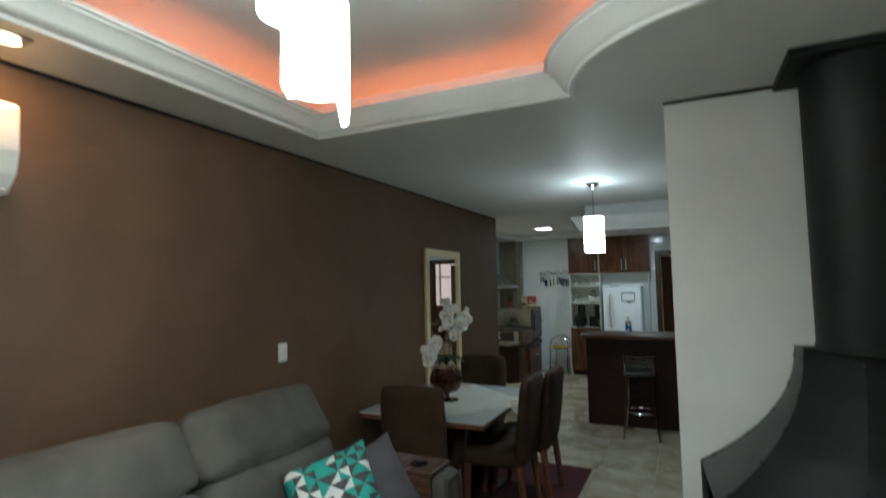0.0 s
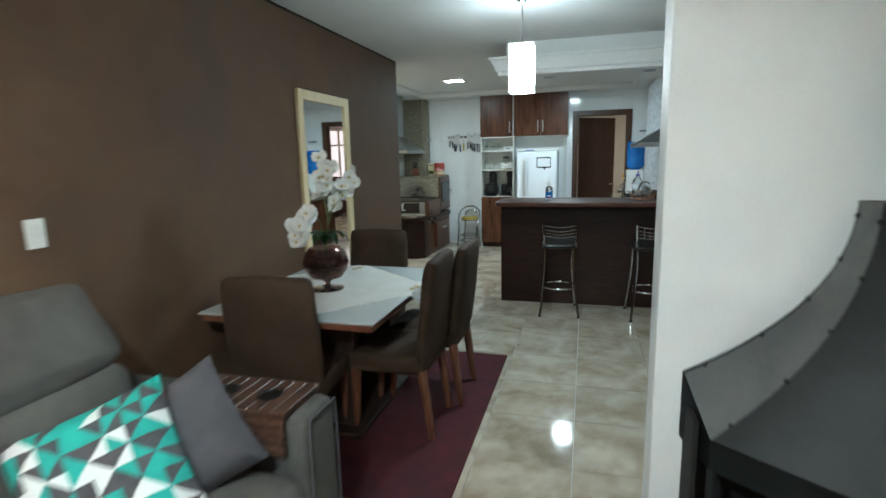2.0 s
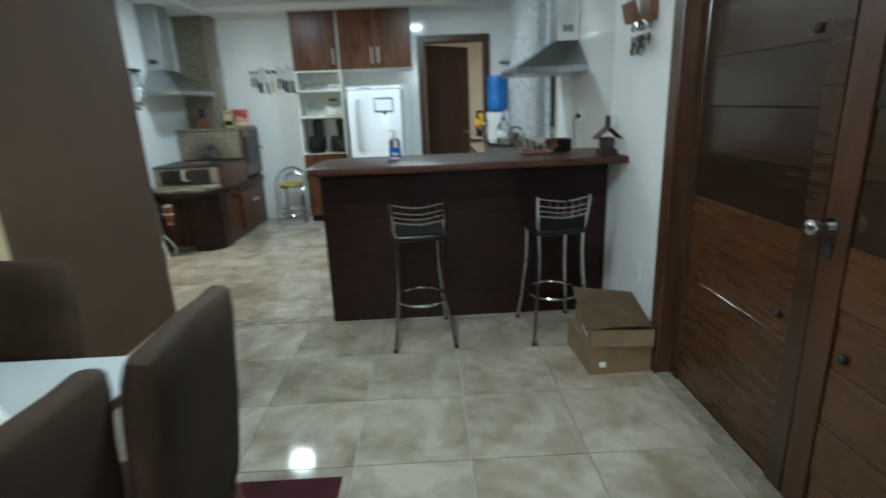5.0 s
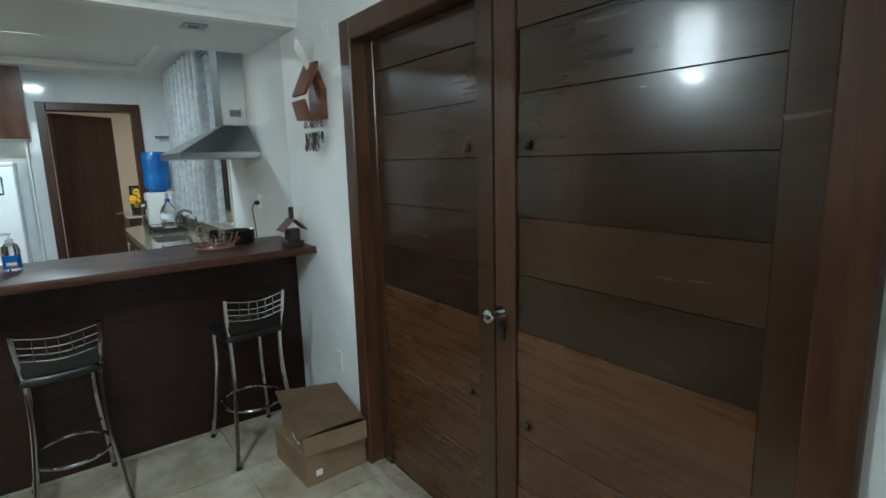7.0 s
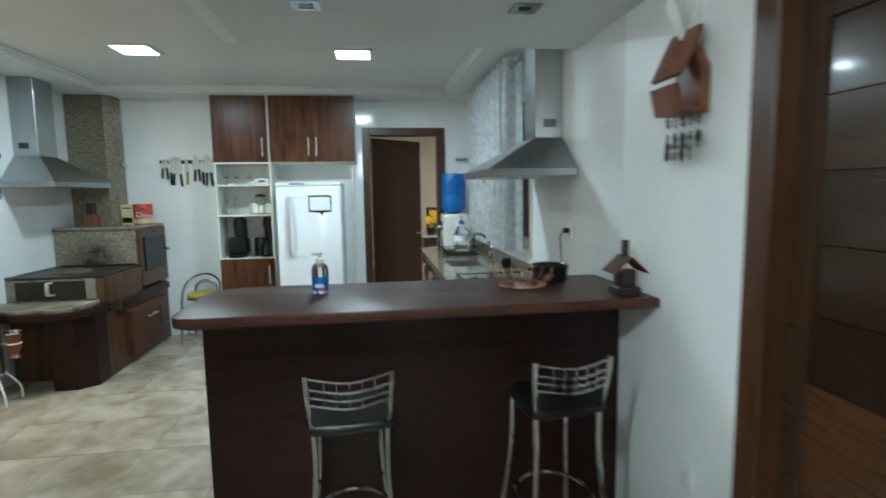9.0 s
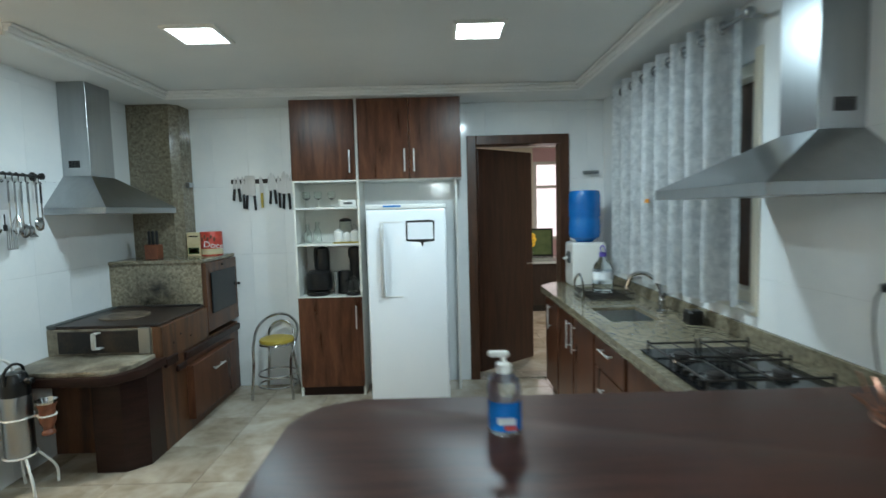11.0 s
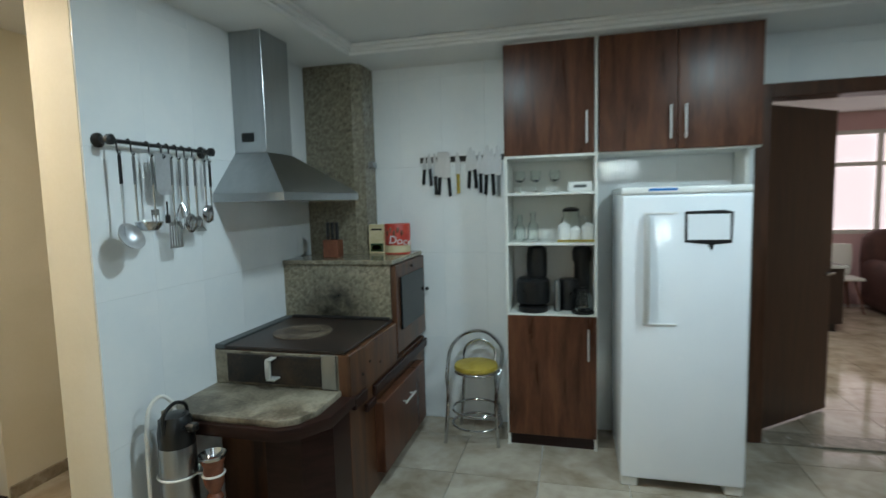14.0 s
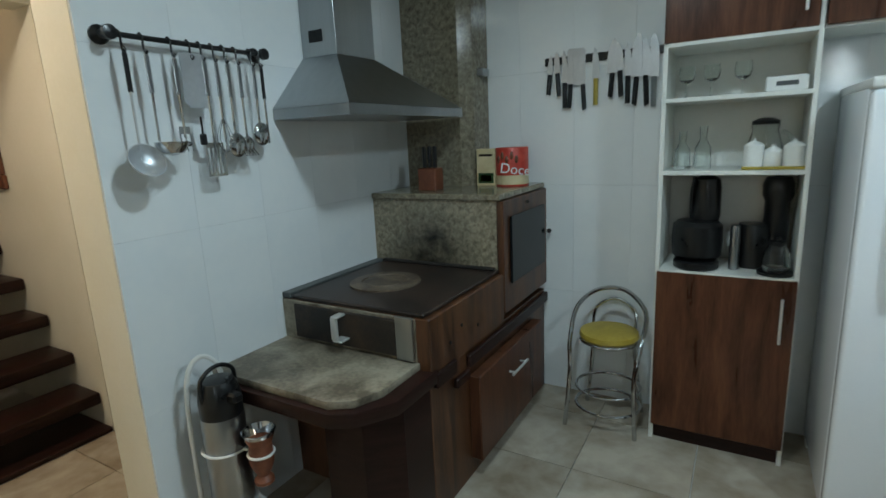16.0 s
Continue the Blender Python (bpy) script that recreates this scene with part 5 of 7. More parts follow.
def utensil(name, y, length, head, label, black=False, w=0.04):
    x, z = RX + 0.021, RZ - 0.045
    t = thing(name, label, "utensil", (x, y, z - length), "utensils on the rail")
    b = B()
    tube(b, [(x, y, z + 0.008), (x, y + 0.007, z), (x, y, z - 0.010), (x, y - 0.007, z)], 0.002, 6, closed=True, k=3)
    hl = 0.12
    if head == "turner":
        rod(b, (x, y, z - 0.20), (x, y, z - 0.27), 0.004, n=6)
        box(b, x - 0.005, y - 0.013, z - length, x + 0.006, y + 0.013, z - 0.26, 0.005, 2)
    else:
        box(b, x - 0.003, y - 0.0085, z - 0.01 - hl, x + 0.004, y + 0.0085, z - 0.01, 0.003)
    part("handle", b, M["black"] if black else M["steel"], t)
    b = B()
    end = z - length
    if head != "turner":
        rod(b, (x, y, z - hl), (x, y, end + w * 1.2), 0.0045, n=6)
    if head == "ladle":
        lathe(b, [(0.006, -0.034), (0.034, -0.026), (0.050, -0.006), (0.054, 0.010), (0.052, 0.010), (0.046, -0.005), (0.032, -0.022), (0.004, -0.031)], (x + 0.035, y + 0.02, end + 0.034), 18)
        box(b, x + 0.02, y + 0.06, end + 0.028, x + 0.05, y + 0.088, end + 0.044, 0.006)
    elif head == "disc":
        lathe(b, [(0.004, -0.020), (0.030, -0.016), (0.050, -0.004), (0.060, 0.012), (0.057, 0.012), (0.047, -0.001), (0.028, -0.012), (0.003, -0.016)], (0, 0, 0), 22)
        bowl = [v for v in b.verts if abs(v.co.z) < 0.03 and v.co.xy.length < 0.07]
        bmesh.ops.transform(b, verts=bowl, matrix=pose(x + 0.022, y, end + 0.055, 0, 62, 0))
    elif head == "fork":
        box(b, x - 0.002, y - 0.022, end + 0.06, x + 0.002, y + 0.022, end + 0.085, 0.001)
        for k in (-0.019, 0, 0.019):
            rod(b, (x, y + k, end + 0.06), (x + 0.006, y + k, end), 0.003, 0.0015, n=6)
    elif head == "turner":
        prism(b, [(y - 0.048, z + 0.012), (y - 0.052, z - 0.15), (y - 0.030, z - 0.172), (y + 0.036, z - 0.172), (y + 0.056, z - 0.15), (y + 0.050, z + 0.012)], -0.001, 0.001)
        bmesh.ops.transform(b, verts=b.verts[:], matrix=Matrix(((0, 0, 1, x), (1, 0, 0, 0), (0, 1, 0, 0), (0, 0, 0, 1))))
    elif head == "slotted":
        flat = B()
        slots = [[(y - 0.031 + k * 0.016, end + 0.006), (y - 0.024 + k * 0.016, end + 0.006), (y - 0.024 + k * 0.016, end + 0.10), (y - 0.031 + k * 0.016, end + 0.10)] for k in range(4)]
        holed(flat, [(y - 0.040, end - 0.004), (y + 0.040, end - 0.004), (y + 0.036, end + 0.118), (y - 0.036, end + 0.118)], slots, -0.001, 0.001)
        bmesh.ops.transform(flat, verts=flat.verts[:], matrix=Matrix(((0, 0, 1, x), (1, 0, 0, 0), (0, 1, 0, 0), (0, 0, 0, 1))))
        plate = bpy.data.meshes.new("plate")
        flat.to_mesh(plate)
        flat.free()
        b.from_mesh(plate)
        bpy.data.meshes.remove(plate)
    elif head == "whisk":
        for k in range(5):
            a = k * 0.628
            d = Vector((math.cos(a), math.sin(a), 0))
            tube(b, [Vector((x, y, end + 0.13)), Vector((x, y, end + 0.05)) + d * 0.03, Vector((x, y, end)), Vector((x, y, end + 0.05)) - d * 0.03, Vector((x, y, end + 0.13))], 0.0012, 5, k=4)
    elif head == "spoon":
        ball(b, (x + 0.006, y, end + 0.045), 0.042, 0.3, 0.95, 1.1, 12)
    elif head == "comb":
        ball(b, (x + 0.004, y, end + 0.045), 0.034, 0.25, 0.85, 1.0, 12)
        for k in range(-2, 3):
            rod(b, (x + 0.004, y + k * 0.012, end + 0.03), (x + 0.022, y + k * 0.014, end + 0.004), 0.004, n=6)
    part("head", b, M["blade"] if head in ("turner", "disc") else M["chrome"], t)


for i, (n, L, h, lab, blk) in enumerate((("skimmer", 0.40, "disc", "round steel skimmer with black handle", True), ("ladle", 0.33, "ladle", "deep steel soup ladle with pouring lip", False),
        ("carving_fork", 0.32, "fork", "three-pronged steel carving fork", False), ("cake_server", 0.30, "turner", "wide flat steel scraper hung blade up", True),
        ("spatula", 0.41, "slotted", "slotted flat steel spatula", False), ("whisk", 0.33, "whisk", "balloon-shaped steel wire whisk", False), ("serving_spoon", 0.35, "spoon", "plain steel serving spoon", False),
        ("pasta_server", 0.35, "comb", "toothed steel pasta server", False), ("serving_spoon", 0.31, "spoon", "small steel serving spoon", False), ("sharpening_steel", 0.35, "rod", "thin sharpening steel with black handle", True))):
    utensil(n, HOOKS[i], L, h, lab, blk)

# knives on a magnetic strip
t = thing("knife_strip", "black magnetic knife strip on tiled kitchen wall", "knife rack", (-1.85, YF - 0.01, 1.90))
b = B()
box(b, -2.11, YF - 0.014, 1.885, -1.50, YF - 0.0005, 1.925, 0.003)
part("strip", b, M["black"], t)
# (x, tip height, heel height, end of handle, blade width, handle)
KN = [(-2.080, 1.94, 1.834, 1.734, 0.030, "black"), (-2.038, 1.955, 1.838, 1.722, 0.034, "black"), (-1.998, 1.956, 1.785, 1.658, 0.030, "black"), (-1.965, 1.93, 1.775, 1.657, 0.026, "black"),
      (-1.936, 1.957, 1.770, 1.644, 0.096, "black"), (-1.832, 1.952, 1.793, 1.663, 0.036, "yellow"), (-1.750, 1.985, 1.812, 1.697, 0.052, "black"), (-1.712, 1.96, 1.82, 1.696, 0.036, "black"),
      (-1.672, 1.955, 1.79, 1.660, 0.036, "black"), (-1.630, 1.995, 1.782, 1.650, 0.050, "black"), (-1.588, 1.97, 1.785, 1.646, 0.044, "black"), (-1.546, 1.985, 1.775, 1.635, 0.044, "steel")]
for i, (x, top, hz, end, w, grip) in enumerate(KN):
    cleaver = w > 0.08
    lab = "broad steel cleaver with black handle" if cleaver else {"yellow": "short steel knife with pale wooden handle", "steel": "long all-steel kitchen knife"}.get(grip, "steel kitchen knife with black handle")
    y = YF - 0.0165 - 0.0035 * (i % 2)
    k = thing("kitchen_knife", lab, "knife", (x, y, end), "knives on the strip")
    b = B()
    if cleaver:
        vs = [(x - w / 2, hz + 0.01), (x + w / 2, hz - 0.005), (x + w / 2, top - 0.012), (x + w / 2 - 0.012, top), (x - w / 2 + 0.008, top + 0.003), (x - w / 2, top - 0.01)]
    else:
        s = 1 if i % 3 else -1
        vs = [(x - s * w / 2, hz), (x + s * w / 2, hz), (x + s * w / 2, top - 0.10), (x + s * w * 0.36, top - 0.05), (x + s * w * 0.05, top - 0.012), (x - s * w * 0.22, top), (x - s * w / 2, top - 0.035)]
    f1 = [b.verts.new((a, y, z)) for a, z in vs]
    f2 = [b.verts.new((a, y + 0.002, z)) for a, z in vs]
    b.faces.new(f1), b.faces.new(f2[::-1])
    for q in range(len(vs)):
        b.faces.new((f1[q], f2[q], f2[(q + 1) % len(vs)], f1[(q + 1) % len(vs)]))
    part("blade", b, M["blade"], k)
    b = B()
    hx = x + (0.035 if cleaver else 0)
    lean = 0.008 * ((i * 5) % 3 - 1)
    tube(b, [(hx, y, hz + 0.004), (hx + lean * 0.4, y, (hz * 2 + end) / 3), (hx + lean, y, end + 0.012), (hx + lean * 1.3, y, end)], 0.0125, 8, k=4)
    part("handle", b, M[grip], k)

# things on the oven top
t = thing("knife_block", "small wooden knife block with black-handled knives", "knife block", (-2.60, 10.66, 1.255))
b = B()
box(b, -2.655, 10.615, 1.255, -2.545, 10.705, 1.375, 0.006)
part("block", b, M["clockwood"], t)
for k in range(3):
    b = B()
    box(b, -2.64 + k * 0.032, 10.645, 1.375, -2.622 + k * 0.032, 10.67, 1.49, 0.005)
    part("knife_handle", b, M["black"], t)


def carton(name, x0, y0, x1, y1, z0, z1, material, label, art):
    t = thing(name, label, "food box", ((x0 + x1) / 2, (y0 + y1) / 2, z0))
    b = B()
    box(b, x0, y0, z0, x1, y1, z1, 0.003)
    part("box", b, material, t)
    for (u0, v0, u1, v1, m) in art:
        b = B()
        box(b, x0 + (x1 - x0) * u0, y0 - 0.0015, z0 + (z1 - z0) * v0, x0 + (x1 - x0) * u1, y0 - 0.0002, z0 + (z1 - z0) * v1)
        part("print", b, m, t)
    return t


carton("food_box", -2.44, 10.90, -2.325, 10.96, 1.255, 1.46, M["beigeprint"], "beige food carton with a printed picture", ((0.1, 0.08, 0.9, 0.35, M["green"]), (0.2, 0.12, 0.8, 0.3, M["yellow"]), (0.15, 0.8, 0.85, 0.86, M["barwood"])))
tin = thing("food_tin", "red and pink tin with white handwritten lettering", "tin", (-2.245, 10.95, 1.255))
b = B()
lathe(b, [(0.088, 0), (0.09, 0.004), (0.09, 0.205), (0.088, 0.208)], (-2.245, 10.95, 1.255), 28)
part("body", b, M["red"], tin)
b = B()
lathe(b, [(0.0905, 0.01), (0.0908, 0.06), (0.0905, 0.06)], (-2.245, 10.95, 1.255), 28, False)
part("lower_band", b, M["beigeprint"], tin)
for k in range(5):
    b = B()
    a = radians(-120 + k * 17)
    ball(b, (-2.245 + 0.088 * math.cos(a), 10.95 + 0.088 * math.sin(a), 1.40 + 0.02 * (k % 2)), 0.022, 0.5, 0.5, 1.0, 8)
    part("print", b, M["clockwood"], tin)


def lettering(name, text, m, size, material, parent, at, depth=0.0008):
    cu = bpy.data.curves.new(name, "FONT")
    cu.body, cu.size, cu.extrude, cu.align_x, cu.align_y = text, size, depth, "CENTER", "CENTER"
    ob = new(name, cu)
    me = bpy.data.meshes.new_from_object(ob)
    bpy.data.objects.remove(ob)
    bpy.data.curves.remove(cu)
    me.materials.append(material)
    ob = new(name, me)
    ob.parent = parent
    ob.matrix_local = Matrix.Translation(-Vector(at)) @ m
    return ob


lettering("lettering", "Doce", pose(-2.195, 10.873, 1.345, 90, 8, 30), 0.075, M["prwhite"], tin, (-2.245, 10.95, 1.255))

# thermos on a white wire stand, with a gourd cup
st = thing("thermos_stand", "white wire stand holding thermos and gourd cup", "stand", (-2.70, 9.33, 0))
b = B()
tube(b, [(-2.80, 9.22, 0.0), (-2.80, 9.24, 0.12), (-2.80, 9.24, 0.55), (-2.80, 9.26, 0.74), (-2.78, 9.31, 0.80), (-2.76, 9.36, 0.74), (-2.76, 9.36, 0.60)], 0.009, 8)
part("upright", b, M["plastic"], st)
for z in (0.235, 0.46):
    b = B()
    tube(b, [(-2.715 + 0.083 * math.cos(a), 9.315 + 0.083 * math.sin(a), z) for a in [i * 0.6283 for i in range(10)]], 0.005, 6, closed=True, k=3)
    part("ring", b, M["plastic"], st)
b = B()
rod(b, (-2.715, 9.315, 0.225), (-2.715, 9.315, 0.232), 0.08, n=20)
part("shelf", b, M["plastic"], st)
for x, y in ((-2.60, 9.24), (-2.62, 9.45), (-2.80, 9.42)):
    b = B()
    tube(b, [(-2.715 + (x + 2.715) * 0.5, 9.315 + (y - 9.315) * 0.5, 0.225), (x, y, 0.10), (x + 0.01, y, 0.0)], 0.008, 8)
    part("leg", b, M["plastic"], st)
b = B()
tube(b, [(-2.56 + 0.045 * math.cos(a), 9.34 + 0.045 * math.sin(a), 0.46) for a in [i * 0.6283 for i in range(10)]], 0.005, 6, closed=True, k=3)
rod(b, (-2.605, 9.335, 0.46), (-2.634, 9.325, 0.46), 0.005, n=6)
part("cup_ring", b, M["plastic"], st)
th = thing("thermos", "steel pump thermos with black top and handle", "thermos", (-2.715, 9.315, 0.232))
b = B()
lathe(b, [(0.07, 0.0), (0.076, 0.01), (0.076, 0.35), (0.073, 0.36)], (-2.715, 9.315, 0.232), 28)
part("body", b, M["steel"], th)
b = B()
lathe(b, [(0.075, 0.36), (0.075, 0.42), (0.066, 0.47), (0.055, 0.49), (0.01, 0.495)], (-2.715, 9.315, 0.232), 28)
box(b, -2.66, 9.295, 0.655, -2.605, 9.335, 0.69, 0.008)
part("pump_top", b, M["black"], th)
b = B()
tube(b, [(-2.715, 9.245, 0.66), (-2.715, 9.25, 0.74), (-2.715, 9.315, 0.772), (-2.715, 9.38, 0.74), (-2.715, 9.385, 0.66)], 0.008, 8)
part("handle", b, M["black"], th)
gd = thing("gourd_cup", "brown gourd cup with silver rim in ring holder", "cup", (-2.56, 9.34, 0.36))
b = B()
lathe(b, [(0.035, 0), (0.035, 0.012), (0.022, 0.03), (0.04, 0.07), (0.044, 0.10), (0.040, 0.15), (0.058, 0.20), (0.055, 0.20), (0.037, 0.155), (0.036, 0.10), (0.01, 0.06)], (-2.56, 9.34, 0.345), 24)
part("bowl", b, M["clockwood"], gd)
b = B()
lathe(b, [(0.044, 0.165), (0.060, 0.203), (0.056, 0.205), (0.042, 0.168)], (-2.56, 9.34, 0.345), 24, False)
part("rim", b, M["chrome"], gd)

# ---- cabinets and fridge ----


def pull(parent, c, L=0.16, axis="z", out=(0, -1, 0)):
    b = B()
    o, c = Vector(out), Vector(c)
    d = Vector((0, 0, 1)) if axis == "z" else (Vector((1, 0, 0)) if axis == "x" else Vector((0, 1, 0)))
    rod(b, c + o * 0.03 - d * L / 2, c + o * 0.03 + d * L / 2, 0.006, n=8)
    for s in (-0.38, 0.38):
        rod(b, c + d * L * s, c + o * 0.03 + d * L * s, 0.005, n=6)
    part("handle", b, M["handle"], parent, "slim satin metal bar handle")


CF, CB = 10.775, YF - 0.001
cab = thing("tall_cabinet", "tall white cabinet with open shelves and walnut doors", "cabinet", (-1.19, 10.95, 0))
for x0 in (-1.465, -0.918):
    b = B()
    box(b, x0, CF + 0.018, 0.0 if x0 > -1 else 0.0, x0 + 0.018, CB, 2.56, 0.001)
    part("side_panel", b, M["white"], cab)
for z in (0.095, 0.862, 1.318, 1.632, 1.862, 2.543):
    b = B()
    box(b, -1.447, CF + 0.004, z, -0.918, CB, z + 0.018, 0.001)
    part("shelf", b, M["white"], cab)
b = B()
box(b, -1.447, CB - 0.012, 0.11, -0.918, CB, 2.54)
part("back_panel", b, M["white"], cab)
b = B()
box(b, -1.447, CF + 0.04, 0.0, -0.918, CF + 0.055, 0.095)
part("kick_plate", b, M["barwood"], cab)
b = B()
box(b, -1.455, CF, 0.085, -0.905, CF + 0.018, 0.872, 0.002)
d1 = part("lower_door", b, M["walnut"], cab, "walnut lower door")
pull(d1, (-0.955, CF, 0.70), 0.20)
b = B()
box(b, -1.462, CF, 1.878, -0.92, CF + 0.018, 2.552, 0.002)
d2 = part("upper_door", b, M["walnut"], cab, "walnut upper door")
pull(d2, (-0.965, CF, 2.03), 0.19)
cab2 = thing("upper_cabinet", "wide walnut-door cabinet hung above the fridge", "cabinet", (-0.46, 10.95, 1.87))
b = B()
box(b, -0.898, CF + 0.018, 1.868, -0.02, CB, 1.886)
box(b, -0.898, CF + 0.018, 2.545, -0.02, CB, 2.56)
box(b, -0.038, CF + 0.018, 1.886, -0.02, CB, 2.545)
part("carcass", b, M["white"], cab2)
for x0, x1, hx in ((-0.895, -0.462, -0.50), (-0.458, -0.022, -0.42)):
    b = B()
    box(b, x0, CF, 1.878, x1, CF + 0.018, 2.552, 0.002)
    d = part("door", b, M["walnut"], cab2)
    pull(d, (hx, CF, 2.03), 0.19)
b = B()
box(b, -0.075, CF + 0.10, 0.0, -0.055, CB, 1.867, 0.001)
single("fridge_side_panel", b, M["white"], "white panel standing beside the fridge", "panel")

fr = thing("fridge", "white single-door fridge standing on four feet", "fridge", (-0.48, 10.75, 0))
FX0, FX1, FYF = -0.795, -0.168, 10.405
b = B()
box(b, FX0, FYF + 0.07, 0.04, FX1, CB - 0.03, 1.63, 0.012, 3)
part("body", b, M["fridge"], fr)
b = B()
box(b, FX0, FYF, 0.055, FX1, FYF + 0.062, 1.615, 0.016, 3)
dd = part("door", b, M["fridge"], fr)
b = B()
box(b, FX0 - 0.002, FYF + 0.005, 1.618, FX1 + 0.002, CB - 0.03, 1.655, 0.010, 3)
top = part("top_cover", b, M["plastic"], fr)
b = B()
box(b, -0.66, FYF + 0.003, 1.635, -0.52, FYF + 0.0055, 1.648)
part("badge", b, M["blue"], top)
for z in (0.925, 1.515):
    b = B()
    box(b, -0.685, FYF - 0.006, z, -0.52, FYF + 0.001, z + 0.007)
    part("recess_edge", b, M["plastic"], dd)
b = B()
tube(b, [(-0.672, FYF - 0.002, 1.50), (-0.672, FYF - 0.035, 1.46), (-0.672, FYF - 0.045, 1.22), (-0.672, FYF - 0.035, 0.98), (-0.672, FYF - 0.002, 0.94)], 0.016, 10)
part("handle", b, M["handle"], dd, "long curved silver handle")
for x in (FX0 + 0.05, FX1 - 0.05):
    for y in (FYF + 0.05, CB - 0.1):
        b = B()
        box(b, x - 0.045, y - 0.03, 0, x + 0.045, y + 0.05, 0.055, 0.008)
        part("foot", b, M["plastic"], fr)
mg = thing("fridge_magnet", "white speech-bubble note board with black border", "magnet", (-0.372, FYF - 0.002, 1.33))
b = B()
prism(b, [(-0.485, -1.525), (-0.485, -1.365), (-0.375, -1.355), (-0.355, -1.318), (-0.345, -1.353), (-0.262, -1.362), (-0.258, -1.520), (-0.30, -1.53)], 0, 0.002)
bmesh.ops.transform(b, verts=b.verts[:], matrix=pose(0, FYF - 0.0005, 0, 90, 0, 0) @ Matrix.Diagonal((1, -1, 1, 1)))
part("border", b, M["black"], mg)
b = B()
box(b, -0.472, FYF - 0.0042, 1.378, -0.272, FYF - 0.0028, 1.510, 0.0004)
part("board", b, M["fridge"], mg)

# shelf contents


def goblet(x, y, z, h=0.15, r=0.035):
    b = B()
    lathe(b, [(r * 0.9, 0), (r * 0.9, 0.003), (0.005, 0.008), (0.004, h * 0.45), (r * 0.8, h * 0.55), (r, h * 0.75), (r * 0.85, h), (r * 0.82, h), (r * 0.95, h * 0.75), (r * 0.7, h * 0.57), (0.002, h * 0.5)], (x, y, z), 18)
    return single("wine_glass", b, M["glass"], "clear stemmed wine glass on white shelf", "glass", "glasses on the shelf")


for x in (-1.38, -1.28, -1.16):
    goblet(x, 10.92, 1.651, 0.14)
b = B()
box(b, -1.075, 10.82, 1.651, -0.93, 10.92, 1.71, 0.004)
wb = single("white_box", b, M["plastic"], "small white box with grey label on shelf", "box")
b = B()
box(b, -1.04, 10.8185, 1.672, -0.965, 10.8195, 1.69)
part("label", b, M["greysteel"], wb)
for x, h, n in ((-1.385, 0.17, "glass_bottle"), (-1.30, 0.19, "glass_bottle")):
    b = B()
    lathe(b, [(0.036, 0), (0.038, 0.01), (0.034, h * 0.5), (0.014, h * 0.7), (0.018, h), (0.015, h), (0.011, h * 0.7), (0.030, h * 0.48), (0.033, 0.012), (0.002, 0.008)], (x, 10.93, 1.337), 18)
    single(n, b, M["glass"], "clear glass carafe on white shelf", "bottle", "carafes on the shelf")
jug = thing("glass_pitcher", "clear glass pitcher with handle on shelf", "pitcher", (-1.06, 10.99, 1.337))
b = B()
lathe(b, [(0.06, 0), (0.065, 0.01), (0.07, 0.09), (0.05, 0.16), (0.056, 0.19), (0.053, 0.19), (0.047, 0.16), (0.066, 0.09), (0.06, 0.014), (0.002, 0.01)], (-1.06, 10.99, 1.337), 22)
part("bowl", b, M["glass"], jug)
b = B()
tube(b, [(-1.00, 10.99, 1.49), (-0.965, 10.99, 1.47), (-0.965, 10.99, 1.42), (-0.99, 10.99, 1.385)], 0.007, 8)
part("handle", b, M["glass"], jug)
b = B()
lathe(b, [(0.052, 0.185), (0.054, 0.20), (0.03, 0.212), (0.01, 0.215)], (-1.06, 10.99, 1.337), 20)
part("lid", b, M["black"], jug)
for i, (x, r, h) in enumerate(((-1.10, 0.038, 0.10), (-1.03, 0.034, 0.075), (-0.955, 0.038, 0.095))):
    t = thing("ceramic_canister", "white ceramic canister on yellow doily", "canister", (x, 10.86, 1.337), "canisters on the shelf")
    b = B()
    lathe(b, [(r, 0.012), (r * 1.02, 0.03), (r, h), (r * 0.6, h + 0.012), (0.008, h + 0.018), (0.008, h + 0.028)], (x, 10.86, 1.337), 20)
    part("body", b, M["plastic"], t)
    b = B()
    box(b, x - 0.042, 10.81, 1.337, x + 0.042, 10.91, 1.349, 0.004)
    part("doily", b, M["yellow"], t)
cm = thing("coffee_machine", "black capsule coffee machine on white shelf", "coffee machine", (-1.30, 10.93, 0.881))
b = B()
lathe(b, [(0.095, 0.035), (0.108, 0.05), (0.112, 0.12), (0.108, 0.19), (0.09, 0.21), (0.02, 0.215)], (-1.305, 10.955, 0.881), 28)
part("body", b, M["black"], cm)
b = B()
lathe(b, [(0.055, 0), (0.062, 0.03), (0.062, 0.16), (0.055, 0.20), (0.035, 0.215), (0.01, 0.22)], (-1.275, 10.975, 1.085), 24)
tube(b, [(-1.335, 10.96, 1.10), (-1.335, 10.93, 1.22), (-1.325, 10.93, 1.30)], 0.008, 8)
part("head", b, M["black"], cm)
b = B()
lathe(b, [(0.092, 0), (0.098, 0.006), (0.098, 0.03), (0.085, 0.036), (0.075, 0.030)], (-1.30, 10.885, 0.881), 28)
part("drip_tray", b, M["black"], cm)
kt = thing("coffee_maker", "black drip coffee maker with glass jug", "coffee maker", (-1.02, 10.95, 0.881))
b = B()
lathe(b, [(0.07, 0), (0.075, 0.01), (0.07, 0.16), (0.06, 0.20), (0.02, 0.205)], (-1.075, 10.985, 0.881), 24)
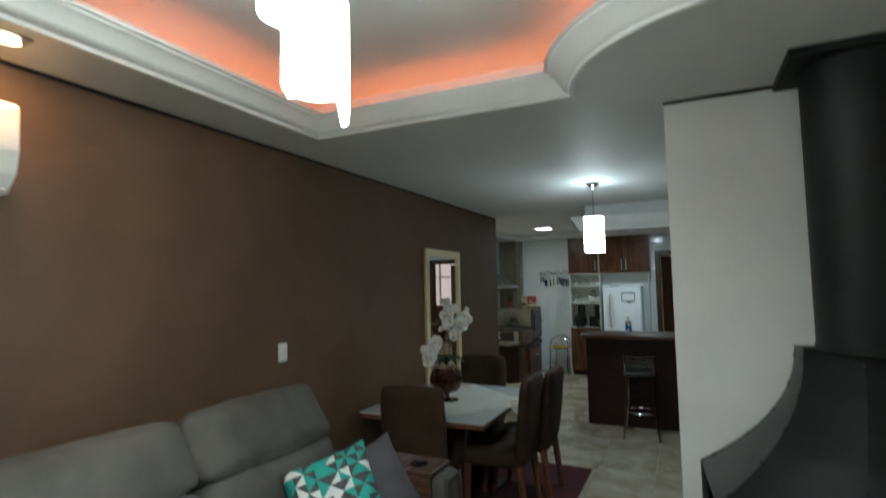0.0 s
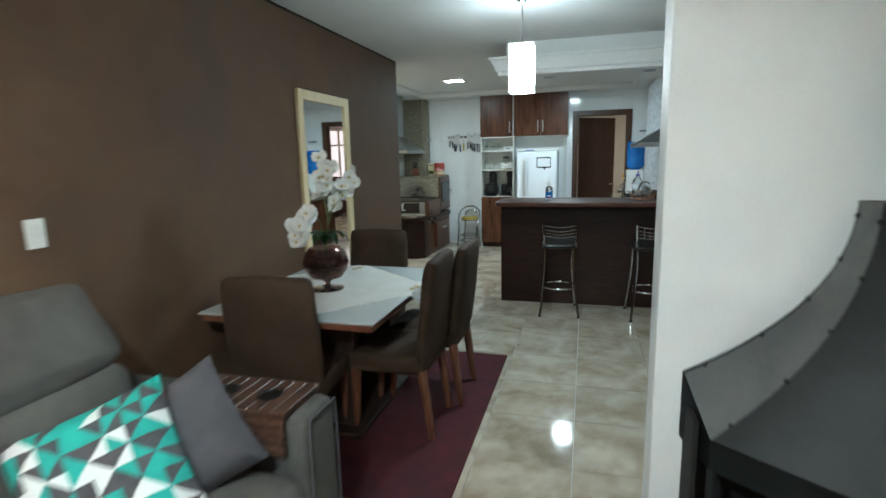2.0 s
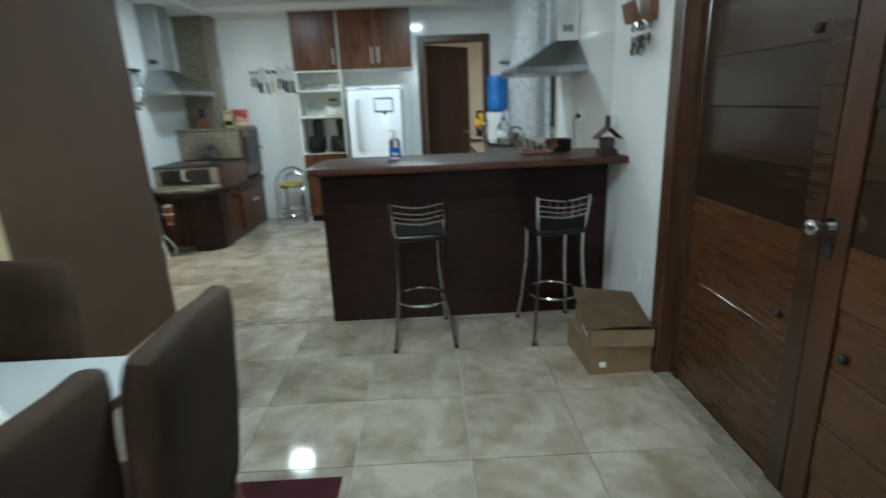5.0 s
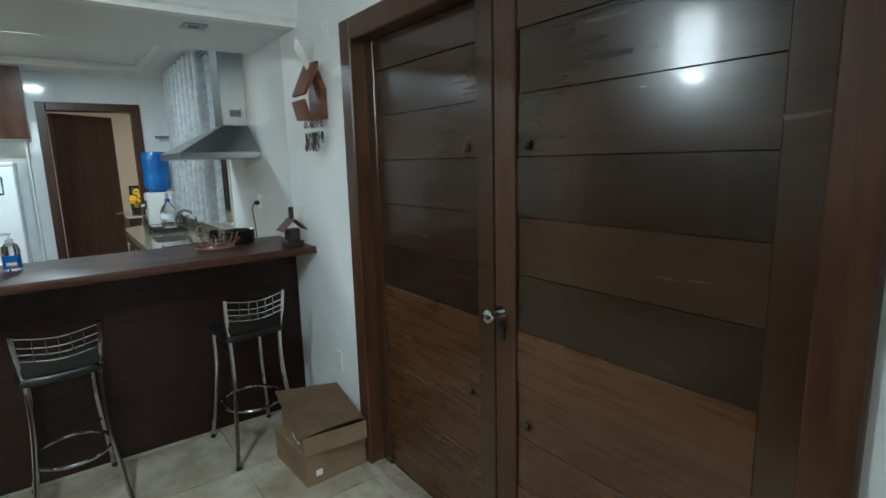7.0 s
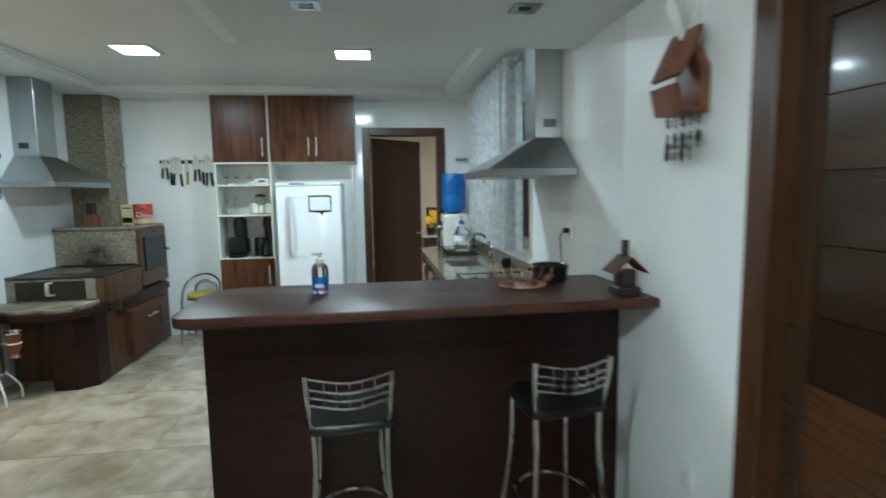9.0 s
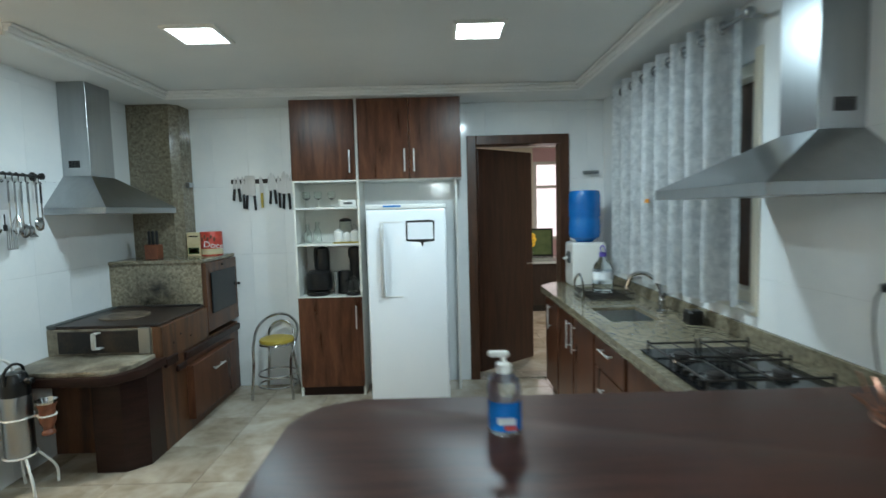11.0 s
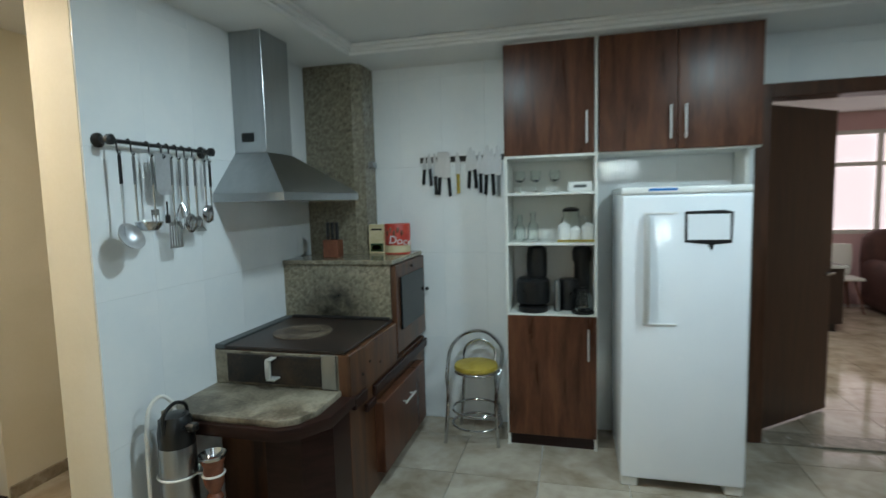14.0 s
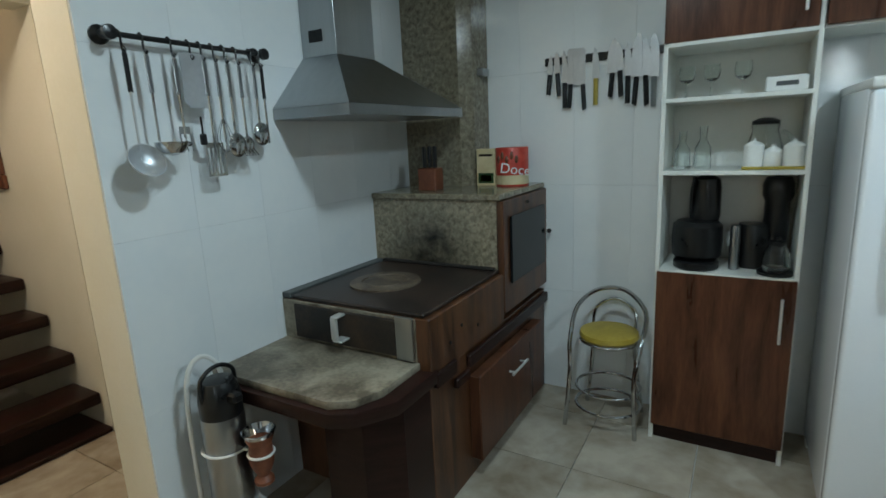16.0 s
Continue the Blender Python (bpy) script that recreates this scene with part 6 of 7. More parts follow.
lathe(b, [(0.048, 0), (0.052, 0.02), (0.05, 0.30), (0.062, 0.33), (0.062, 0.38), (0.05, 0.41), (0.01, 0.415)], (-0.99, 11.01, 0.881), 24)
part("body", b, M["black"], kt)
b = B()
lathe(b, [(0.07, 0), (0.07, 0.012), (0.03, 0.014)], (-0.985, 10.86, 0.881), 24)
part("hot_plate", b, M["black"], kt)
b = B()
lathe(b, [(0.045, 0), (0.055, 0.02), (0.05, 0.08), (0.03, 0.115), (0.027, 0.115), (0.046, 0.078), (0.05, 0.022), (0.002, 0.005)], (-0.985, 10.86, 0.896), 20)
jugk = part("jug", b, M["glass"], kt)
b = B()
lathe(b, [(0.03, 0.115), (0.03, 0.13), (0.012, 0.135), (0.012, 0.15)], (-0.985, 10.86, 0.896), 16)
part("lid", b, M["black"], jugk)
b = B()
lathe(b, [(0.022, 0), (0.022, 0.16), (0.018, 0.20), (0.006, 0.205)], (-1.145, 10.90, 0.881), 16)
single("steel_flask", b, M["steel"], "slim steel flask on white shelf", "flask")

# low round stool in the corner
t = thing("round_stool", "chrome stool with round mustard seat and looped back", "stool", (-1.70, 10.88, 0))
sx, sy = -1.685, 10.865
b = B()
lathe(b, [(0.14, 0.0), (0.15, 0.012), (0.145, 0.034), (0.11, 0.045), (0.01, 0.048)], (sx, sy, 0.475), 28)
part("seat", b, M["yellow"], t, "mustard vinyl seat")
b = B()
tube(b, [(sx - 0.19, sy - 0.14, 0.0), (sx - 0.17, sy - 0.12, 0.3), (sx - 0.19, sy - 0.05, 0.46), (sx - 0.185, sy + 0.08, 0.60), (sx - 0.09, sy + 0.16, 0.68), (sx + 0.05, sy + 0.165, 0.685),
         (sx + 0.165, sy + 0.08, 0.60), (sx + 0.165, sy - 0.05, 0.46), (sx + 0.15, sy - 0.12, 0.3), (sx + 0.165, sy - 0.14, 0.0)], 0.012, 10)
part("frame_loop", b, M["chrome"], t)
b = B()
tube(b, [(sx - 0.11, sy + 0.12, 0.47), (sx - 0.10, sy + 0.15, 0.58), (sx, sy + 0.165, 0.635), (sx + 0.10, sy + 0.15, 0.58), (sx + 0.11, sy + 0.12, 0.47)], 0.009, 8)
part("inner_loop", b, M["chrome"], t)
for s in (-1, 1):
    b = B()
    tube(b, [(sx + s * 0.10, sy + 0.10, 0.475), (sx + s * 0.12, sy + 0.13, 0.25), (sx + s * 0.15, sy + 0.16, 0.0)], 0.011, 8)
    part("leg", b, M["chrome"], t)
for z, r in ((0.465, 0.145), (0.20, 0.165), (0.10, 0.165)):
    b = B()
    tube(b, [(sx + r * math.cos(a), sy + r * math.sin(a) * 0.95, z) for a in [i * 0.6283 for i in range(10)]], 0.008, 8, closed=True, k=3)
    part("ring", b, M["chrome"], t)

# ---- counter along the window ----
CX0, CXW, CY0, CY1 = 0.655, XR - 0.001, 7.725, 10.82
ctp = thing("counter_top", "brown granite counter top with backsplash", "worktop", (0.98, 9.2, 0.88))
SKX0, SKX1, SKY0, SKY1 = 0.78, 1.08, 9.36, 9.78
b = B()
holed(b, [(CX0, CY0), (CXW, CY0), (CXW, 11.02), (0.80, 11.02), (CX0, 10.84)], [[(SKX0, SKY0), (SKX1, SKY0), (SKX1, SKY1), (SKX0, SKY1)]], 0.885, 0.92)
part("slab", b, M["granite"], ctp)
b = B()
box(b, CXW - 0.022, CY0, 0.92, CXW, 11.02, 1.0, 0.003)
part("backsplash", b, M["granite"], ctp)
b = B()
box(b, CX0, CY0, 0.862, CX0 + 0.025, 10.84, 0.885, 0.003)
part("front_lip", b, M["granite"], ctp)
sk = thing("sink", "steel undermount kitchen sink set in granite", "sink", (0.93, 9.57, 0.74))
b = B()
v0 = [(SKX0, SKY0), (SKX1, SKY0), (SKX1, SKY1), (SKX0, SKY1)]
lo = [b.verts.new((x + (0.03 if x < 0.9 else -0.03), y + (0.03 if y < 9.5 else -0.03), 0.75)) for x, y in v0]
hi = [b.verts.new((x, y, 0.90)) for x, y in v0]
b.faces.new(lo)
for i in range(4):
    b.faces.new((lo[i], lo[(i + 1) % 4], hi[(i + 1) % 4], hi[i]))
bmesh.ops.solidify(b, geom=b.faces[:], thickness=0.002)
part("basin", b, M["steel"], sk)
fc = thing("kitchen_faucet", "chrome arched kitchen faucet", "faucet", (1.16, 9.55, 0.92))
b = B()
lathe(b, [(0.03, 0), (0.03, 0.02), (0.02, 0.03), (0.02, 0.09), (0.012, 0.10)], (1.16, 9.55, 0.92), 16)
tube(b, [(1.16, 9.55, 1.0), (1.15, 9.58, 1.10), (1.10, 9.64, 1.16), (1.03, 9.68, 1.15), (1.0, 9.69, 1.09), (0.995, 9.69, 1.05)], 0.013, 10)
part("spout", b, M["chrome"], fc)
b = B()
tube(b, [(1.16, 9.55, 1.01), (1.16, 9.50, 1.05), (1.15, 9.45, 1.06)], 0.009, 8)
part("lever", b, M["chrome"], fc)
fc2 = thing("filter_faucet", "thin chrome arched filter tap", "faucet", (0.80, 10.08, 0.92))
b = B()
tube(b, [(0.80, 10.04, 0.92), (0.80, 10.04, 1.06), (0.79, 10.09, 1.11), (0.77, 10.14, 1.06), (0.77, 10.15, 0.99)], 0.009, 8)
part("spout", b, M["chrome"], fc2)
dk = thing("dish_rack", "low wire dish rack on granite counter", "dish rack", (1.0, 10.2, 0.92))
for z in (0.935, 0.975):
    b = B()
    tube(b, [(0.84, 10.0, z), (1.16, 10.0, z), (1.16, 10.40, z), (0.84, 10.40, z)], 0.004, 6, closed=True, k=3)
    part("frame", b, M["iron"], dk)
for i in range(14):
    b = B()
    y = 10.02 + i * 0.028
    rod(b, (0.85, y, 0.935), (1.15, y, 0.935), 0.0025, n=5)
    rod(b, (0.85, y, 0.935), (0.85, y, 0.975), 0.0025, n=5)
    part("wire", b, M["iron"], dk)
for x in (0.86, 1.14):
    for y in (10.02, 10.38):
        b = B()
        rod(b, (x, y, 0.92), (x, y, 0.936), 0.005, n=6)
        part("foot", b, M["iron"], dk)

wd = thing("water_cooler", "white water dispenser with blue jug on counter", "water cooler", (1.02, 10.80, 0.92))
wx, wy = 1.03, 10.80
b = B()
prism(b, [(wx - 0.135, wy - 0.13), (wx - 0.06, wy - 0.16), (wx + 0.10, wy - 0.16), (wx + 0.15, wy - 0.12), (wx + 0.15, wy + 0.14), (wx - 0.10, wy + 0.15), (wx - 0.135, wy + 0.12)], 0.921, 1.30, 0.025, 3)
part("body", b, M["plastic"], wd)
b = B()
lathe(b, [(0.06, 1.28), (0.08, 1.315), (0.125, 1.34), (0.132, 1.37), (0.132, 1.48), (0.126, 1.50), (0.132, 1.52), (0.132, 1.70), (0.12, 1.735), (0.05, 1.74)], (wx, wy - 0.005, 0), 30)
jg = part("jug", b, M["blue"], wd, "blue plastic water jug")
b = B()
lathe(b, [(0.1328, 1.56), (0.1332, 1.60), (0.1328, 1.64)], (wx, wy - 0.005, 0), 30, False)
part("rib", b, M["blue"], jg)
b = B()
box(b, wx - 0.15, wy - 0.06, 1.12, wx - 0.134, wy + 0.02, 1.22, 0.004)
part("tap_panel", b, M["greysteel"], wd)
b = B()
rod(b, (wx - 0.15, wy - 0.02, 1.17), (wx - 0.185, wy - 0.02, 1.155), 0.012, n=8)
part("tap", b, M["plastic"], wd)
pb = thing("water_bottle", "clear plastic water bottle with purple cap", "bottle", (1.03, 10.30, 0.94))
b = B()
lathe(b, [(0.07, 0), (0.078, 0.01), (0.078, 0.06), (0.074, 0.07), (0.078, 0.08), (0.078, 0.17), (0.06, 0.22), (0.028, 0.26), (0.024, 0.28)], (1.03, 10.30, 0.94), 26)
part("body", b, M["gel"], pb)
mp_ = mat("purple_cap", (0.10, 0.07, 0.35), (0.13, 0.09, 0.42), 8, 0.4, 0)
b = B()
lathe(b, [(0.028, 0.275), (0.028, 0.305), (0.02, 0.308)], (1.03, 10.30, 0.94), 18)
tube(b, [(1.03, 10.27, 1.235), (1.03, 10.24, 1.27), (1.03, 10.30, 1.30), (1.03, 10.36, 1.27), (1.03, 10.33, 1.235)], 0.005, 6)
part("cap", b, mp_, pb)
b = B()
lathe(b, [(0.0785, 0.10), (0.0788, 0.13), (0.0785, 0.16)], (1.03, 10.30, 0.94), 26, False)
part("label", b, M["fridge"], pb)
b = B()
box(b, 1.17, 9.20, 0.92, 1.25, 9.30, 1.0, 0.01)
single("soap_box", b, M["black"], "black soap holder beside the faucet", "soap holder")

hb = thing("gas_cooktop", "black glass gas cooktop with four burners", "cooktop", (0.95, 8.45, 0.92))
b = B()
box(b, 0.70, 8.12, 0.921, 1.20, 8.72, 0.932, 0.004)
part("glass_plate", b, M["ovenglass"], hb)
for x, y in ((0.82, 8.28), (0.82, 8.56), (1.07, 8.28), (1.07, 8.56)):
    b = B()
    lathe(b, [(0.055, 0.932), (0.055, 0.942), (0.04, 0.944)], (x, y, 0), 20)
    bn = part("burner_ring", b, M["chrome"], hb)
    b = B()
    lathe(b, [(0.036, 0.944), (0.036, 0.955), (0.03, 0.958)], (x, y, 0), 20)
    part("burner_cap", b, M["iron"], bn)
for y in (8.14, 8.43):
    b = B()
    for x0 in (0.72, 0.96):
        for yy in (y + 0.02, y + 0.25):
            rod(b, (x0, yy, 0.968), (x0 + 0.22, yy, 0.968), 0.005, n=6)
            rod(b, (x0, yy, 0.932), (x0, yy, 0.985), 0.005, n=6)
            rod(b, (x0 + 0.22, yy, 0.932), (x0 + 0.22, yy, 0.985), 0.005, n=6)
        rod(b, (x0, y + 0.02, 0.968), (x0, y + 0.25, 0.968), 0.005, n=6)
        rod(b, (x0 + 0.11, y + 0.02, 0.968), (x0 + 0.11, y + 0.25, 0.968), 0.004, n=6)
    part("grate", b, M["iron"], hb)
for k in range(4):
    b = B()
    lathe(b, [(0.018, 0.932), (0.018, 0.952), (0.014, 0.955)], (0.735, 8.22 + k * 0.06, 0), 14)
    part("knob", b, M["black"], hb)

FXD = 0.69
units = [(10.36, 10.80, "door"), (9.90, 10.34, "door2"), (9.42, 9.88, "door3"), (8.90, 9.40, "drawers"), (8.14, 8.86, "oven"), (7.73, 8.12, "door")]
for y0, y1, kind_ in units:
    lab = {"drawers": "walnut base cabinet with drawers and bar handles", "oven": "walnut base cabinet under the gas cooktop"}.get(kind_, "walnut base cabinet with bar handle under counter")
    t = thing("base_cabinet", lab, "cabinet", (0.98, (y0 + y1) / 2, 0), "cabinets under the counter")
    b = B()
    box(b, FXD + 0.02, y0, 0.10, CXW - 0.01, y1, 0.70 if 9.3 < y0 < 9.8 or 9.3 < y1 < 9.95 else 0.86)
    box(b, FXD + 0.06, y0, 0.0, CXW - 0.01, y1, 0.10)
    part("carcass", b, M["walnut"], t)
    if kind_ == "drawers":
        for z0, z1 in ((0.66, 0.855), (0.40, 0.65), (0.11, 0.39)):
            b = B()
            box(b, FXD, y0 + 0.003, z0, FXD + 0.018, y1 - 0.003, z1, 0.002)
            d = part("drawer", b, M["walnut"], t)
            pull(d, (FXD, (y0 + y1) / 2, (z0 + z1) / 2 + 0.03), 0.18, "y", (-1, 0, 0))
    else:
        b = B()
        box(b, FXD, y0 + 0.003, 0.11, FXD + 0.018, y1 - 0.003, 0.855, 0.002)
        d = part("door", b, M["walnut"], t)
        hy = y1 - 0.06 if kind_ == "door3" else (y0 + 0.06 if kind_ == "door2" else (y0 + y1) / 2)
        pull(d, (FXD, hy, 0.70), 0.20, "z", (-1, 0, 0))

# curtain
cu = thing("curtain", "grey patterned lace curtain hung by metal rings", "curtain", (1.19, 9.6, 1.07))
b = B()
N, NZ = 150, 10
rows = []
for k in range(NZ + 1):
    row = []
    for i in range(N + 1):
        s = i / N
        y = 8.85 + s * 1.575
        z = 1.09 + (2.515 - 1.09) * k / NZ + 0.018 * math.sin(s * 31) * (1 - k / NZ)
        fold = math.sin(s * 2 * math.pi * 8)
        x = 1.19 + (0.060 + 0.010 * (1 - k / NZ)) * math.copysign(abs(fold) ** 0.75, fold) + 0.014 * (1 - k / NZ) * noise.noise(Vector((s * 9, k * 0.35, 1)))
        row.append(b.verts.new((x, y, z)))
    rows.append(row)
for A, C in zip(rows, rows[1:]):
    for i in range(N):
        b.faces.new((A[i], A[i + 1], C[i + 1], C[i]))
bmesh.ops.solidify(b, geom=b.faces[:], thickness=0.003)
part("fabric", b, M["curtain"], cu)
for k in range(1, 16):
    b = B()
    y, x = 8.85 + k / 16 * 1.575, 1.19
    lean = 0.55 * (1 if k % 2 else -1)
    tube(b, [(x + 0.028 * math.cos(a), y + lean * 0.028 * math.cos(a), 2.455 + 0.028 * math.sin(a)) for a in [i * 0.785 for i in range(8)]], 0.007, 6, closed=True, k=2)
    part("ring", b, M["chrome"], cu)
b = B()
box(b, 1.135, 9.72, 1.615, 1.150, 9.79, 1.64, 0.003)
part("clip", b, M["orange"], cu, "small orange clip")
t = thing("curtain_rod", "metal curtain rod with brackets above kitchen window", "curtain rod", (1.19, 9.6, 2.44))
b = B()
rod(b, (1.19, 8.74, 2.455), (1.19, 10.50, 2.455), 0.011)
for y in (8.735, 10.505):
    ball(b, (1.19, y, 2.455), 0.024)
part("rod", b, M["steel"], t)
for y in (8.79, 10.47):
    b = B()
    rod(b, (1.19, y, 2.455), (XR, y, 2.455), 0.008, n=8)
    part("bracket", b, M["steel"], t)
t = thing("wall_tap", "small steel valve on tiled wall above water cooler", "valve", (1.17, YF - 0.02, 1.90))
b = B()
rod(b, (1.20, YF, 1.91), (1.20, YF - 0.05, 1.91), 0.014)
rod(b, (1.10, YF - 0.05, 1.91), (1.24, YF - 0.05, 1.91), 0.016)
part("body", b, M["steel"], t)

# ---- on the bar and the wall beside it ----
sn = thing("sanitizer_bottle", "clear pump bottle of gel with blue label on bar", "bottle", (-0.09, 7.50, 1.10))
nx, ny = -0.09, 7.50
b = B()
lathe(b, [(0.034, 0), (0.038, 0.006), (0.038, 0.10), (0.034, 0.12), (0.016, 0.135), (0.014, 0.14)], (nx, ny, 1.101), 24)
part("body", b, M["gel"], sn)
b = B()
arc = [radians(200 + 10 * i) for i in range(15)]
lo = [b.verts.new((nx + 0.0388 * math.cos(a), ny + 0.0388 * math.sin(a), 1.113)) for a in arc]
hi = [b.verts.new((nx + 0.0388 * math.cos(a), ny + 0.0388 * math.sin(a), 1.178)) for a in arc]
for i in range(14):
    b.faces.new((lo[i], lo[i + 1], hi[i + 1], hi[i]))
lb = part("label", b, M["blue"], sn, "blue label")
b = B()
lathe(b, [(0.017, 0.135), (0.017, 0.155), (0.006, 0.158), (0.006, 0.175)], (nx, ny, 1.101), 16)
box(b, nx - 0.035, ny - 0.009, 1.272, nx + 0.012, ny + 0.009, 1.285, 0.004)
part("pump", b, M["plastic"], sn)
b = B()
box(b, nx - 0.02, ny - 0.0405, 1.13, nx + 0.02, ny - 0.0385, 1.145)
part("print", b, M["prwhite"], lb)
b = B()
box(b, nx - 0.005, ny - 0.0415, 1.118, nx + 0.022, ny - 0.0387, 1.128)
part("print", b, M["red"], lb)

bw = thing("wire_bowl", "open copper wire fruit bowl on bar top", "bowl", (0.82, 7.42, 1.10))
for k in range(16):
    a = k * 0.3927
    b = B()
    tube(b, [(0.82 + r * math.cos(a + r), 7.42 + r * math.sin(a + r), 1.106 + z) for r, z in ((0.02, 0), (0.07, 0.004), (0.11, 0.03), (0.14, 0.055 + 0.02 * (k % 3)))], 0.0028, 6, k=4)
    part("wire", b, M["copper"], bw)
for r, z in ((0.02, 1.106), (0.105, 1.118)):
    b = B()
    tube(b, [(0.82 + r * math.cos(a), 7.42 + r * math.sin(a), z) for a in [i * 0.6283 for i in range(10)]], 0.004, 6, closed=True, k=3)
    part("ring", b, M["copper"], bw)
pot = thing("black_pot", "small black cooking pot on the bar top", "pot", (1.01, 7.60, 1.10))
b = B()
lathe(b, [(0.078, 0), (0.086, 0.006), (0.09, 0.07), (0.094, 0.075), (0.09, 0.078), (0.084, 0.072), (0.08, 0.012), (0.01, 0.008)], (1.01, 7.60, 1.101), 28)
part("body", b, M["black"], pot)
b = B()
tube(b, [(0.925, 7.585, 1.155), (0.90, 7.585, 1.158), (0.90, 7.615, 1.158), (0.925, 7.615, 1.155)], 0.005, 6, k=3)
part("handle", b, M["black"], pot)
hs = thing("carved_house", "small carved dark wooden house on bar top", "ornament", (1.20, 7.20, 1.10))
b = B()
box(b, 1.15, 7.145, 1.10, 1.25, 7.245, 1.135, 0.004)
box(b, 1.165, 7.16, 1.135, 1.235, 7.23, 1.205, 0.003)
part("body", b, M["darkwood"], hs)
b = B()
for s in (-1, 1):
    vs = [(1.20, 7.13, 1.265), (1.20, 7.26, 1.265), (1.20 + s * 0.075, 7.26, 1.195), (1.20 + s * 0.075, 7.13, 1.195)]
    b.faces.new([b.verts.new(v) for v in vs])
bmesh.ops.solidify(b, geom=b.faces[:], thickness=0.008)
part("roof", b, M["clockwood"], hs)
b = B()
box(b, 1.19, 7.19, 1.24, 1.215, 7.215, 1.33, 0.003)
part("chimney", b, M["darkwood"], hs)
ck = thing("key_holder", "red-brown carved wooden house key holder with keys", "key holder", (1.28, 6.9, 1.65))
wallward = Matrix(((0, 0, -1, XR - 0.001), (1, 0, 0, 0), (0, 1, 0, 0), (0, 0, 0, 1)))
b = B()
prism(b, [(6.82, 1.80), (6.975, 1.80), (6.975, 1.945), (6.90, 2.055), (6.82, 1.955)], 0, 0.035, 0.003)
bmesh.ops.transform(b, verts=b.verts[:], matrix=wallward)
part("house", b, M["clockwood"], ck)
outward = Matrix(((-1, 0, 0, XR - 0.001), (0, 0, 1, 0), (0, 1, 0, 0), (0, 0, 0, 1)))
b = B()
prism(b, [(0.036, 2.085), (0.050, 2.085), (0.125, 1.925), (0.112, 1.918), (0.036, 2.06)], 6.815, 6.985, 0.002)
bmesh.ops.transform(b, verts=b.verts[:], matrix=outward)
part("roof", b, M["clockwood"], ck)
b = B()
prism(b, [(0.036, 1.80), (0.105, 1.80), (0.128, 1.895), (0.118, 1.897), (0.096, 1.812), (0.036, 1.812)], 6.815, 6.985, 0.002)
bmesh.ops.transform(b, verts=b.verts[:], matrix=outward)
part("tray", b, M["clockwood"], ck)
for d, lean in ((0.055, 0.05), (0.03, -0.03)):
    b = B()
    prism(b, [(d - 0.012, 2.05), (d + 0.014, 2.05), (d + lean + 0.026, 2.15), (d + lean + 0.012, 2.205), (d + lean - 0.016, 2.16)], 6.89, 6.896, 0.001)
    bmesh.ops.transform(b, verts=b.verts[:], matrix=outward)
    part("feather", b, M["white"], ck, "pale upright feather")
rnd = random.Random(8)
for k in range(11):
    b = B()
    y = 6.82 + k * 0.015
    x = XR - 0.04 - 0.02 * (k % 3)
    L = rnd.uniform(0.07, 0.13)
    tube(b, [(x, y, 1.79), (x, y + 0.012, 1.775), (x, y, 1.76), (x, y - 0.012, 1.775)], 0.002, 5, closed=True, k=3)
    box(b, x - 0.0015, y - 0.006, 1.765 - L, x + 0.0015, y + 0.006, 1.765 - 0.03, 0.001)
    ball(b, (x, y, 1.72 - 0.03 * (k % 3)), 0.019, 0.3, 1, 1.2, 8)
    rod(b, (x, y, 1.785), (x, y, 1.805), 0.002, n=5)
    part("key", b, M["chrome"] if k % 2 else M["iron"], ck)
pl = thing("charger", "black plug and cord in wall socket above counter", "plug", (XR - 0.02, 8.05, 1.30))
b = B()
box(b, XR - 0.012, 8.02, 1.26, XR - 0.0005, 8.10, 1.36, 0.004)
part("plate", b, M["plastic"], pl)
b = B()
box(b, XR - 0.045, 8.045, 1.29, XR - 0.012, 8.08, 1.32, 0.006)
tube(b, [(XR - 0.045, 8.06, 1.305), (XR - 0.06, 8.07, 1.26), (XR - 0.045, 8.09, 1.15), (XR - 0.05, 8.06, 1.02)], 0.004, 6)
part("cord", b, M["black"], pl)
wall_plate("wall_socket", (XR, 7.30, 1.27), "white double socket above the bar top", "-x", 0.11, 0.12, 0)

# cardboard boxes by the door
cb = thing("cardboard_box", "closed brown cardboard box lying on tiled floor", "box", (1.09, 6.73, 0), "boxes by the door", rz=0)
b = B()
box(b, -0.175, -0.19, 0.0, 0.165, 0.19, 0.165, 0.004)
bmesh.ops.transform(b, verts=b.verts[:], matrix=pose(1.10, 6.73, 0, 0, 0, 3))
part("carton", b, M["cardboard"], cb)
b = B()
box(b, 0.986, 6.5325, 0.045, 1.02, 6.536, 0.075)
part("sticker", b, M["fridge"], cb)
ub = thing("cardboard_box", "shallow cardboard box with bent open lid", "box", (1.11, 6.72, 0.165), "boxes by the door")
cm_ = pose(1.115, 6.72, 0.166, 0, 0, -5)
b = B()
for x0, y0, x1, y1 in ((-0.165, -0.20, 0.165, -0.195), (-0.165, 0.195, 0.165, 0.20), (-0.165, -0.195, -0.16, 0.195), (0.16, -0.195, 0.165, 0.195)):
    box(b, x0, y0, 0, x1, y1, 0.095)
box(b, -0.16, -0.195, 0, 0.16, 0.195, 0.005)
bmesh.ops.transform(b, verts=b.verts[:], matrix=cm_)
part("tray", b, M["cardboard"], ub)
b = B()
grid = {}
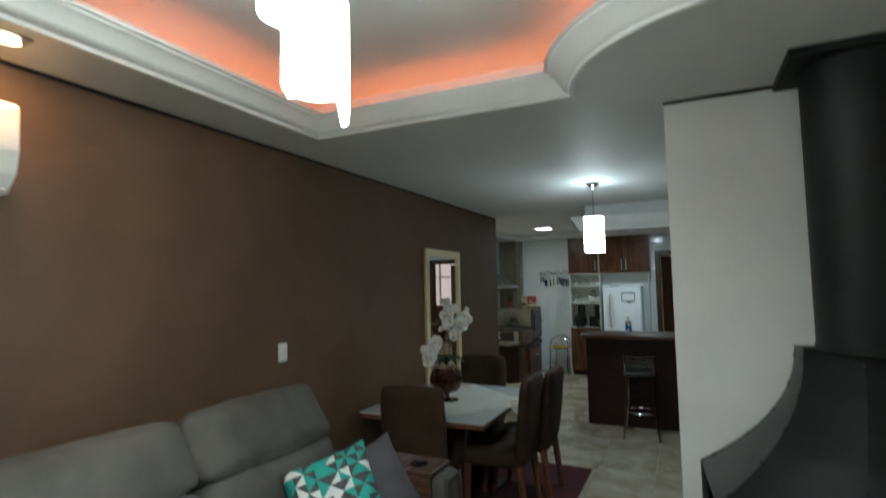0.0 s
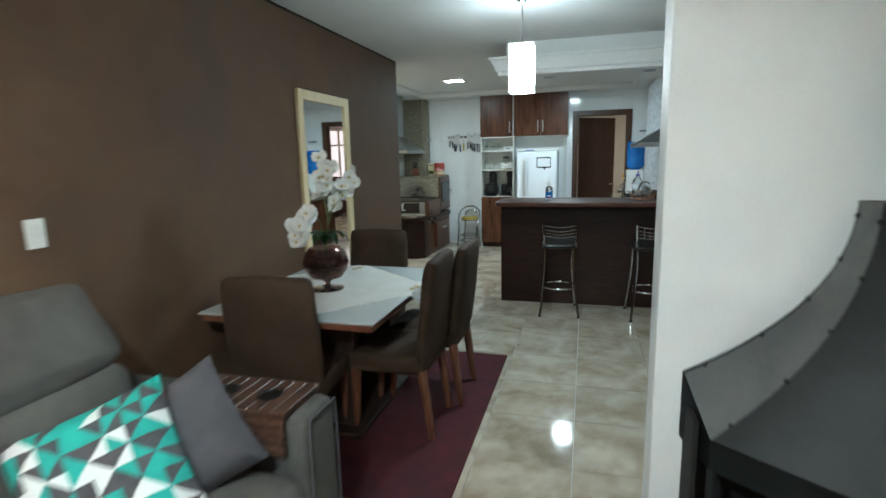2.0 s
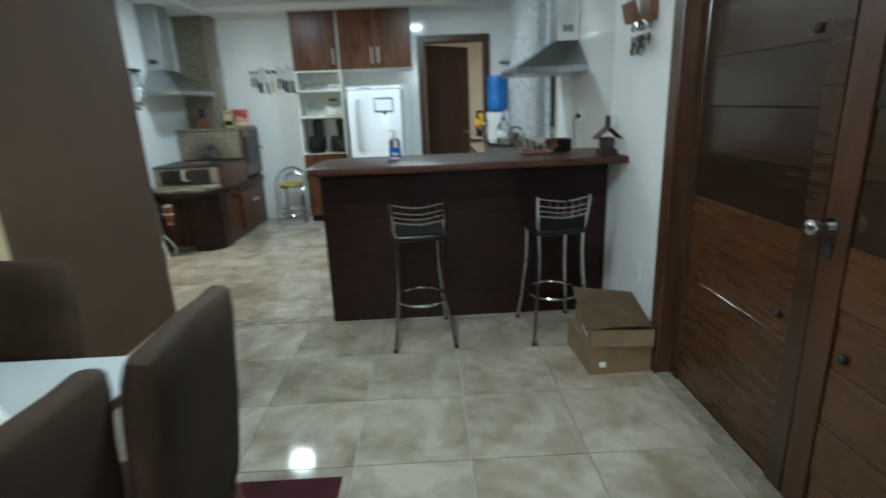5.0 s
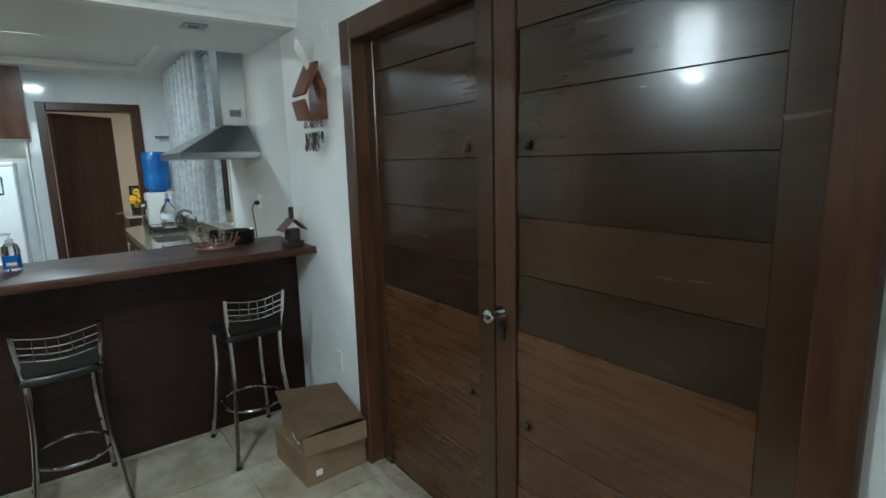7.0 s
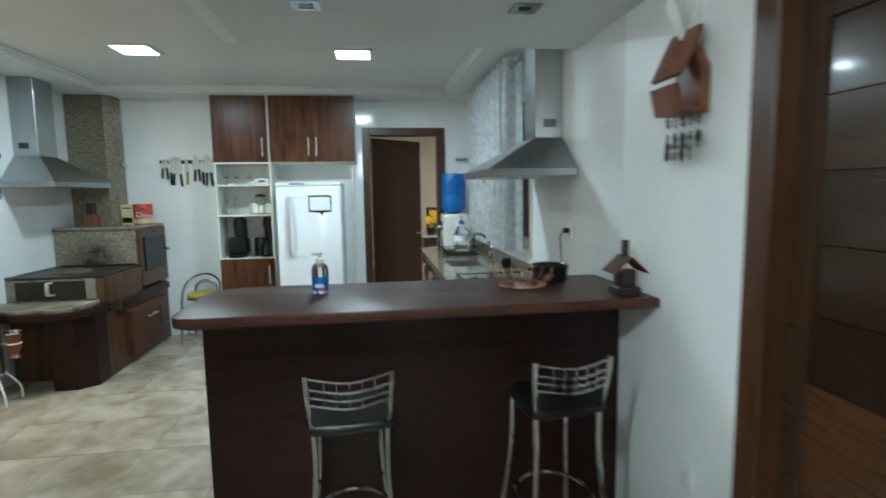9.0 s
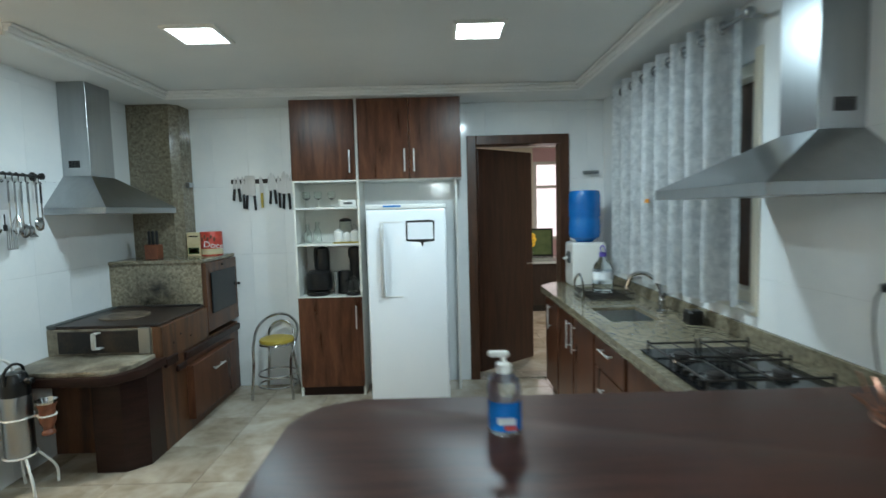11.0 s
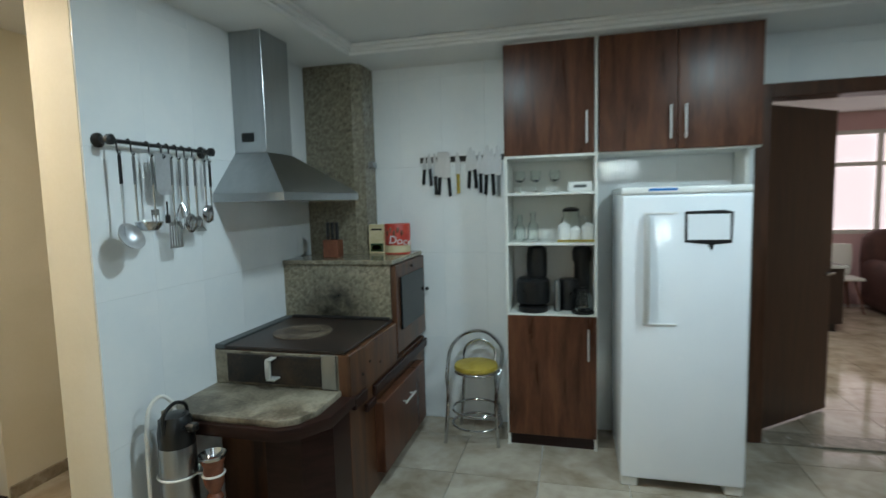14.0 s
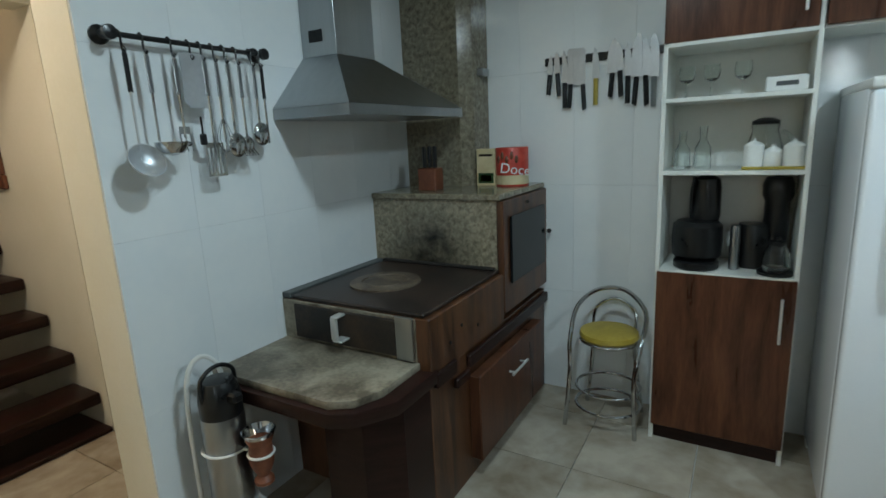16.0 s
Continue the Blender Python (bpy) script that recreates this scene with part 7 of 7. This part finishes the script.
for i in range(9):
    for j in range(9):
        u, v = i / 8, j / 8
        ragged = 0.012 * noise.noise(Vector((v * 7, 3.1, 0))) if i == 0 else 0
        lift = 0.105 + 0.085 * v * (1 - 0.45 * u) + 0.012 * math.sin(u * 3.1) * (1 - v) - (0.02 * (1 - u) * (1 - v))
        grid[i, j] = b.verts.new(cm_ @ Vector((-0.19 + 0.35 * u + ragged, -0.185 + 0.40 * v, lift)))
for i in range(8):
    for j in range(8):
        b.faces.new((grid[i, j], grid[i + 1, j], grid[i + 1, j + 1], grid[i, j + 1]))
bmesh.ops.solidify(b, geom=b.faces[:], thickness=0.005)
part("lid", b, M["cardboard"], ub, "bent cardboard lid")
b = B()
box(b, -0.1675, -0.12, 0.025, -0.1655, -0.01, 0.075)
bmesh.ops.transform(b, verts=b.verts[:], matrix=cm_)
part("label", b, M["fridge"], ub)

# ---- hall: stairs ----
st = thing("staircase", "open staircase of thick dark wooden treads", "stairs", (-4.8, 9.0, 0), kind="structure")
for k in range(9):
    b = B()
    x = -4.18 - 0.215 * k
    box(b, x - 0.29, 8.32, 0.155 + 0.2 * k, x, 9.575, 0.225 + 0.2 * k, 0.012, 2)
    part("tread", b, M["barwood"], st)
b = B()
box(b, -4.60, 8.32, 0.0, -4.115, 9.575, 0.03, 0.006)
part("bottom_plate", b, M["barwood"], st)
b = B()
box(b, -4.118, 9.585, 0.0, -4.105, YF - 0.002, 0.075, 0.003)
structure("baseboard", b, M["strip"], "brown baseboard along the cream hall wall", "baseboard")
t = thing("wooden_window", "wooden framed window in stairwell wall", "window", (-5.0, 9.57, 1.35))
b = B()
box(b, -5.9, 9.555, 1.36, -4.76, 9.579, 1.44, 0.006)
box(b, -4.84, 9.555, 1.44, -4.77, 9.579, 2.05, 0.006)
box(b, -5.9, 9.555, 2.05, -4.77, 9.579, 2.12, 0.006)
part("frame", b, M["chairleg"], t)
b = B()
box(b, -5.9, 9.568, 1.44, -4.84, 9.579, 2.05)
part("pane", b, M["ovenglass"], t)

# ---- room beyond the kitchen ----
t = thing("side_table", "dark wooden table with white top in back room", "table", (1.42, 14.8, 0))
b = B()
box(b, 1.02, 14.2, 0.10, 1.92, 15.2, 0.74, 0.005)
part("body", b, M["darkwood"], t)
b = B()
box(b, 0.99, 14.17, 0.74, 1.95, 15.23, 0.775, 0.004)
part("top", b, M["tablewhite"], t)
b = B()
box(b, 1.09, 14.25, 0.0, 1.87, 15.15, 0.10)
part("plinth", b, M["black"], t)
t = thing("sunflower_pot", "yellow sunflowers in small black pot on table", "flowers", (1.18, 14.5, 0.775))
b = B()
lathe(b, [(0.06, 0), (0.085, 0.12), (0.08, 0.12), (0.01, 0.10)], (1.18, 14.5, 0.775), 16)
part("pot", b, M["black"], t)
rnd = random.Random(4)
for k in range(9):
    b = B()
    c = Vector((1.18 + rnd.uniform(-0.09, 0.09), 14.5 + rnd.uniform(-0.09, 0.05), 0.97 + rnd.uniform(0, 0.22)))
    rod(b, (1.18, 14.5, 0.88), c, 0.004, n=5)
    for q in range(12):
        a = q * 0.5236
        ball(b, c + Vector((0.035 * math.cos(a), -0.01, 0.035 * math.sin(a))), 0.018, 1.0, 0.3, 1.0, 6)
    part("sunflower", b, M["sunflower"], t)
t = thing("framed_picture", "green chalkboard-like picture leaning on table", "picture", (1.4, 15.05, 0.775))
b = B()
box(b, 1.15, 15.03, 0.776, 1.70, 15.05, 1.25, 0.004)
part("frame", b, M["blackmetal"], t)
b = B()
box(b, 1.18, 15.026, 0.81, 1.67, 15.031, 1.22)
part("board", b, M["stem"], t)
t = thing("white_chair", "white moulded chair with wooden legs", "chair", (2.42, 15.45, 0))
b = B()
soft(b, (2.42, 15.45, 0.45), (0.42, 0.42, 0.05), 0.024, 0.0, n=5)
soft(b, (2.42, 15.65, 0.68), (0.42, 0.05, 0.42), 0.024, 0.01, n=5)
part("shell", b, M["plastic"], t)
for x in (-0.17, 0.17):
    for y in (-0.17, 0.17):
        b = B()
        rod(b, (2.42 + x * 1.2, 15.45 + y * 1.2, 0), (2.42 + x * 0.7, 15.45 + y * 0.7, 0.43), 0.012, 0.018, n=8)
        part("leg", b, M["chairleg"], t)
t = thing("recliner", "maroon upholstered recliner in back room", "armchair", (3.30, 15.36, 0))
b = B()
soft(b, (3.30, 15.36, 0.28), (0.95, 0.9, 0.46), 0.1, 0.03, n=7)
part("seat", b, M["maroon"], t)
b = B()
soft(b, (3.30, 15.74, 0.68), (0.95, 0.26, 0.75), 0.1, 0.04, n=7)
part("backrest", b, M["maroon"], t)
for x in (2.87, 3.75):
    b = B()
    soft(b, (x, 15.31, 0.36), (0.22, 0.85, 0.62), 0.09, 0.02, n=6)
    part("armrest", b, M["maroon"], t)
# glowing square added to the back room ceiling, hidden by the door lintel
t = thing("ceiling_light", "added flat glowing square on back room ceiling, out of view", "ceiling light", (1.05, 13.6, 2.66))
b = B()
box(b, 0.9, 13.45, 2.665, 1.2, 13.75, 2.699, 0.006)
part("diffuser", b, M["panelglow"], t)
# glowing disc added at the hall fill, unseen from the camera path
t = thing("hall_light", "added warm glowing disc on hall ceiling, out of view", "ceiling light", (-3.7, 8.5, 2.58))
b = B()
lathe(b, [(0.11, 2.575), (0.13, 2.59), (0.13, ZC - 0.001)], (-3.7, 8.5, 0), 24)
part("diffuser", b, M["halogen"], t)

# ---- tiles ----


def cut(rect, holes):
    """A rectangle minus other rectangles, as rectangles."""
    todo = [rect]
    for a0, b0, a1, b1 in holes:
        nxt = []
        for r0, s0, r1, s1 in todo:
            if a0 >= r1 or a1 <= r0 or b0 >= s1 or b1 <= s0:
                nxt.append((r0, s0, r1, s1))
                continue
            if r0 < a0:
                nxt.append((r0, s0, a0, s1))
            if a1 < r1:
                nxt.append((a1, s0, r1, s1))
            m0, m1 = max(r0, a0), min(r1, a1)
            if s0 < b0:
                nxt.append((m0, s0, m1, b0))
            if b1 < s1:
                nxt.append((m0, b1, m1, s1))
        todo = nxt
    return [r for r in todo if r[2] - r[0] > 0.012 and r[3] - r[1] > 0.012]


MESHES = {}


def tile(w, h, d, bev, material):
    key = (round(w, 3), round(h, 3), d, material.name)
    if key not in MESHES:
        b = B()
        a = [b.verts.new((x, y, 0)) for x, y in ((-w / 2, -h / 2), (w / 2, -h / 2), (w / 2, h / 2), (-w / 2, h / 2))]
        c = [b.verts.new((x * (w - 2 * bev) / w, y * (h - 2 * bev) / h, d)) for x, y in ((-w / 2, -h / 2), (w / 2, -h / 2), (w / 2, h / 2), (-w / 2, h / 2))]
        b.faces.new(c)
        for i in range(4):
            b.faces.new((a[i], a[(i + 1) % 4], c[(i + 1) % 4], c[i]))
        MESHES[key] = mesh_of("tile", b, material, False)
    return MESHES[key]


def lay(parent, rects, to_world, d, gap, bev, material, swap=False):
    for r0, s0, r1, s1 in rects:
        ob = new("tile", tile(r1 - r0 - gap, s1 - s0 - gap, d, bev, material))
        ob.parent = parent
        ob.matrix_local = to_world((r0 + r1) / 2, (s0 + s1) / 2)


P = 0.495
rects = []
for i in range(-10, 5):
    for j in range(-16, 12):
        r = (0.245 + i * P, 5.91 + j * P, 0.245 + (i + 1) * P, 5.91 + (j + 1) * P)
        if r[2] < -4.15 or r[0] > 2.4 or r[3] < -1.6 or r[1] > 11.3:
            continue
        r = (max(r[0], -4.12), max(r[1], -1.6), min(r[2], 2.4), min(r[3], 11.285))
        if r[2] <= XB - 0.16 and r[1] < 7.7 or r[0] > XR + 0.1 and r[1] > 4.0:
            continue
        rects += cut(r, [(XL - 0.22, 9.13, XL - 0.2, 12)] if r[0] < XL else [])
floor_tiles = sorted(rects, key=lambda r: abs((r[1] + r[3]) / 2 - 6))[:296]
lay(floor, floor_tiles, lambda x, y: pose(x, y, -0.008), 0.008, 0.003, 0.0012, M["floortile"])
b = B()
for i in range(-3, 14):
    for j in range(0, 14):
        u, v = i * P, 11.29 + j * P
        if u < 4.55 and v + P < 16.0 and u > -1.1:
            box(b, u + 0.002, v + 0.002, -0.0075, u + P - 0.002, v + P - 0.002, 0.0)
tagged(new("far_tiles", mesh_of("far_tiles", b, M["floortile"], False)), "beige floor tiles of the back room", "floor tiles", kind="stuff")

TW, TH, T0 = 0.31, 0.62, 0.01
wn, wk, we = bpy.data.objects["wall_north"], bpy.data.objects["wall_kitchen_west"], bpy.data.objects["wall_east"]
rects = []
for i in range(14):
    for k in range(5):
        r = (XL + i * TW, T0 + (k - 0) * TH - 0.01, min(XL + (i + 1) * TW, XR + 0.0), min(T0 + (k + 1) * TH - 0.01, ZC))
        if r[2] - r[0] > 0.02 and r[3] > r[1]:
            rects += cut(r, [(KX0, -1, KX1, KZ)])
lay(wn, rects, lambda x, z: pose(x, YF + 0.008, z, 90, 0, 0), 0.008, 0.0003, 0.0002, M["walltile"])
rects = []
for i in range(7):
    for k in range(5):
        r = (9.134 + i * TW, T0 + k * TH - 0.01, min(9.134 + (i + 1) * TW, YF), min(T0 + (k + 1) * TH - 0.01, ZC))
        if r[2] - r[0] > 0.02 and r[3] > r[1]:
            rects.append(r)
lay(wk, rects, lambda y, z: pose(XL - 0.008, y, z, 90, 0, 90), 0.008, 0.0003, 0.0002, M["walltile"])
rects = []
for i in range(13):
    for k in range(5):
        r = (7.43 + i * TW, T0 + k * TH - 0.01, min(7.43 + (i + 1) * TW, YF), min(T0 + (k + 1) * TH - 0.01, ZC))
        if r[2] - r[0] > 0.02 and r[3] > r[1]:
            rects += cut(r, [(WY0, WZ0, WY1, WZ1)])
lay(we, rects, lambda y, z: pose(XR + 0.008, y, z, 90, 0, -90), 0.008, 0.0003, 0.0002, M["walltile"])
